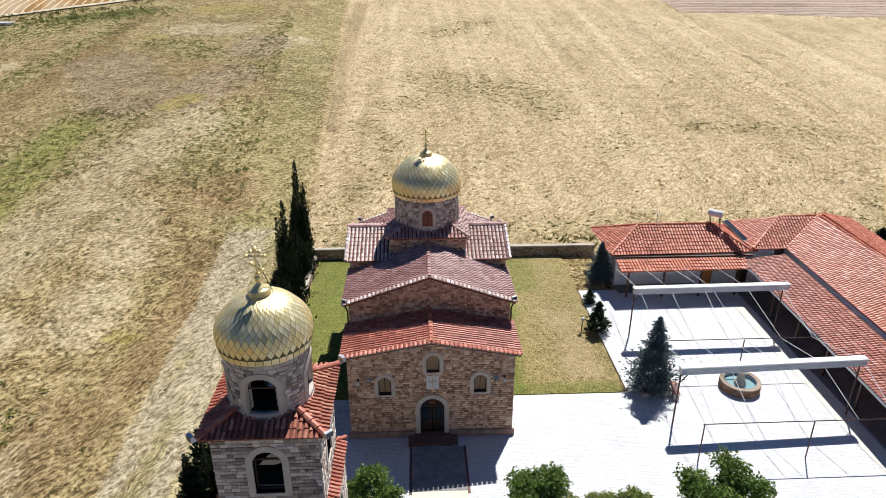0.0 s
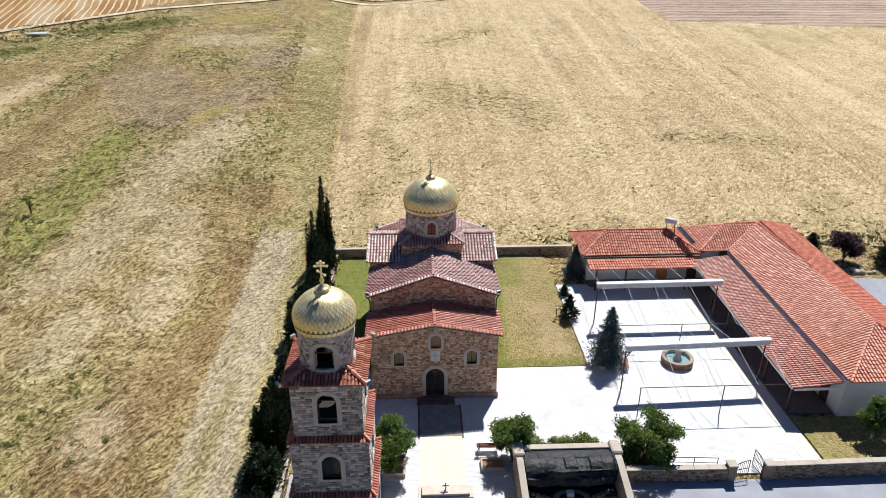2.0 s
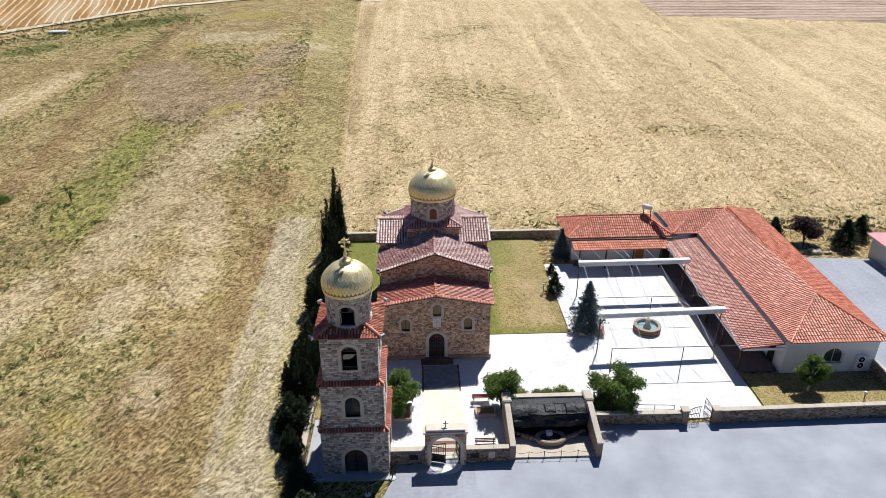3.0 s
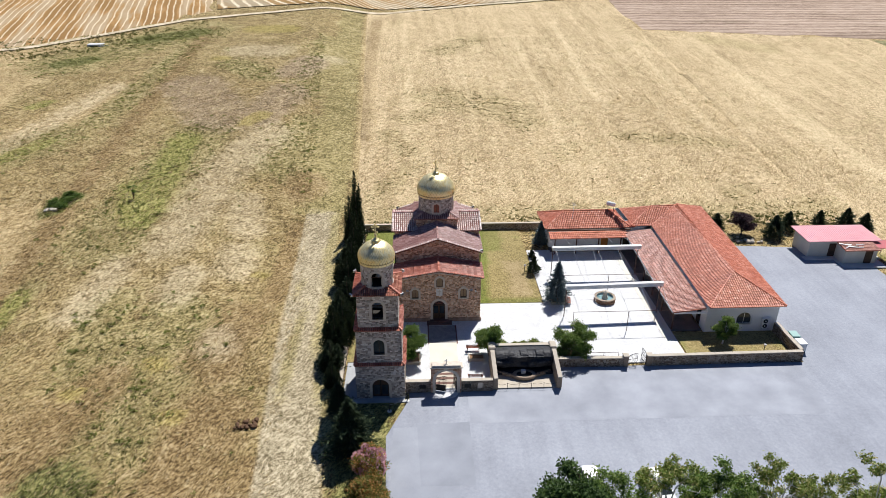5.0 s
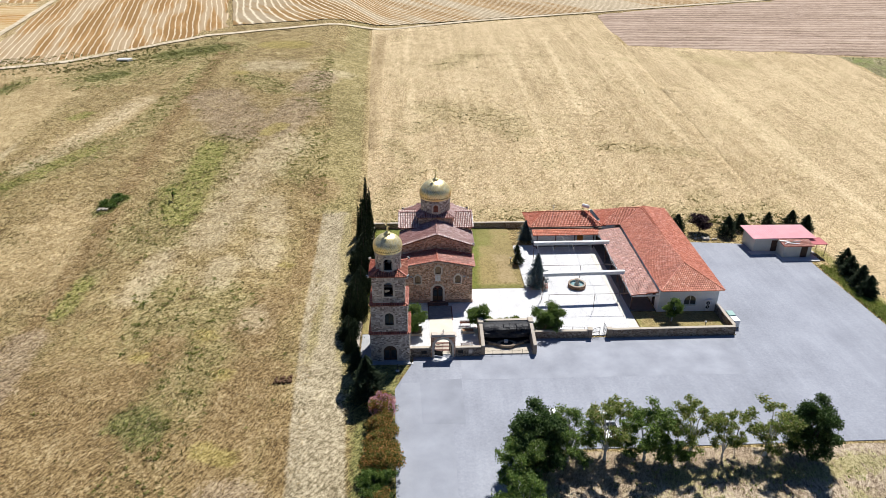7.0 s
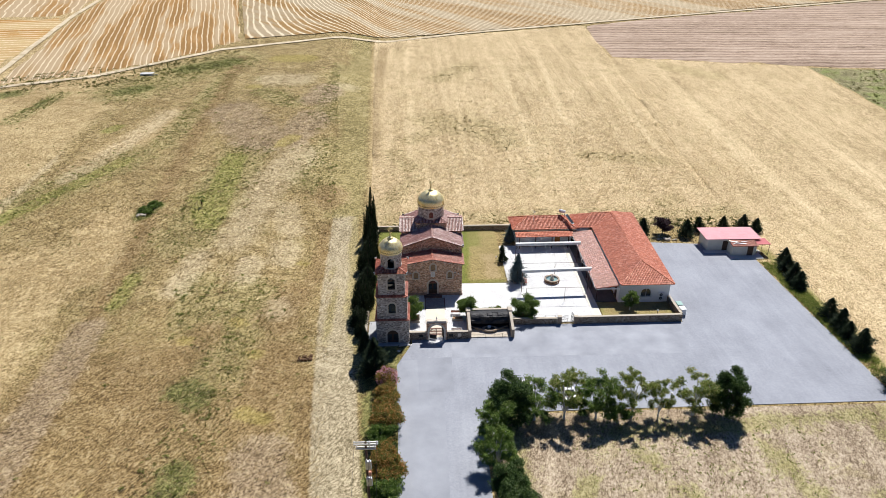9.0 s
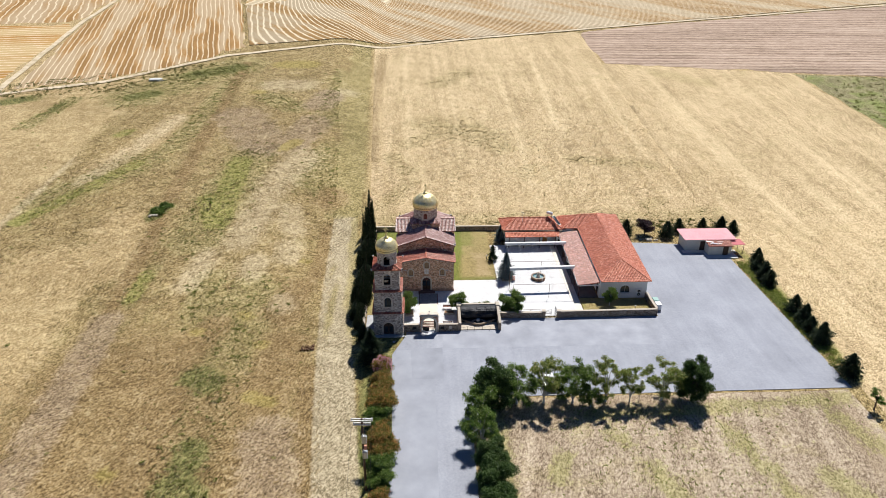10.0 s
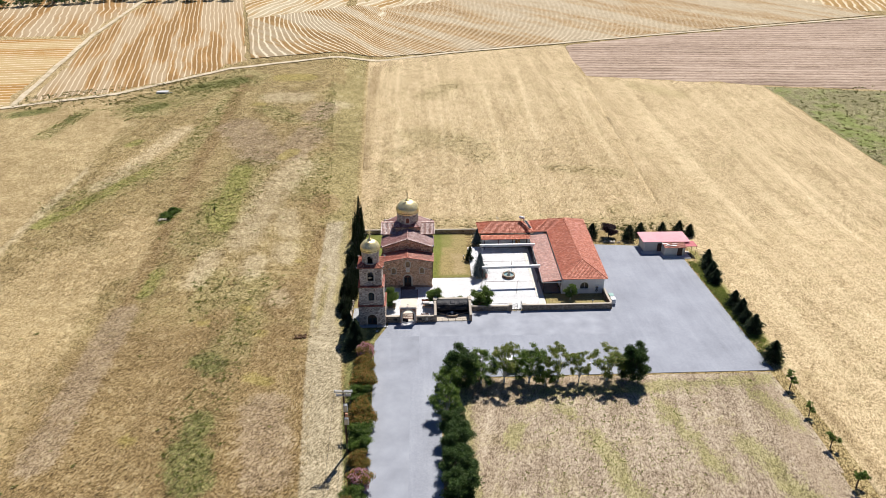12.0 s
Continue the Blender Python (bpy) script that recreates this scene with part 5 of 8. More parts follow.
# ---- bell tower ----
def tower():
    cx, cy = -5.85, -11.1
    tw = tagged(empty("bell_tower"), "grey stone bell tower with setbacks and gilded dome", "tower")
    levels = [(2.23, -0.3, 3.7, 0.78, -0.25, 1.42), (2.05, 3.95, 7.35, 0.5, 4.85, 5.95), (1.8, 7.65, 10.95, 0.5, 8.45, 9.75)]
    for li, (h, z0, z1, ow, foot, spring) in enumerate(levels):
        for k in range(4):
            a = 90 * k
            m = Matrix.Translation((cx, cy, 0)) @ Matrix.Rotation(math.radians(a), 4, "Z") @ Matrix.Translation((0, -h, 0))
            # the end pieces of alternate sides butt between their neighbours
            w = h if k % 2 == 0 else h - 0.4
            outline = [(-w, z0), (w, z0), (w, z1), (-w, z1)]
            hole = [(0.0, ow, foot, spring)]
            wall = part("wall", moved(prism(outline, 0.0, 0.4, [arch_pts(*hole[0])]), m), M_MORTAR, tw)
            face = [(-h, z0), (h, z0), (h, z1), (-h, z1)]
            stone_face(tw, wall, face, hole, m, M_STONE_G, 0.14, (0.14, 0.34), 0.24, 0.035, 290 if (k == 0 and li == 2) else 0, 60 + 4 * li + k)
            arch_trim(tw, m, *hole[0], band=0.24, proud=0.05, deep=0.3, sill=li > 0)
            if k == 0 and li == 0:
                d = part("door", moved(prism(arch_pts(0, ow, foot, spring), 0.24, 0.3), m), M_WOOD, tw, "dark arched wooden tower door")
                for sx in (-1, 1):
                    part("door_pane", moved(boxes((sx * 0.37 - 0.27, sx * 0.37 + 0.27, 0.22, 0.24, 0.35, 1.4)), m), M_GLASS, d)
                part("door_bar", moved(boxes((-0.03, 0.03, 0.2, 0.24, foot, spring + 0.7)), m), M_BLACK, d)
            elif li == 0:
                part("door", moved(prism(arch_pts(0, ow, foot, spring), 0.24, 0.3), m), M_WOOD, tw)
            elif li == 1:
                arched_window(tw, m, *hole[0], depth=0.2, frame_mat=M_WOOD)
            else:
                fr = part("window_frame", moved(prism(arch_pts(0, ow, foot, spring), 0.18, 0.26, [arch_pts(0, ow - 0.06, foot + 0.06, spring)]), m), M_WOOD, tw)
                part("window_bar", moved(boxes((-ow + 0.05, ow - 0.05, 0.19, 0.25, spring - 0.03, spring + 0.03)), m), M_WOOD, fr)
        part("floor", boxes((cx - h + 0.4, cx + h - 0.4, cy - h + 0.4, cy + h - 0.4, z0, z0 + 0.1)), M_DARK_IN, tw)
    for h, z, hi in ((2.23, 3.7, 2.05), (2.05, 7.35, 1.8)):
        part("ledge", boxes((cx - h, cx + h, cy - h, cy + h, z, z + 0.12)), M_MORTAR, tw)
        o = h + 0.1
        ring = [(cx - o, cy - o), (cx + o, cy - o), (cx + o, cy + o), (cx - o, cy + o)]
        inn = [(cx - hi, cy - hi), (cx + hi, cy - hi), (cx + hi, cy + hi), (cx - hi, cy + hi)]
        for k in range(4):
            j = (k + 1) % 4
            roof_plane(tw, [(*ring[k], z + 0.1), (*ring[j], z + 0.1), (*inn[j], z + 0.26), (*inn[k], z + 0.26)], M_TILE, pitch=0.2)
            cap_line(tw, (*ring[k], z + 0.12), (*inn[k], z + 0.29), M_TILE, 0.09)
    # skirt roof round the belfry drum
    part("slab", boxes((cx - 1.95, cx + 1.95, cy - 1.95, cy + 1.95, 10.95, 11.05)), M_MORTAR, tw)
    o, i, ze, zi = 2.1, 1.05, 11.05, 11.42
    ring = [(cx - o, cy - o), (cx + o, cy - o), (cx + o, cy + o), (cx - o, cy + o)]
    inn = [(cx - i, cy - i), (cx + i, cy - i), (cx + i, cy + i), (cx - i, cy + i)]
    for k in range(4):
        j = (k + 1) % 4
        roof_plane(tw, [(*ring[k], ze), (*ring[j], ze), (*inn[j], zi), (*inn[k], zi)], M_TILE, pitch=0.19, single=k in (0, 1), limit=140)
        cap_line(tw, (*ring[k], ze + 0.02), (*inn[k], zi + 0.02), M_TILE, 0.12)
        fx, fy = ring[k]
        floodlight(tw, Matrix.Translation((fx + (fx - cx) * 0.05, fy + (fy - cy) * 0.05, ze + 0.2)) @ Matrix.Rotation(math.radians(45 + 90 * k - 90), 4, "Z"))
    face = [(a, 0.52, 11.5, 12.4) for a in (-math.pi / 2, 0, math.pi / 2, math.pi)]
    bm = bmesh.new()
    drum = None
    segs = 72
    # drum wall with four real arched openings: built of upright staves
    for s in range(segs):
        a0, a1 = 2 * math.pi * s / segs, 2 * math.pi * (s + 1) / segs
        mid = (a0 + a1) / 2
        zs = [(11.0, 13.52)]
        for ha, hw, foot, spring in face:
            d = abs((mid - ha + math.pi) % (2 * math.pi) - math.pi) * 1.44
            if d < hw:
                zs = [(11.0, foot), (spring + math.sqrt(max(0, hw * hw - d * d)), 13.52)]
        for z0, z1 in zs:
            ring = []
            for r, a, z in ((1.44, a0, z0), (1.44, a1, z0), (1.14, a1, z0), (1.14, a0, z0), (1.44, a0, z1), (1.44, a1, z1), (1.14, a1, z1), (1.14, a0, z1)):
                ring.append(bm.verts.new((cx + r * math.cos(a), cy + r * math.sin(a), z)))
            for f in ((0, 1, 5, 4), (2, 3, 7, 6), (0, 3, 2, 1), (4, 5, 6, 7)):
                bm.faces.new([ring[q] for q in f])
    bmesh.ops.remove_doubles(bm, verts=bm.verts, dist=0.0005)
    drum = part("drum", bm, M_MORTAR, tw, "round stone belfry drum with arched openings")
    round_stones(tw, drum, cx, cy, 1.44, 11.2, 13.52, face, M_STONE_G, 0.15, (0.14, 0.29), 0.2, 0.03, 280, 77)
    part("drum_floor", lathe([(1.3, 11.5), (1.3, 11.56)], 32, cx, cy), M_DARK_IN, tw)
    for a, hw, foot, spring in face:
        m = Matrix.Translation((cx, cy, 0)) @ Matrix.Rotation(a + math.pi / 2, 4, "Z") @ Matrix.Translation((0, -1.44, 0))
        inner, outer = arch_pts(0, hw, foot, spring, 14), arch_pts(0, hw + 0.2, foot, spring, 14)
        bm = prism([outer[1]] + outer[2:] + [outer[0]] + ([inner[1]] + inner[2:] + [inner[0]])[::-1], -0.05, 0.3)
        for v in bm.verts:      # bend the surround round the drum
            ang = v.co.x / 1.44
            r = 1.44 - v.co.y
            v.co = Vector((r * math.sin(ang), 1.44 - r * math.cos(ang), v.co.z))
        part("arch_surround", moved(bm, m), M_TRIM, tw)
        fr = part("window_frame", moved(prism(arch_pts(0, hw - 0.01, foot, spring), 0.22, 0.28, [arch_pts(0, hw - 0.07, foot + 0.06, spring)]), m), M_WOOD, tw)
        # added panels close the other three openings so the front one stays dark
        if a != face[0][0]:
            part("shutter", moved(prism(arch_pts(0, hw - 0.02, foot, spring), 0.284, 0.3), m), M_WOOD, tw, "dark panel added to block light through the belfry")
        part("window_bar", moved(boxes((-hw + 0.06, hw - 0.06, 0.23, 0.27, spring - 0.03, spring + 0.03)), m), M_WOOD, fr)
    z = gilt_dome(tw, cx, cy, 13.5, 1.6, 15, 40, 300)
    gilt_cross(tw, cx, cy, z - 0.05, 16.98 - z)
    for zb, dx in ((9.2, -0.1), (12.0, 0.15)):
        bell = lathe([(0.3, 0.0), (0.32, 0.03), (0.24, 0.16), (0.18, 0.32), (0.15, 0.4), (0.0, 0.46)], 20, cx + dx, cy - 0.3)
        part("bell", moved(bell, Matrix.Translation((0, 0, zb))), M_STEEL, tw, "grey bronze bell")
        rb = bmesh.new()
        rod(rb, (cx - 1.3, cy - 0.3, zb + 0.5), (cx + 1.3, cy - 0.3, zb + 0.5), 0.05)
        part("bell_beam", rb, M_WOOD, tw)
    cab = bmesh.new()
    rod(cab, (cx, cy, 16.6), (cx + 0.55, cy + 0.1, 14.95), 0.012, 5)
    part("lightning_cable", cab, M_BLACK, tw)


tower()

# ---- annex ----
def annex():
    an = tagged(empty("annex_building"), "white L-shaped annex with red tiled hip roofs", "building")
    # back wing
    w = part("wall", boxes((15.7, 28.9, 18.5, 18.75, 0, 3.15)), M_PLASTER, an)
    part("wall", boxes((15.7, 15.95, 18.75, 22.75, 0, 3.15)), M_PLASTER, an)
    part("wall", boxes((15.7, 38.2, 22.75, 23.0, 0, 3.15)), M_PLASTER, an)
    for x in (17.4, 19.6, 21.8, 24.4):
        win = part("window", boxes((x, x + 1.1, 18.47, 18.49, 1.75, 2.35)), M_GLASS, an)
        part("window_frame", boxes((x - 0.05, x + 1.15, 18.44, 18.47, 2.35, 2.41), (x - 0.05, x + 1.15, 18.44, 18.47, 1.69, 1.75), (x - 0.05, x, 18.44, 18.47, 1.75, 2.35), (x + 1.1, x + 1.15, 18.44, 18.47, 1.75, 2.35), (x + 0.53, x + 0.57, 18.44, 18.47, 1.75, 2.35)), M_WOOD, win)
    part("sign_board", boxes((20.95, 21.75, 18.4, 18.45, 1.5, 2.05)), M_MARBLE, an, "pale notice board on the wall")
    part("door", boxes((22.95, 23.9, 18.42, 18.48, 0.1, 2.2)), plain("orange_curtain", (0.5, 0.2, 0.05), (0.62, 0.28, 0.08), 2.0, 0.9), an, "orange door curtain")
    part("door", boxes((26.0, 26.9, 18.42, 18.48, 0.1, 2.2)), M_WOOD, an, "dark wooden door")
    # long wing: wall faces the yard under the porch
    part("wall", moved(boxes((0, 0.25, 0, 21.8, 0, 3.2)), Matrix.Translation((28.9, -3.25, 0)) @ pose(0, 0, 0, 0, 0, -2.2)), M_PLASTER, an)
    part("wall", moved(boxes((-0.25, 0, 0.25, 26.0, 0, 3.2)), Matrix.Translation((36.75, -3.25, 0)) @ pose(0, 0, 0, 0, 0, -2.2)), M_PLASTER, an)
    hole = (33.1, 0.82, 1.05, 1.65)
    hole_r = arch_pts(*hole)
    part("wall", prism([(29.15, 0), (36.75, 0), (36.75, 3.2), (29.15, 3.2)], -3.25, -3.0, [hole_r]), M_PLASTER, an)
    m = Matrix.Translation((0, -3.25, 0))
    win = arched_window(an, m, *hole, depth=0.1, frame_mat=M_WHITE_METAL)
    part("sill", moved(boxes((32.1, 33.9, -0.08, 0.1, 0.96, 1.05), bevel=0.01), m), M_MARBLE, win)
    part("blind_arch", moved(prism(arch_pts(33.1, 0.98, 1.05, 1.65), -0.03, 0.0, [arch_pts(33.1, 0.86, 1.05, 1.65)]), m), M_WHITE_METAL, win)
    part("wall_panel", moved(boxes((32.25, 33.75, -0.03, 0.0, 0.15, 0.9)), m), M_PLASTER, an)
    for y in (1.5, 5.0, 8.5, 12.0, 15.0):
        mm = Matrix.Translation((28.9, -3.25, 0)) @ pose(0, 0, 0, 0, 0, -2.2)
        d = part("door", moved(boxes((-0.04, 0, y, y + 1.0, 0.1, 2.2)), mm), M_WOOD, an)
        part("door_pane", moved(boxes((-0.05, -0.04, y + 0.15, y + 0.85, 1.0, 2.05)), mm), M_GLASS, d)
    # roofs of the back wing
    A = [(15.0, 17.75, 3.2), (26.7, 17.95, 3.2), (26.7, 23.5, 3.2), (14.8, 23.5, 3.2)]
    r0, r1 = (17.9, 20.65, 4.6), (24.1, 20.7, 4.6)
    roof_plane(an, [A[0], A[1], r1, r0], M_TILE_NEW, M_PAN_NEW, 0.25)
    roof_plane(an, [A[3], A[0], r0], M_TILE_NEW, M_PAN_NEW, 0.25)
    roof_plane(an, [A[2], A[3], r0, r1], M_TILE_NEW, M_PAN_NEW, 0.25)
    roof_plane(an, [A[1], A[2], r1], M_TILE_NEW, M_PAN_NEW, 0.25)
    for a, b in ((A[0], r0), (A[3], r0), (A[1], r1), (A[2], r1), (r0, r1)):
        cap_line(an, a, b, M_TILE_NEW)
    part("valley_board", boxes((26.2, 27.3, 18.1, 23.2, 3.1, 3.36)), M_PAN_NEW, an)
    # link and long wing
    v = (29.55, 17.95, 3.42)
    c0, c1 = (30.0, 20.9, 5.0), (33.5, 20.9, 5.1)
    hip = (33.25, 1.3, 5.1)
    nl, nr = (28.85, -3.75, 3.42), (37.2, -3.7, 3.42)
    br, bl = (38.7, 24.2, 3.42), (26.75, 24.0, 3.42)
    roof_plane(an, [(26.75, 17.95, 3.42), v, c1, c0], M_TILE_NEW, M_PAN_NEW, 0.25)
    roof_plane(an, [bl, (26.75, 17.95, 3.42), c0], M_TILE_NEW, M_PAN_NEW, 0.25)
    roof_plane(an, [nl, v, c1, hip], M_TILE_NEW, M_PAN_NEW, 0.25)
    roof_plane(an, [nr, nl, hip], M_TILE_NEW, M_PAN_NEW, 0.25)
    roof_plane(an, [br, nr, hip, c1], M_TILE_NEW, M_PAN_NEW, 0.25)
    roof_plane(an, [br, bl, c0, c1], M_TILE_NEW, M_PAN_NEW, 0.25)
    for a, b in ((nl, hip), (nr, hip), (hip, c1), (c1, br), (v, c1), ((26.75, 17.95, 3.42), c0), (c0, c1)):
        cap_line(an, a, b, M_TILE_NEW)
    # porch roofs, a step lower
    roof_plane(an, [(15.3, 15.8, 2.62), (25.6, 15.95, 2.62), (25.9, 17.5, 2.92), (15.35, 17.3, 2.92)], M_TILE_NEW, M_PAN_NEW, 0.25)
    roof_plane(an, [(25.2, -3.3, 2.66), (25.75, 17.6, 2.66), (29.35, 17.6, 3.0), (28.75, -3.15, 3.0)], M_TILE_DUSTY, M_PAN_NEW, 0.25)
    part("fascia", boxes((15.2, 26.6, 17.5, 17.9, 2.95, 3.1)), M_WOOD, an)
    part("gutter", moved(boxes((-0.1, 0.0, 0, 20.8, 2.5, 2.62)), Matrix.Translation((25.2, -3.2, 0)) @ pose(0, 0, 0, 0, 0, -1.5)), M_WHITE_METAL, an)
    part("porch_fascia", boxes((25.3, 28.8, -3.24, -3.16, 2.4, 2.62)), M_PLASTER, an)
    # dark floor colour carries the shade under the porch roof
    part("porch_floor", boxes((25.4, 28.75, -2.9, 18.4, 0.0, 0.16), (15.7, 25.4, 17.0, 18.4, 0.0, 0.16)), M_SHADE_TILE, an)
    for x, y in [(16.1, 16.3), (19.0, 16.3), (22.0, 16.3), (25.0, 16.3)] + [(25.55 + 0.027 * k, -2.6 + k) for k in (0, 3.7, 7.4, 11.1, 14.8)]:
        part("porch_post", boxes((x - 0.07, x + 0.07, y - 0.07, y + 0.07, 0.1, 2.55)), M_IRON, an)
    part("porch_beam", boxes((15.4, 25.6, 16.22, 16.38, 2.42, 2.56)), M_IRON, an)


# porch floor toned down to stand in for the shade over it
M_SHADE_TILE = plain("shaded_floor_tile", (0.12, 0.11, 0.1), (0.2, 0.18, 0.17), 1.0, 0.7)
annex()


def air_conditioner(x, z):
    ac = tagged(empty("air_conditioner", x, -3.27, z), "white outdoor air conditioner unit on the annex wall", "air conditioner")
    part("casing", boxes((-0.45, 0.45, -0.34, -0.04, 0, 1.25), bevel=0.02), M_WHITE_METAL, ac)
    for zz in (0.33, 0.92):
        fan = lathe([(0.25, 0.0), (0.25, 0.02), (0.21, 0.02), (0.21, 0.005), (0.0, 0.005)], 24)
        f = part("fan_grille", moved(fan, Matrix.Translation((-0.08, -0.34, zz)) @ pose(0, 0, 0, 90, 0, 0)), M_BLACK, ac)
        hub = lathe([(0.07, 0.0), (0.07, 0.03), (0.0, 0.03)], 16)
        part("hub", moved(hub, Matrix.Translation((-0.08, -0.35, zz)) @ pose(0, 0, 0, 90, 0, 0)), M_WHITE_METAL, f)
    part("bracket", boxes((-0.4, -0.35, -0.34, 0, -0.05, 0), (0.35, 0.4, -0.34, 0, -0.05, 0)), M_STEEL, ac)


air_conditioner(35.45, 0.6)


def solar_heater():
    sh = tagged(empty("solar_water_heater", 0, 0, 0), "steel solar water heater on the annex roof", "water heater")
    tank = bmesh.new()
    a, b = Vector((24.0, 21.0, 5.55)), Vector((24.9, 20.5, 5.45))
    rod(tank, a, b, 0.29, 24)
    d = (b - a).normalized()
    rod(tank, a - d * 0.08, a, 0.2, 24, 0.29)
    rod(tank, b, b + d * 0.08, 0.29, 24, 0.2)
    part("tank", tank, M_WHITE_METAL, sh, "white cylindrical tank", True)
    legs = bmesh.new()
    for p, q in (((24.1, 20.8, 5.3), (24.0, 20.4, 4.5)), ((24.8, 20.5, 5.2), (24.7, 20.0, 4.3)), ((24.1, 21.1, 5.3), (24.3, 21.3, 4.3)), ((24.8, 20.7, 5.2), (25.1, 20.9, 4.2))):
        rod(legs, p, q, 0.03)
    part("stand", legs, M_IRON, sh)
    down = look((25.0, 20.2, 5.15), (26.4, 17.2, 3.75)) @ pose(0, 0, 0, -90, 0, 0)
    panel = part("collector", moved(boxes((-0.3, 0.3, 0.1, 2.6, -0.05, 0.04), bevel=0.01), down), M_STEEL, sh, "dark glazed collector panel")
    part("collector_glass", moved(boxes((-0.27, 0.27, 0.15, 2.55, 0.042, 0.054)), down), M_GLASS, panel)


solar_heater()


def aerial():
    ar = tagged(empty("roof_aerial", 18.9, 19.3, 3.9), "thin metal television aerial on the annex roof", "aerial")
    bm = bmesh.new()
    rod(bm, (0, 0, 0), (0.05, 0, 2.3), 0.02, 6)
    part("mast", bm, M_STEEL, ar)
    bm = bmesh.new()
    rod(bm, (0.05, -0.6, 2.25), (0.05, 0.5, 2.25), 0.012, 5)
    for k in range(6):
        rod(bm, (-0.25, -0.55 + k * 0.2, 2.25), (0.35, -0.55 + k * 0.2, 2.25), 0.008, 5)
    part("dipoles", bm, M_STEEL, ar)


aerial()


# ---- awnings and their wires ----
M_CANVAS = plain("folded_canvas", (0.66, 0.66, 0.65), (0.78, 0.78, 0.77), 1.5, 0.8, 0, 0.3, 12.0)
RAILS_X = [(14.9, 15.0), (17.1, 17.15), (19.5, 19.4), (20.1, 20.4), (22.6, 22.9), (25.1, 25.0)]


def awning(l, r, rail_y, rail_z, back_y, back_z, posts):
    aw = tagged(empty("awning"), "folded white canvas awning on brown iron posts", "awning", "awnings over the yard")
    a, b = Vector(l), Vector(r)
    d = b - a
    ang = math.degrees(math.atan2(d.y, d.x))
    m = Matrix.Translation(a) @ pose(0, 0, 0, 0, 0, ang)
    L = d.length
    part("cassette", moved(boxes((0, L, -0.24, 0.26, 0.02, 0.14), (0.05, L - 0.05, -0.2, 0.22, -0.34, 0.02), bevel=0.03), m), M_CANVAS, aw, "long white folded canvas")
    folds = bmesh.new()
    for k in range(5):
        rod(folds, (0.08, -0.2 + 0.012 * (k % 2), -0.3 + 0.07 * k), (L - 0.08, -0.2 + 0.012 * (k % 2), -0.3 + 0.07 * k), 0.036, 6)
    part("canvas_fold", moved(folds, m), M_CANVAS, aw)
    for x in posts:
        p = bmesh.new()
        rod(p, (x, 0, -0.34), (x - 0.06, -0.1, -a.z + 0.05), 0.05, 8)
        leg = part("post", moved(p, m), M_IRON, aw)
        br = bmesh.new()
        rod(br, (x, 0, -1.0), (x + (0.5 if x < L / 2 else -0.5), 0, -0.34), 0.03, 6)
        part("brace", moved(br, m), M_IRON, leg)
    rail = bmesh.new()
    rod(rail, (14.4, rail_y, rail_z), (25.45, rail_y + 0.05, rail_z), 0.03, 6)
    part("rail", rail, M_IRON, aw)
    for x in (14.5, 20.5):
        p = bmesh.new()
        rod(p, (x, rail_y, rail_z), (x, rail_y - 0.02, 0.1), 0.035, 6)
        part("rail_post", p, M_IRON, aw)
    for k, (xb, xf) in enumerate(RAILS_X):
        g = bmesh.new()
        yb = a.y + (xb - a.x) * d.y / d.x
        rod(g, (xb, yb - 0.2, a.z - 0.1), (xf, rail_y, rail_z + 0.04), 0.016, 5)
        part("guide_wire", g, M_WHITE_METAL, aw)
        g = bmesh.new()
        rod(g, (xb, yb + 0.2, a.z - 0.1), (xf, back_y, back_z + 0.04), 0.016, 5)
        part("guide_wire", g, M_WHITE_METAL, aw)


awning((14.15, 0.5, 3.95), (25.35, 0.98, 3.95), -2.75, 2.6, 5.55, 2.6, (0.12, 10.9))
awning((14.45, 10.3, 3.95), (25.75, 10.5, 3.95), 5.6, 2.6, 16.0, 2.75, (0.12, 10.9))


# ---- yard fountain ----
def fountain():
    fo = tagged(empty("fountain", 19.78, 3.85, 0.1), "round brick fountain with blue basin and stone jet", "fountain")
    basin = lathe([(1.18, 0.0), (1.18, 0.5), (0.98, 0.5), (0.98, 0.2), (0.0, 0.2)], 40)
    bs = part("basin", basin, M_BLUE, fo, "pale blue painted basin")
    bricks_v, bricks_f = [], []
    for row in range(4):
        for i in range(26):
            a0 = 2 * math.pi * (i + 0.5 * (row % 2)) / 26
            ob = new("brick", UNIT_BRICK)
            ob.parent = bs
            ob.matrix_basis = Matrix.Rotation(a0, 4, "Z") @ Matrix.Translation((0, -1.19, 0.065 + row * 0.125)) @ Matrix.Diagonal((0.27, 0.05, 0.11, 1))
    rim = lathe([(0.96, 0.5), (1.24, 0.5), (1.24, 0.57), (0.96, 0.57), (0.96, 0.5)], 40, close=False)
    part("rim", rim, M_ROUGHWALL, fo)
    part("water", lathe([(0.97, 0.3), (0.97, 0.31)], 32), M_WATER, fo)
    part("jet_stone", lathe([(0.38, 0.2), (0.36, 0.5), (0.22, 0.62), (0.26, 0.75), (0.2, 1.0), (0.14, 1.08), (0.34, 1.16), (0.36, 1.24), (0.14, 1.22), (0.12, 1.34), (0.0, 1.38)], 24), M_TRIM, fo, "carved grey stone jet", True)


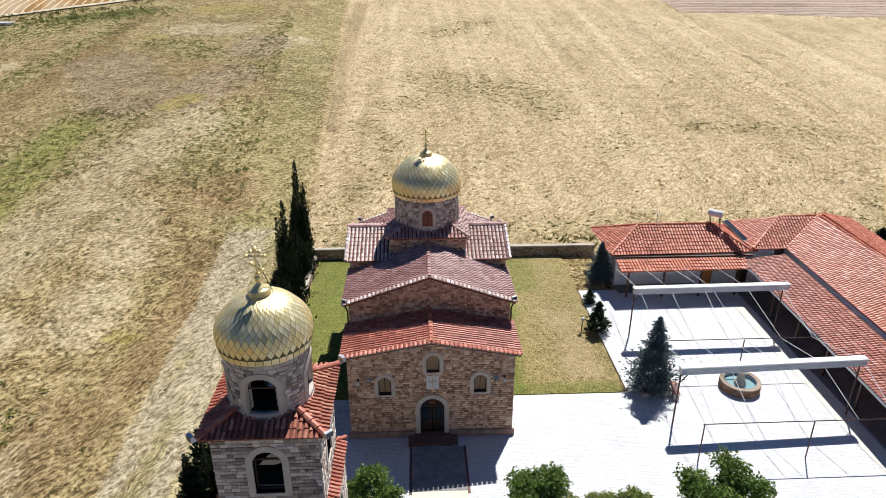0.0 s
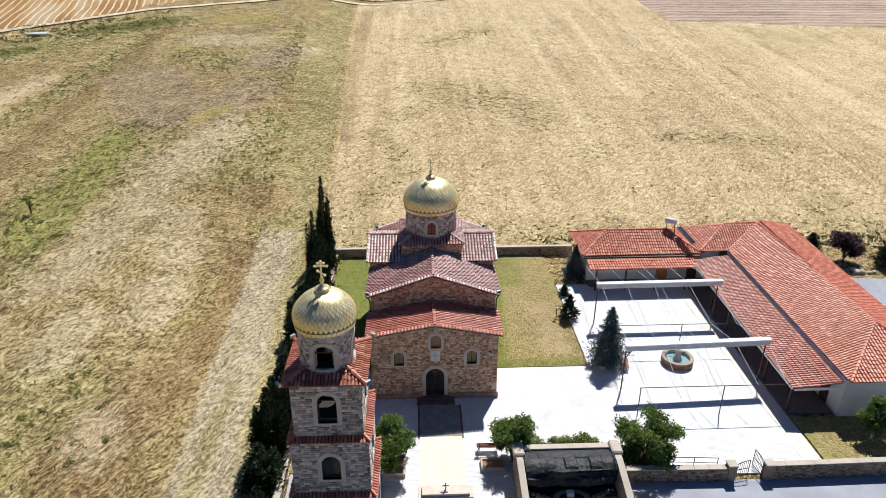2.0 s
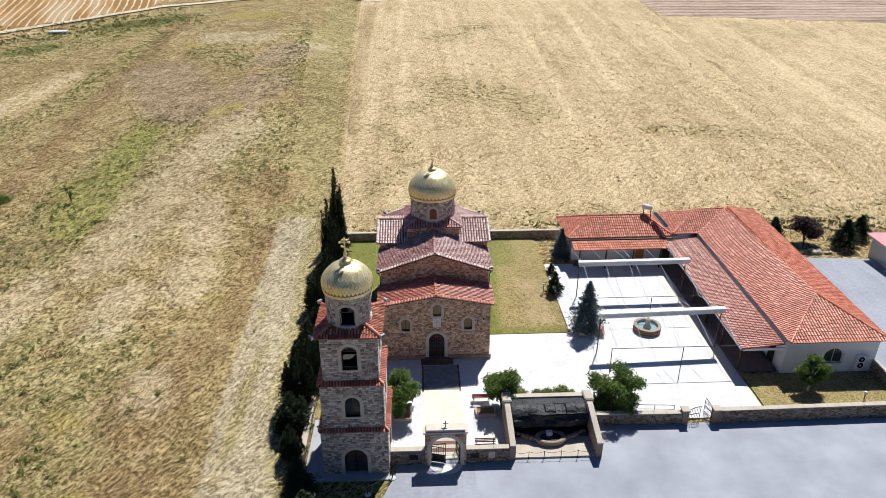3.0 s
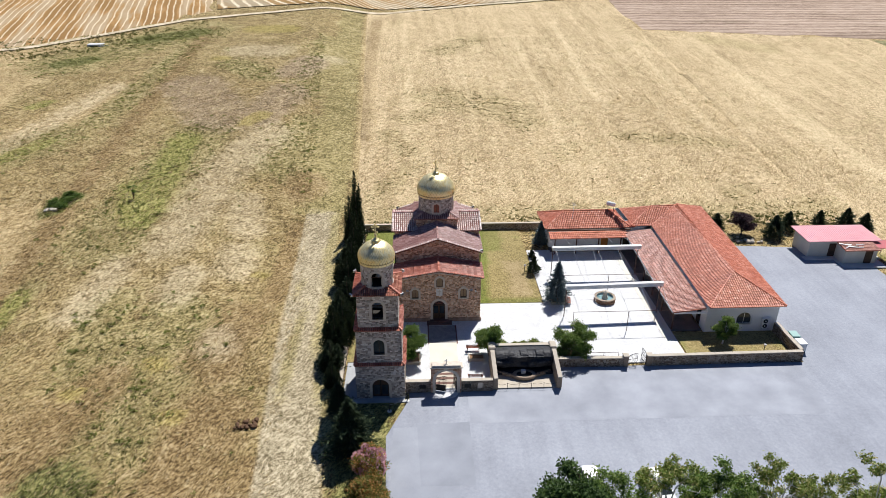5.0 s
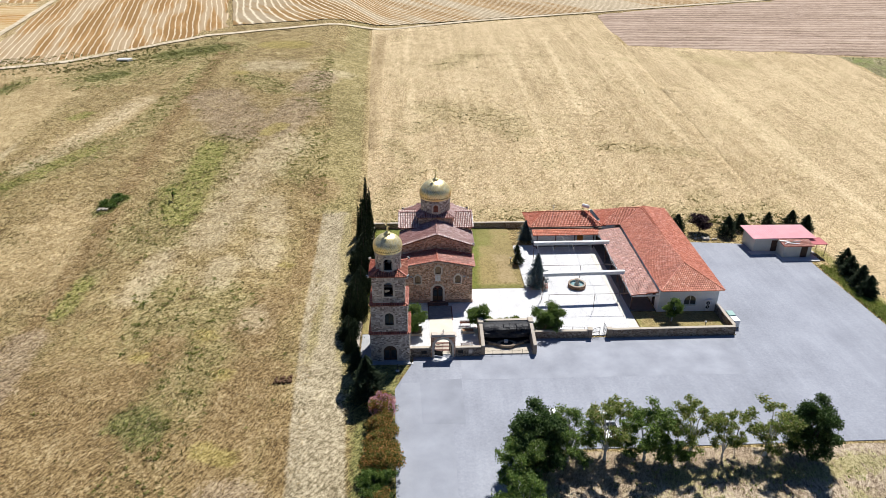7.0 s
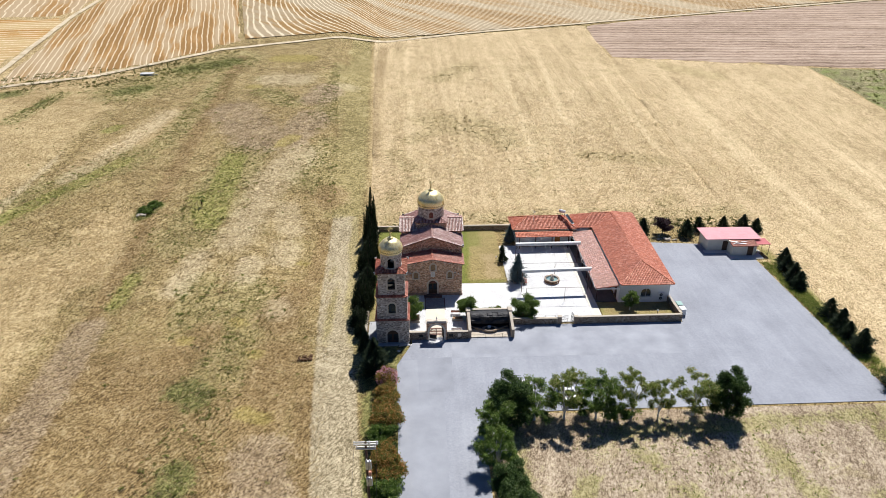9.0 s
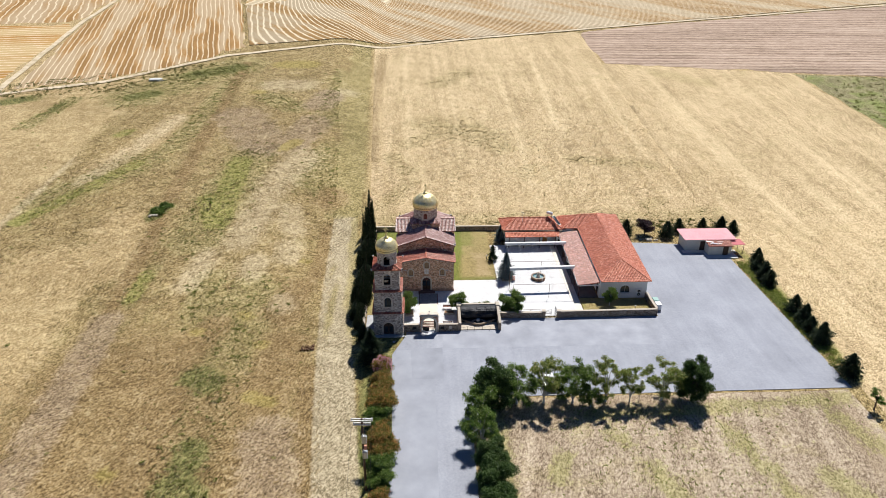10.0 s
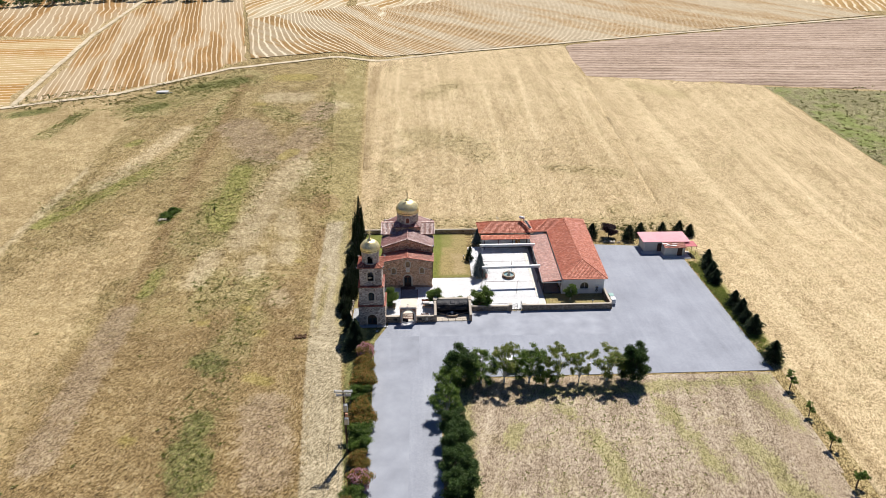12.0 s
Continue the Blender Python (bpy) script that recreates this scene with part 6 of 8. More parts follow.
M_BLUE = plain("blue_paint", (0.28, 0.42, 0.48), (0.38, 0.52, 0.56), 2.0, 0.6)
M_WATER = plain("still_water", (0.2, 0.34, 0.36), (0.27, 0.42, 0.44), 1.0, 0.05, 0, 0.05, 8.0, 0.6)
UNIT_BRICK = mesh_of("brick", [tuple(v.co) for v in UNIT_STONE.vertices], [tuple(p.vertices) for p in UNIT_STONE.polygons], varied("fountain_brick", [(0, (0.22, 0.12, 0.07)), (0.5, (0.34, 0.2, 0.13)), (1, (0.45, 0.3, 0.2))], 0.9, 12.0, 0.3, "object"))
fountain()


# ---- yard walls, gate and grotto ----
def rubble_wall(name, x0, y0, x1, y1, h, thick=0.4, z0=0.0, label="rough brown stone boundary wall with pale coping", seed=5, cope=True):
    """A stone wall along a line: core, stones on both faces, and a coping."""
    d = Vector((x1 - x0, y1 - y0))
    L = d.length
    th = tagged(empty(name, x0, y0, z0, math.degrees(math.atan2(d.y, d.x))), label, "wall", kind="structure")
    core = part("core", boxes((0, L, -thick / 2, thick / 2, 0, h)), M_MORTAR, th)
    face = [(0, 0), (L, 0), (L, h), (0, h)]
    for m, sd in ((Matrix.Translation((0, -thick / 2, 0)), 0), (Matrix.Translation((L, thick / 2, 0)) @ Matrix.Rotation(math.pi, 4, "Z"), 1)):
        stone_face(th, core, face, [], m, M_ROUGHWALL, 0.12, (0.13, 0.34), 0.2, 0.04, 0, seed + sd)
    if cope:
        x, k = 0.0, 0
        while x < L - 0.1:
            w = min(0.95, L - x)
            part("coping", boxes((x + 0.004, x + w - 0.004, -thick / 2 - 0.02, thick / 2 + 0.02, h, h + 0.07), bevel=0.015), M_COPE, th)
            x += w
    return th


rubble_wall("wall_gate_west", -3.55, -12.45, -1.13, -12.45, 1.25, seed=101)
rubble_wall("wall_gate_east", 1.75, -12.45, 4.75, -12.45, 1.25, seed=103)
rubble_wall("wall_front", 11.4, -8.9, 18.5, -9.0, 1.0, seed=105)
rubble_wall("wall_yard", 21.0, -9.0, 36.85, -8.75, 1.15, seed=107)
rubble_wall("wall_return", 36.85, -8.5, 36.75, -3.3, 1.15, seed=109)
rubble_wall("wall_back", -10.2, 24.9, 15.6, 24.9, 1.0, seed=111)
rubble_wall("wall_west", -9.9, -12.0, -10.0, 24.6, 0.5, seed=113)
for x in (18.55, 20.95):
    pl = tagged(empty("gate_pier", x, -9.0, 0), "low stone gate pier with pale cap", "pier", "piers of the small gate")
    part("shaft", boxes((-0.25, 0.25, -0.27, 0.27, 0, 1.25), bevel=0.02), M_ROUGHWALL, pl)
    part("cap", boxes((-0.31, 0.31, -0.33, 0.33, 1.25, 1.35), bevel=0.02), M_COPE, pl)


def bar_gate(x, y, width, height, turn, label):
    g = tagged(empty("metal_gate", x, y, 0.1, turn), label, "gate")
    fr = bmesh.new()
    for a, b in (((0, 0, 0.05), (0, 0, height * 0.85)), ((width, 0, 0.05), (width, 0, height)), ((0, 0, 0.08), (width, 0, 0.08)), ((0, 0, height * 0.85), (width * 0.5, 0, height * 0.98)), ((width * 0.5, 0, height * 0.98), (width, 0, height)), ((0, 0, height * 0.5), (width, 0, height * 0.5))):
        rod(fr, a, b, 0.025, 6)
    part("gate_frame", fr, M_BLACK, g)
    n = max(3, round(width / 0.14))
    for k in range(1, n):
        b = bmesh.new()
        xx = width * k / n
        rod(b, (xx, 0, 0.08), (xx, 0, height * (0.85 + 0.13 * min(1, 2 * k / n))), 0.012, 5)
        part("bar", b, M_BLACK, g)


bar_gate(18.85, -9.0, 1.0, 1.25, 12, "black metal garden gate leaf, half open")
bar_gate(20.7, -8.95, 1.05, 1.3, 98, "black metal garden gate leaf, swung open")


def gateway():
    gw = tagged(empty("gateway"), "arched stone gateway with a small cross", "gateway")
    cx, hw, spring = 0.3, 1.03, 1.55
    hole = (cx, hw, -0.1, spring)
    out = [(-1.13, 0.0), (1.73, 0.0), (1.73, 2.92), (-1.13, 2.92)]
    inner = [(cx + hw, 0.0)] + [(cx + hw * math.cos(math.pi * i / 14), spring + hw * math.sin(math.pi * i / 14)) for i in range(15)] + [(cx - hw, 0.0)]
    body = [(-1.13, 0.0), (-1.13, 2.92), (1.73, 2.92), (1.73, 0.0)] + inner
    wall = part("wall", prism(body, -12.78, -12.12), M_MORTAR, gw)
    for m in (Matrix.Translation((0, -12.78, 0)), Matrix.Translation((2 * 0.3, -12.12, 0)) @ Matrix.Rotation(math.pi, 4, "Z")):
        stone_face(gw, wall, out, [hole], m, M_STONE, 0.17, (0.2, 0.4), 0.26, 0.03, 0, 121)
        arch_trim(gw, m, cx, hw, 0.0, spring, band=0.24, proud=0.05, deep=0.2)
    part("cornice", boxes((-1.25, 1.85, -12.9, -12.0, 2.92, 3.04), (-1.05, 1.65, -12.8, -12.1, 3.04, 3.2), bevel=0.02), M_TRIM, gw)
    bm = boxes((0.26, 0.34, -12.48, -12.42, 3.2, 3.75), (0.1, 0.5, -12.48, -12.42, 3.48, 3.56))
    part("cross", bm, M_MARBLE, gw, "small white marble cross")
    for sx, turn in ((-1, -14), (1, 102)):
        leaf = bmesh.new()
        w = 1.0
        for a, b in (((0, 0, 0.05), (0, 0, 1.5)), ((w, 0, 0.05), (w, 0, 1.85)), ((0, 0, 0.1), (w, 0, 0.1)), ((0, 0, 0.75), (w, 0, 0.75)), ((0, 0, 1.4), (w, 0, 1.4)), ((0, 0, 1.5), (w, 0, 1.85))):
            rod(leaf, a, b, 0.028, 6)
        for k in range(1, 8):
            rod(leaf, (w * k / 8, 0, 0.1), (w * k / 8, 0, 1.5 + 0.35 * k / 8), 0.014, 5)
        x = cx - hw + 0.04 if sx < 0 else cx + hw - 0.04
        m = Matrix.Translation((x, -12.4, 0.05)) @ pose(0, 0, 0, 0, 0, turn)
        lf = part("gate_leaf", moved(leaf, m), M_BLACK, gw, "black wrought iron gate leaf")
        if sx < 0:
            part("gate_plate", moved(boxes((0.04, 0.96, -0.01, 0.01, 0.12, 0.74)), m), M_BLACK, lf)
    # plain plates on the walls either side
    for x in (-1.95, 2.35):
        part("wall_plate", boxes((x - 0.3, x + 0.3, -12.72, -12.69, 0.55, 0.95)), M_BLACK, gw, "dark bronze plate on the wall")
    part("inscribed_slab", boxes((3.3, 3.75, -12.72, -12.69, 0.5, 1.05)), M_TRIM, gw)


gateway()
part_steps = tagged(empty("entrance_steps"), "broad pale stone steps inside the gateway, dark bars for shaded risers", "steps")
# every second tread is coloured dark to imitate a riser in shade
for k in range(6):
    part("step", boxes((-0.72, 1.32, -11.9 + 0.36 * k, -11.54 + 0.36 * k, 0.1, 0.125 + 0.01 * k), bevel=0.005), (M_COPE, M_STEP)[k % 2], part_steps)
apron = bmesh.new()
apron.faces.new([apron.verts.new((0.3 + 1.15 * math.cos(math.pi * (1 + i / 14)), -12.75 + 0.95 * math.sin(math.pi * (1 + i / 14)), 0.0)) for i in range(15)])
lifted = bmesh.ops.extrude_face_region(apron, geom=apron.faces[:])["geom"]
bmesh.ops.translate(apron, vec=(0, 0, 0.09), verts=[g for g in lifted if isinstance(g, bmesh.types.BMVert)])
bmesh.ops.recalc_face_normals(apron, faces=apron.faces)
apron_mesh = bpy.data.meshes.new("gate_apron")
apron.to_mesh(apron_mesh)
apron.free()
apron_mesh.materials.append(M_PAVING)
tagged(new("gate_apron", apron_mesh), "half-round pale concrete apron before the gateway", "pavement", kind="structure")
# church shadow is put into the path's darker tone, down to y -4.4
flat("entrance_walk", [(-1.15, 1.75, -4.4, -1.0)], 0.105, plain("rough_slabs_in_shade", (0.16, 0.16, 0.165), (0.34, 0.33, 0.32), 2.2, 0.85, 0, 0.4, 9.0), "strip of rough stone paving before the church door, darkened for shadow", "pavement")
flat("paving_border", [(-1.29, -1.15, -4.6, -0.95), (1.75, 1.89, -4.6, -0.95)], 0.11, M_STEP, "thin dark brown edging of the church path", "pavement", 0.05)
# the same path beyond that shadow, in its sunlit cream tone
flat("entrance_walk", [(-1.15, 1.75, -12.1, -4.4)], 0.106, plain("warm_paving", (0.62, 0.56, 0.44), (0.74, 0.68, 0.56), 0.8, 0.7), "strip of warm pale paving towards the gateway", "pavement")


def grotto():
    gr = tagged(empty("grotto"), "walled stone niche with dark rock canopy and basin", "grotto")
    # side walls fall from the back towards the front
    for x0, x1 in ((4.8, 5.25), (10.95, 11.4)):
        bm = prism([(-12.5, 0), (-7.9, 0), (-7.9, 2.15), (-9.3, 2.1), (-12.5, 1.35)], x0, x1)
        for v in bm.verts:
            v.co = Vector((v.co.y, v.co.x, v.co.z))
        bmesh.ops.recalc_face_normals(bm, faces=bm.faces)
        side = part("side_wall", bm, M_ROUGHWALL, gr)
        part("corner_block", boxes((x0 - 0.12, x1 + 0.12, -8.9, -7.75, 2.0, 2.42), bevel=0.08), M_COPE, side, "sandy corner stone")
        cap = prism([(-12.6, 1.35), (-9.3, 2.1), (-7.85, 2.15), (-7.85, 2.27), (-9.3, 2.22), (-12.6, 1.47)], x0 + 0.02, x1 - 0.02)
        for v in cap.verts:
            v.co = Vector((v.co.y, v.co.x, v.co.z))
        bmesh.ops.recalc_face_normals(cap, faces=cap.faces)
        part("coping", cap, M_COPE, side)
    # back wall takes the near-black rock tone to imitate the niche's shade
    part("back_wall", boxes((5.25, 10.95, -8.2, -7.85, 0, 2.1)), M_ROCK_SHADE, gr)
    part("back_coping", boxes((5.0, 11.2, -8.25, -7.8, 2.1, 2.22), bevel=0.02), M_COPE, gr)
    # lumpy rock canopy
    bm = bmesh.new()
    bmesh.ops.create_grid(bm, x_segments=66, y_segments=36, size=0.5)
    for v in bm.verts:
        u, w = v.co.x + 0.5, v.co.y + 0.5
        x = 5.3 + 5.6 * u
        bulge = 0.55 * noise.fractal((x * 0.9, w * 3.5, 1.3), 1.0, 2.0, 5) + 0.3 * noise.cell((x * 1.3, w * 4.0, 0.0)) + 0.35 * math.sin(w * 12.5 + 0.8 * math.sin(x))
        if w < 0.45:
            t = w / 0.45
            v.co = Vector((x, -10.1 - 0.35 * bulge, 1.05 + 1.05 * t + 0.12 * bulge))
        else:
            t = (w - 0.45) / 0.55
            v.co = Vector((x, -10.1 + 1.95 * t, 2.05 + 0.2 * math.sin(t * math.pi) + 0.35 * bulge * (1 - t)))
    bmesh.ops.solidify(bm, geom=bm.faces[:], thickness=0.15)
    part("rock_canopy", bm, M_ROCK_SHADE, gr, "rough dark rock canopy")
    part("platform", boxes((5.25, 10.95, -12.4, -8.2, 0.0, 0.2)), M_COPE, gr)
    # bench blackened likewise, shade put into its colour
    part("rear_bench", boxes((5.25, 10.95, -10.4, -8.2, 0.2, 0.5), bevel=0.04), M_ROCK_SHADE, gr)
    basin = lathe([(0.85, 0.2), (0.95, 0.5), (0.9, 0.6), (0.66, 0.6), (0.6, 0.45), (0.0, 0.42)], 28)
    b = part("basin", moved(basin, Matrix.Translation((8.05, -10.75, 0)) @ Matrix.Diagonal((1.25, 0.8, 1, 1))), M_ROUGHWALL, gr, "oval stone basin", True)
    part("basin_water", moved(lathe([(0.62, 0.52), (0.62, 0.53)], 24), Matrix.Translation((8.05, -10.75, 0)) @ Matrix.Diagonal((1.25, 0.8, 1, 1))), M_POOL, b)
    part("spout_stone", boxes((7.75, 8.2, -10.7, -10.3, 0.5, 0.85), bevel=0.05), M_MARBLE, gr)
    for sx in (-1, 1):
        for k in range(6):
            a = 0.35 + k * 0.2
            part("kerb_stone", boxes((8.05 + sx * (1.1 + k * 0.3) - 0.15, 8.05 + sx * (1.1 + k * 0.3) + 0.15, -10.95 + 0.14 * k, -10.65 + 0.14 * k, 0.2, 0.55), bevel=0.05), M_ROUGHWALL, gr)
    for x in (6.2, 7.3, 8.5, 9.7):
        p = bmesh.new()
        rod(p, (x, -12.42, 0.05), (x, -12.42, 0.75), 0.025, 6)
        part("chain_post", p, M_BLACK, gr)
    ch = bmesh.new()
    xs = (5.2, 6.2, 7.3, 8.5, 9.7, 10.95)
    for a, b2 in zip(xs, xs[1:]):
        for k in range(6):
            f0, f1 = k / 6, (k + 1) / 6
            rod(ch, (a + (b2 - a) * f0, -12.42, 0.72 - 0.6 * f0 * (1 - f0)), (a + (b2 - a) * f1, -12.42, 0.72 - 0.6 * f1 * (1 - f1)), 0.012, 5)
    part("chain", ch, M_BLACK, gr)


grotto()


def park_bench(x, y, turn):
    b = tagged(empty("bench", x, y, 0.1, turn), "red-brown slatted garden bench on dark legs", "bench", "garden benches")
    for k in range(4):
        part("seat_slat", boxes((-0.75, 0.75, -0.2 + 0.11 * k, -0.11 + 0.11 * k, 0.42, 0.45), bevel=0.005), M_WOOD_RED, b)
    for k in range(3):
        part("back_slat", boxes((-0.75, 0.75, 0.24 + 0.02 * k, 0.27 + 0.02 * k, 0.55 + 0.13 * k, 0.64 + 0.13 * k), bevel=0.005), M_WOOD_RED, b)
    for sx in (-0.6, 0.6):
        leg = bmesh.new()
        rod(leg, (sx, -0.16, 0), (sx, -0.16, 0.42), 0.025, 6)
        rod(leg, (sx, 0.2, 0), (sx, 0.28, 0.92), 0.025, 6)
        rod(leg, (sx, -0.16, 0.4), (sx, 0.22, 0.4), 0.025, 6)
        part("leg", leg, M_BLACK, b)


park_bench(3.4, -5.9, 180)
park_bench(3.2, -11.5, 0)
park_bench(15.4, 3.4, 80)


def planter(x0, x1, y0, y1, h=0.3):
    p = tagged(empty("planter", 0, 0, 0), "low stone edged planting bed on the paving", "planter", "planting beds")
    for r in ((x0, x1, y0, y0 + 0.12), (x0, x1, y1 - 0.12, y1), (x0, x0 + 0.12, y0 + 0.12, y1 - 0.12), (x1 - 0.12, x1, y0 + 0.12, y1 - 0.12)):
        part("edge", boxes((*r, 0.1, h + 0.1), bevel=0.01), M_COPE, p)
    part("soil", boxes((x0 + 0.12, x1 - 0.12, y0 + 0.12, y1 - 0.12, 0.1, h)), M_SOIL, p)


M_CLOD = plain("dug_earth", (0.06, 0.03, 0.017), (0.17, 0.095, 0.05), 4.0, 0.95, 0, 0.8)
M_SOIL = plain("warm_soil", (0.24, 0.13, 0.07), (0.36, 0.22, 0.13), 2.0, 0.95, 0, 0.5)
planter(-3.5, -2.1, -8.2, -6.3)
planter(2.8, 4.4, -7.9, -6.9)
planter(13.3, 15.2, 3.0, 4.7)
planter(12.7, 14.6, -8.3, -6.4)


def handrail(pts, label):
    h = tagged(empty("handrail"), label, "railing")
    bm = bmesh.new()
    for a, b in zip(pts, pts[1:]):
        rod(bm, (a[0], a[1], a[2] + 0.85), (b[0], b[1], b[2] + 0.85), 0.025, 6)
        rod(bm, (a[0], a[1], a[2] + 0.45), (b[0], b[1], b[2] + 0.45), 0.018, 6)
    part("rail", bm, M_IRON, h)
    for p in pts:
        bm = bmesh.new()
        rod(bm, p, (p[0], p[1], p[2] + 0.87), 0.025, 6)
        part("post", bm, M_IRON, h)


handrail([(15.0, -7.9, 0.1), (16.6, -8.0, 0.1), (18.1, -8.1, 0.1)], "low brown iron handrail beside the wall")


# ---- shed ----
def shed():
    s = tagged(empty("shed"), "cream plastered shed with pink metal roof", "shed")
    part("wall", boxes((49.9, 58.3, 14.4, 18.3, -0.1, 2.45)), M_CREAM, s)
    part("roof", moved(boxes((49.3, 59.3, 13.9, 18.7, 0, 0.07)), Matrix.Translation((0, -16.3 * 0, 0)) @ Matrix.Translation((0, 16.3, 2.58)) @ pose(0, 0, 0, 2.2, 0, 0) @ Matrix.Translation((0, -16.3, 0))), M_PINK, s, "faded pink corrugated metal roof")
    rib = bmesh.new()
    for k in range(34):
        x = 49.45 + k * 0.29
        rod(rib, (x, 13.92, 2.57), (x, 18.68, 2.75), 0.025, 5)
    part("roof_ribs", rib, M_PINK, s)
    part("door", boxes((52.6, 53.8, 14.34, 14.4, 0, 2.0)), M_WOOD, s, "dark metal shed door")
    lean = part("lean_to", boxes((53.5, 57.8, 12.2, 14.4, -0.1, 2.05)), M_CREAM, s, "small cream lean-to")
    part("lean_to_door", boxes((56.2, 57.2, 12.14, 12.2, 0, 1.9)), M_WOOD, lean)
    roof_plane(s, [(53.3, 11.9, 2.1), (58.0, 11.9, 2.1), (58.0, 14.3, 2.4), (53.3, 14.3, 2.4)], M_TILE_DUSTY, M_PAN_NEW, 0.25)
    part("canopy", boxes((58.0, 60.4, 12.4, 15.0, 2.1, 2.16)), M_PINK_RED, s, "red metal canopy")
    for x, y in ((60.2, 12.5), (60.2, 14.8)):
        p = bmesh.new()
        rod(p, (x, y, 0), (x, y, 2.1), 0.04, 6)
        part("canopy_post", p, M_IRON, s)
    part("slab", boxes((49.2, 59.4, 13.4, 14.4, 0.0, 0.14), (53.0, 58.8, 10.9, 13.4, 0.0, 0.14)), M_CONCRETE, s)
    rng = random.Random(7)
    for k in range(9):
        x, y, z = rng.uniform(53.6, 56.8), rng.uniform(12.3, 13.6), 2.42
        z = 2.2 + (y - 11.9) * 0.125 + 0.06
        part("roof_junk", moved(boxes((-rng.uniform(0.3, 0.9), 0.4, -0.06, 0.06, 0, 0.1)), pose(x, y, z, 7, 0, rng.uniform(-40, 40))), rng.choice((M_STEEL, M_WOOD, M_MARBLE)), s)


M_PINK = plain("faded_pink_sheet", (0.56, 0.24, 0.27), (0.66, 0.32, 0.35), 0.6, 0.5, 0.1)
M_PINK_RED = plain("red_sheet", (0.35, 0.06, 0.07), (0.45, 0.1, 0.11), 0.6, 0.5, 0.1)
M_CONCRETE = plain("pale_concrete", (0.5, 0.5, 0.5), (0.64, 0.64, 0.63), 0.6, 0.85, 0, 0.3)
shed()


# ---- bins, pole and small fixtures ----
def waste_bin(x, y, turn, mat, label):
    b = tagged(empty("waste_bin", x, y, 0.06, turn), label, "waste bin", "waste bins by the wall")
    part("body", boxes((-0.55, 0.55, -0.4, 0.4, 0.12, 1.0), bevel=0.06), mat, b)
    part("lid", boxes((-0.6, 0.6, -0.44, 0.46, 1.0, 1.14), bevel=0.05), mat, b)
    for sx in (-0.45, 0.45):
        for sy in (-0.3, 0.3):
            w = bmesh.new()
            rod(w, (sx - 0.04, sy, 0.09), (sx + 0.04, sy, 0.09), 0.09, 12)
            part("wheel", w, M_BLACK, b)


M_BIN = plain("green_plastic", (0.2, 0.36, 0.33), (0.28, 0.44, 0.41), 1.0, 0.5)
waste_bin(37.6, -5.6, 88, M_BIN, "pale green wheeled waste bin beside the wall")
waste_bin(37.6, -7.0, 92, M_WHITE_METAL, "dusty white wheeled waste bin beside the wall")


def power_pole():
    p = tagged(empty("power_pole", -7.15, -44.3, 0), "wooden power pole with crossarms and transformers", "utility pole")
    bm = bmesh.new()
    rod(bm, (0, 0, -0.2), (0, 0, 10.0), 0.16, 12, 0.11)
    part("pole", bm, M_WOOD, p, smooth=True)
    for z, w in ((9.85, 1.15), (9.3, 0.95)):
        for dy in (-0.14, 0.14):
            part("crossarm", boxes((-w, w, dy - 0.05, dy + 0.05, z - 0.06, z + 0.06)), M_STEEL, p)
        for x in (-w + 0.1, 0.35, w - 0.1):
            ins = lathe([(0.05, 0.0), (0.07, 0.05), (0.04, 0.1), (0.07, 0.15), (0.03, 0.22), (0.0, 0.24)], 12)
            part("insulator", moved(ins, Matrix.Translation((x, 0, z + 0.06))), M_MARBLE, p)
    for z in (7.0, 4.9):
        t = part("transformer", boxes((-0.1, 0.45, -0.45, -0.1, z, z + 0.95), bevel=0.04), M_STEEL, p, "grey transformer box")
        part("bushing", boxes((0.0, 0.08, -0.35, -0.27, z + 0.95, z + 1.2), (0.26, 0.34, -0.35, -0.27, z + 0.95, z + 1.2)), M_MARBLE, t)
    part("fuse_box", boxes((0.1, 0.4, -0.35, -0.1, 6.1, 6.6), bevel=0.02), M_TILE_ONE, p)


power_pole()


def low_lamp(x, y, h=0.9):
    l = tagged(empty("lamp_post", x, y, 0.05), "short black lamp post with pale globe", "lamp post", "small lamp posts")
    bm = bmesh.new()
    rod(bm, (0, 0, 0), (0, 0, h), 0.04, 8)
    part("post", bm, M_BLACK, l)
    part("globe", moved(lathe([(0.0, 0.0), (0.1, 0.03), (0.15, 0.13), (0.13, 0.24), (0.0, 0.3)], 16), Matrix.Translation((0, 0, h))), M_MARBLE, l, smooth=True)


for x, y, h in ((9.9, -6.9, 0.9), (33.9, -6.9, 0.5), (11.3, 11.2, 0.9), (28.2, -28.7, 2.2), (15.4, -28.2, 2.2)):
    low_lamp(x, y, h)


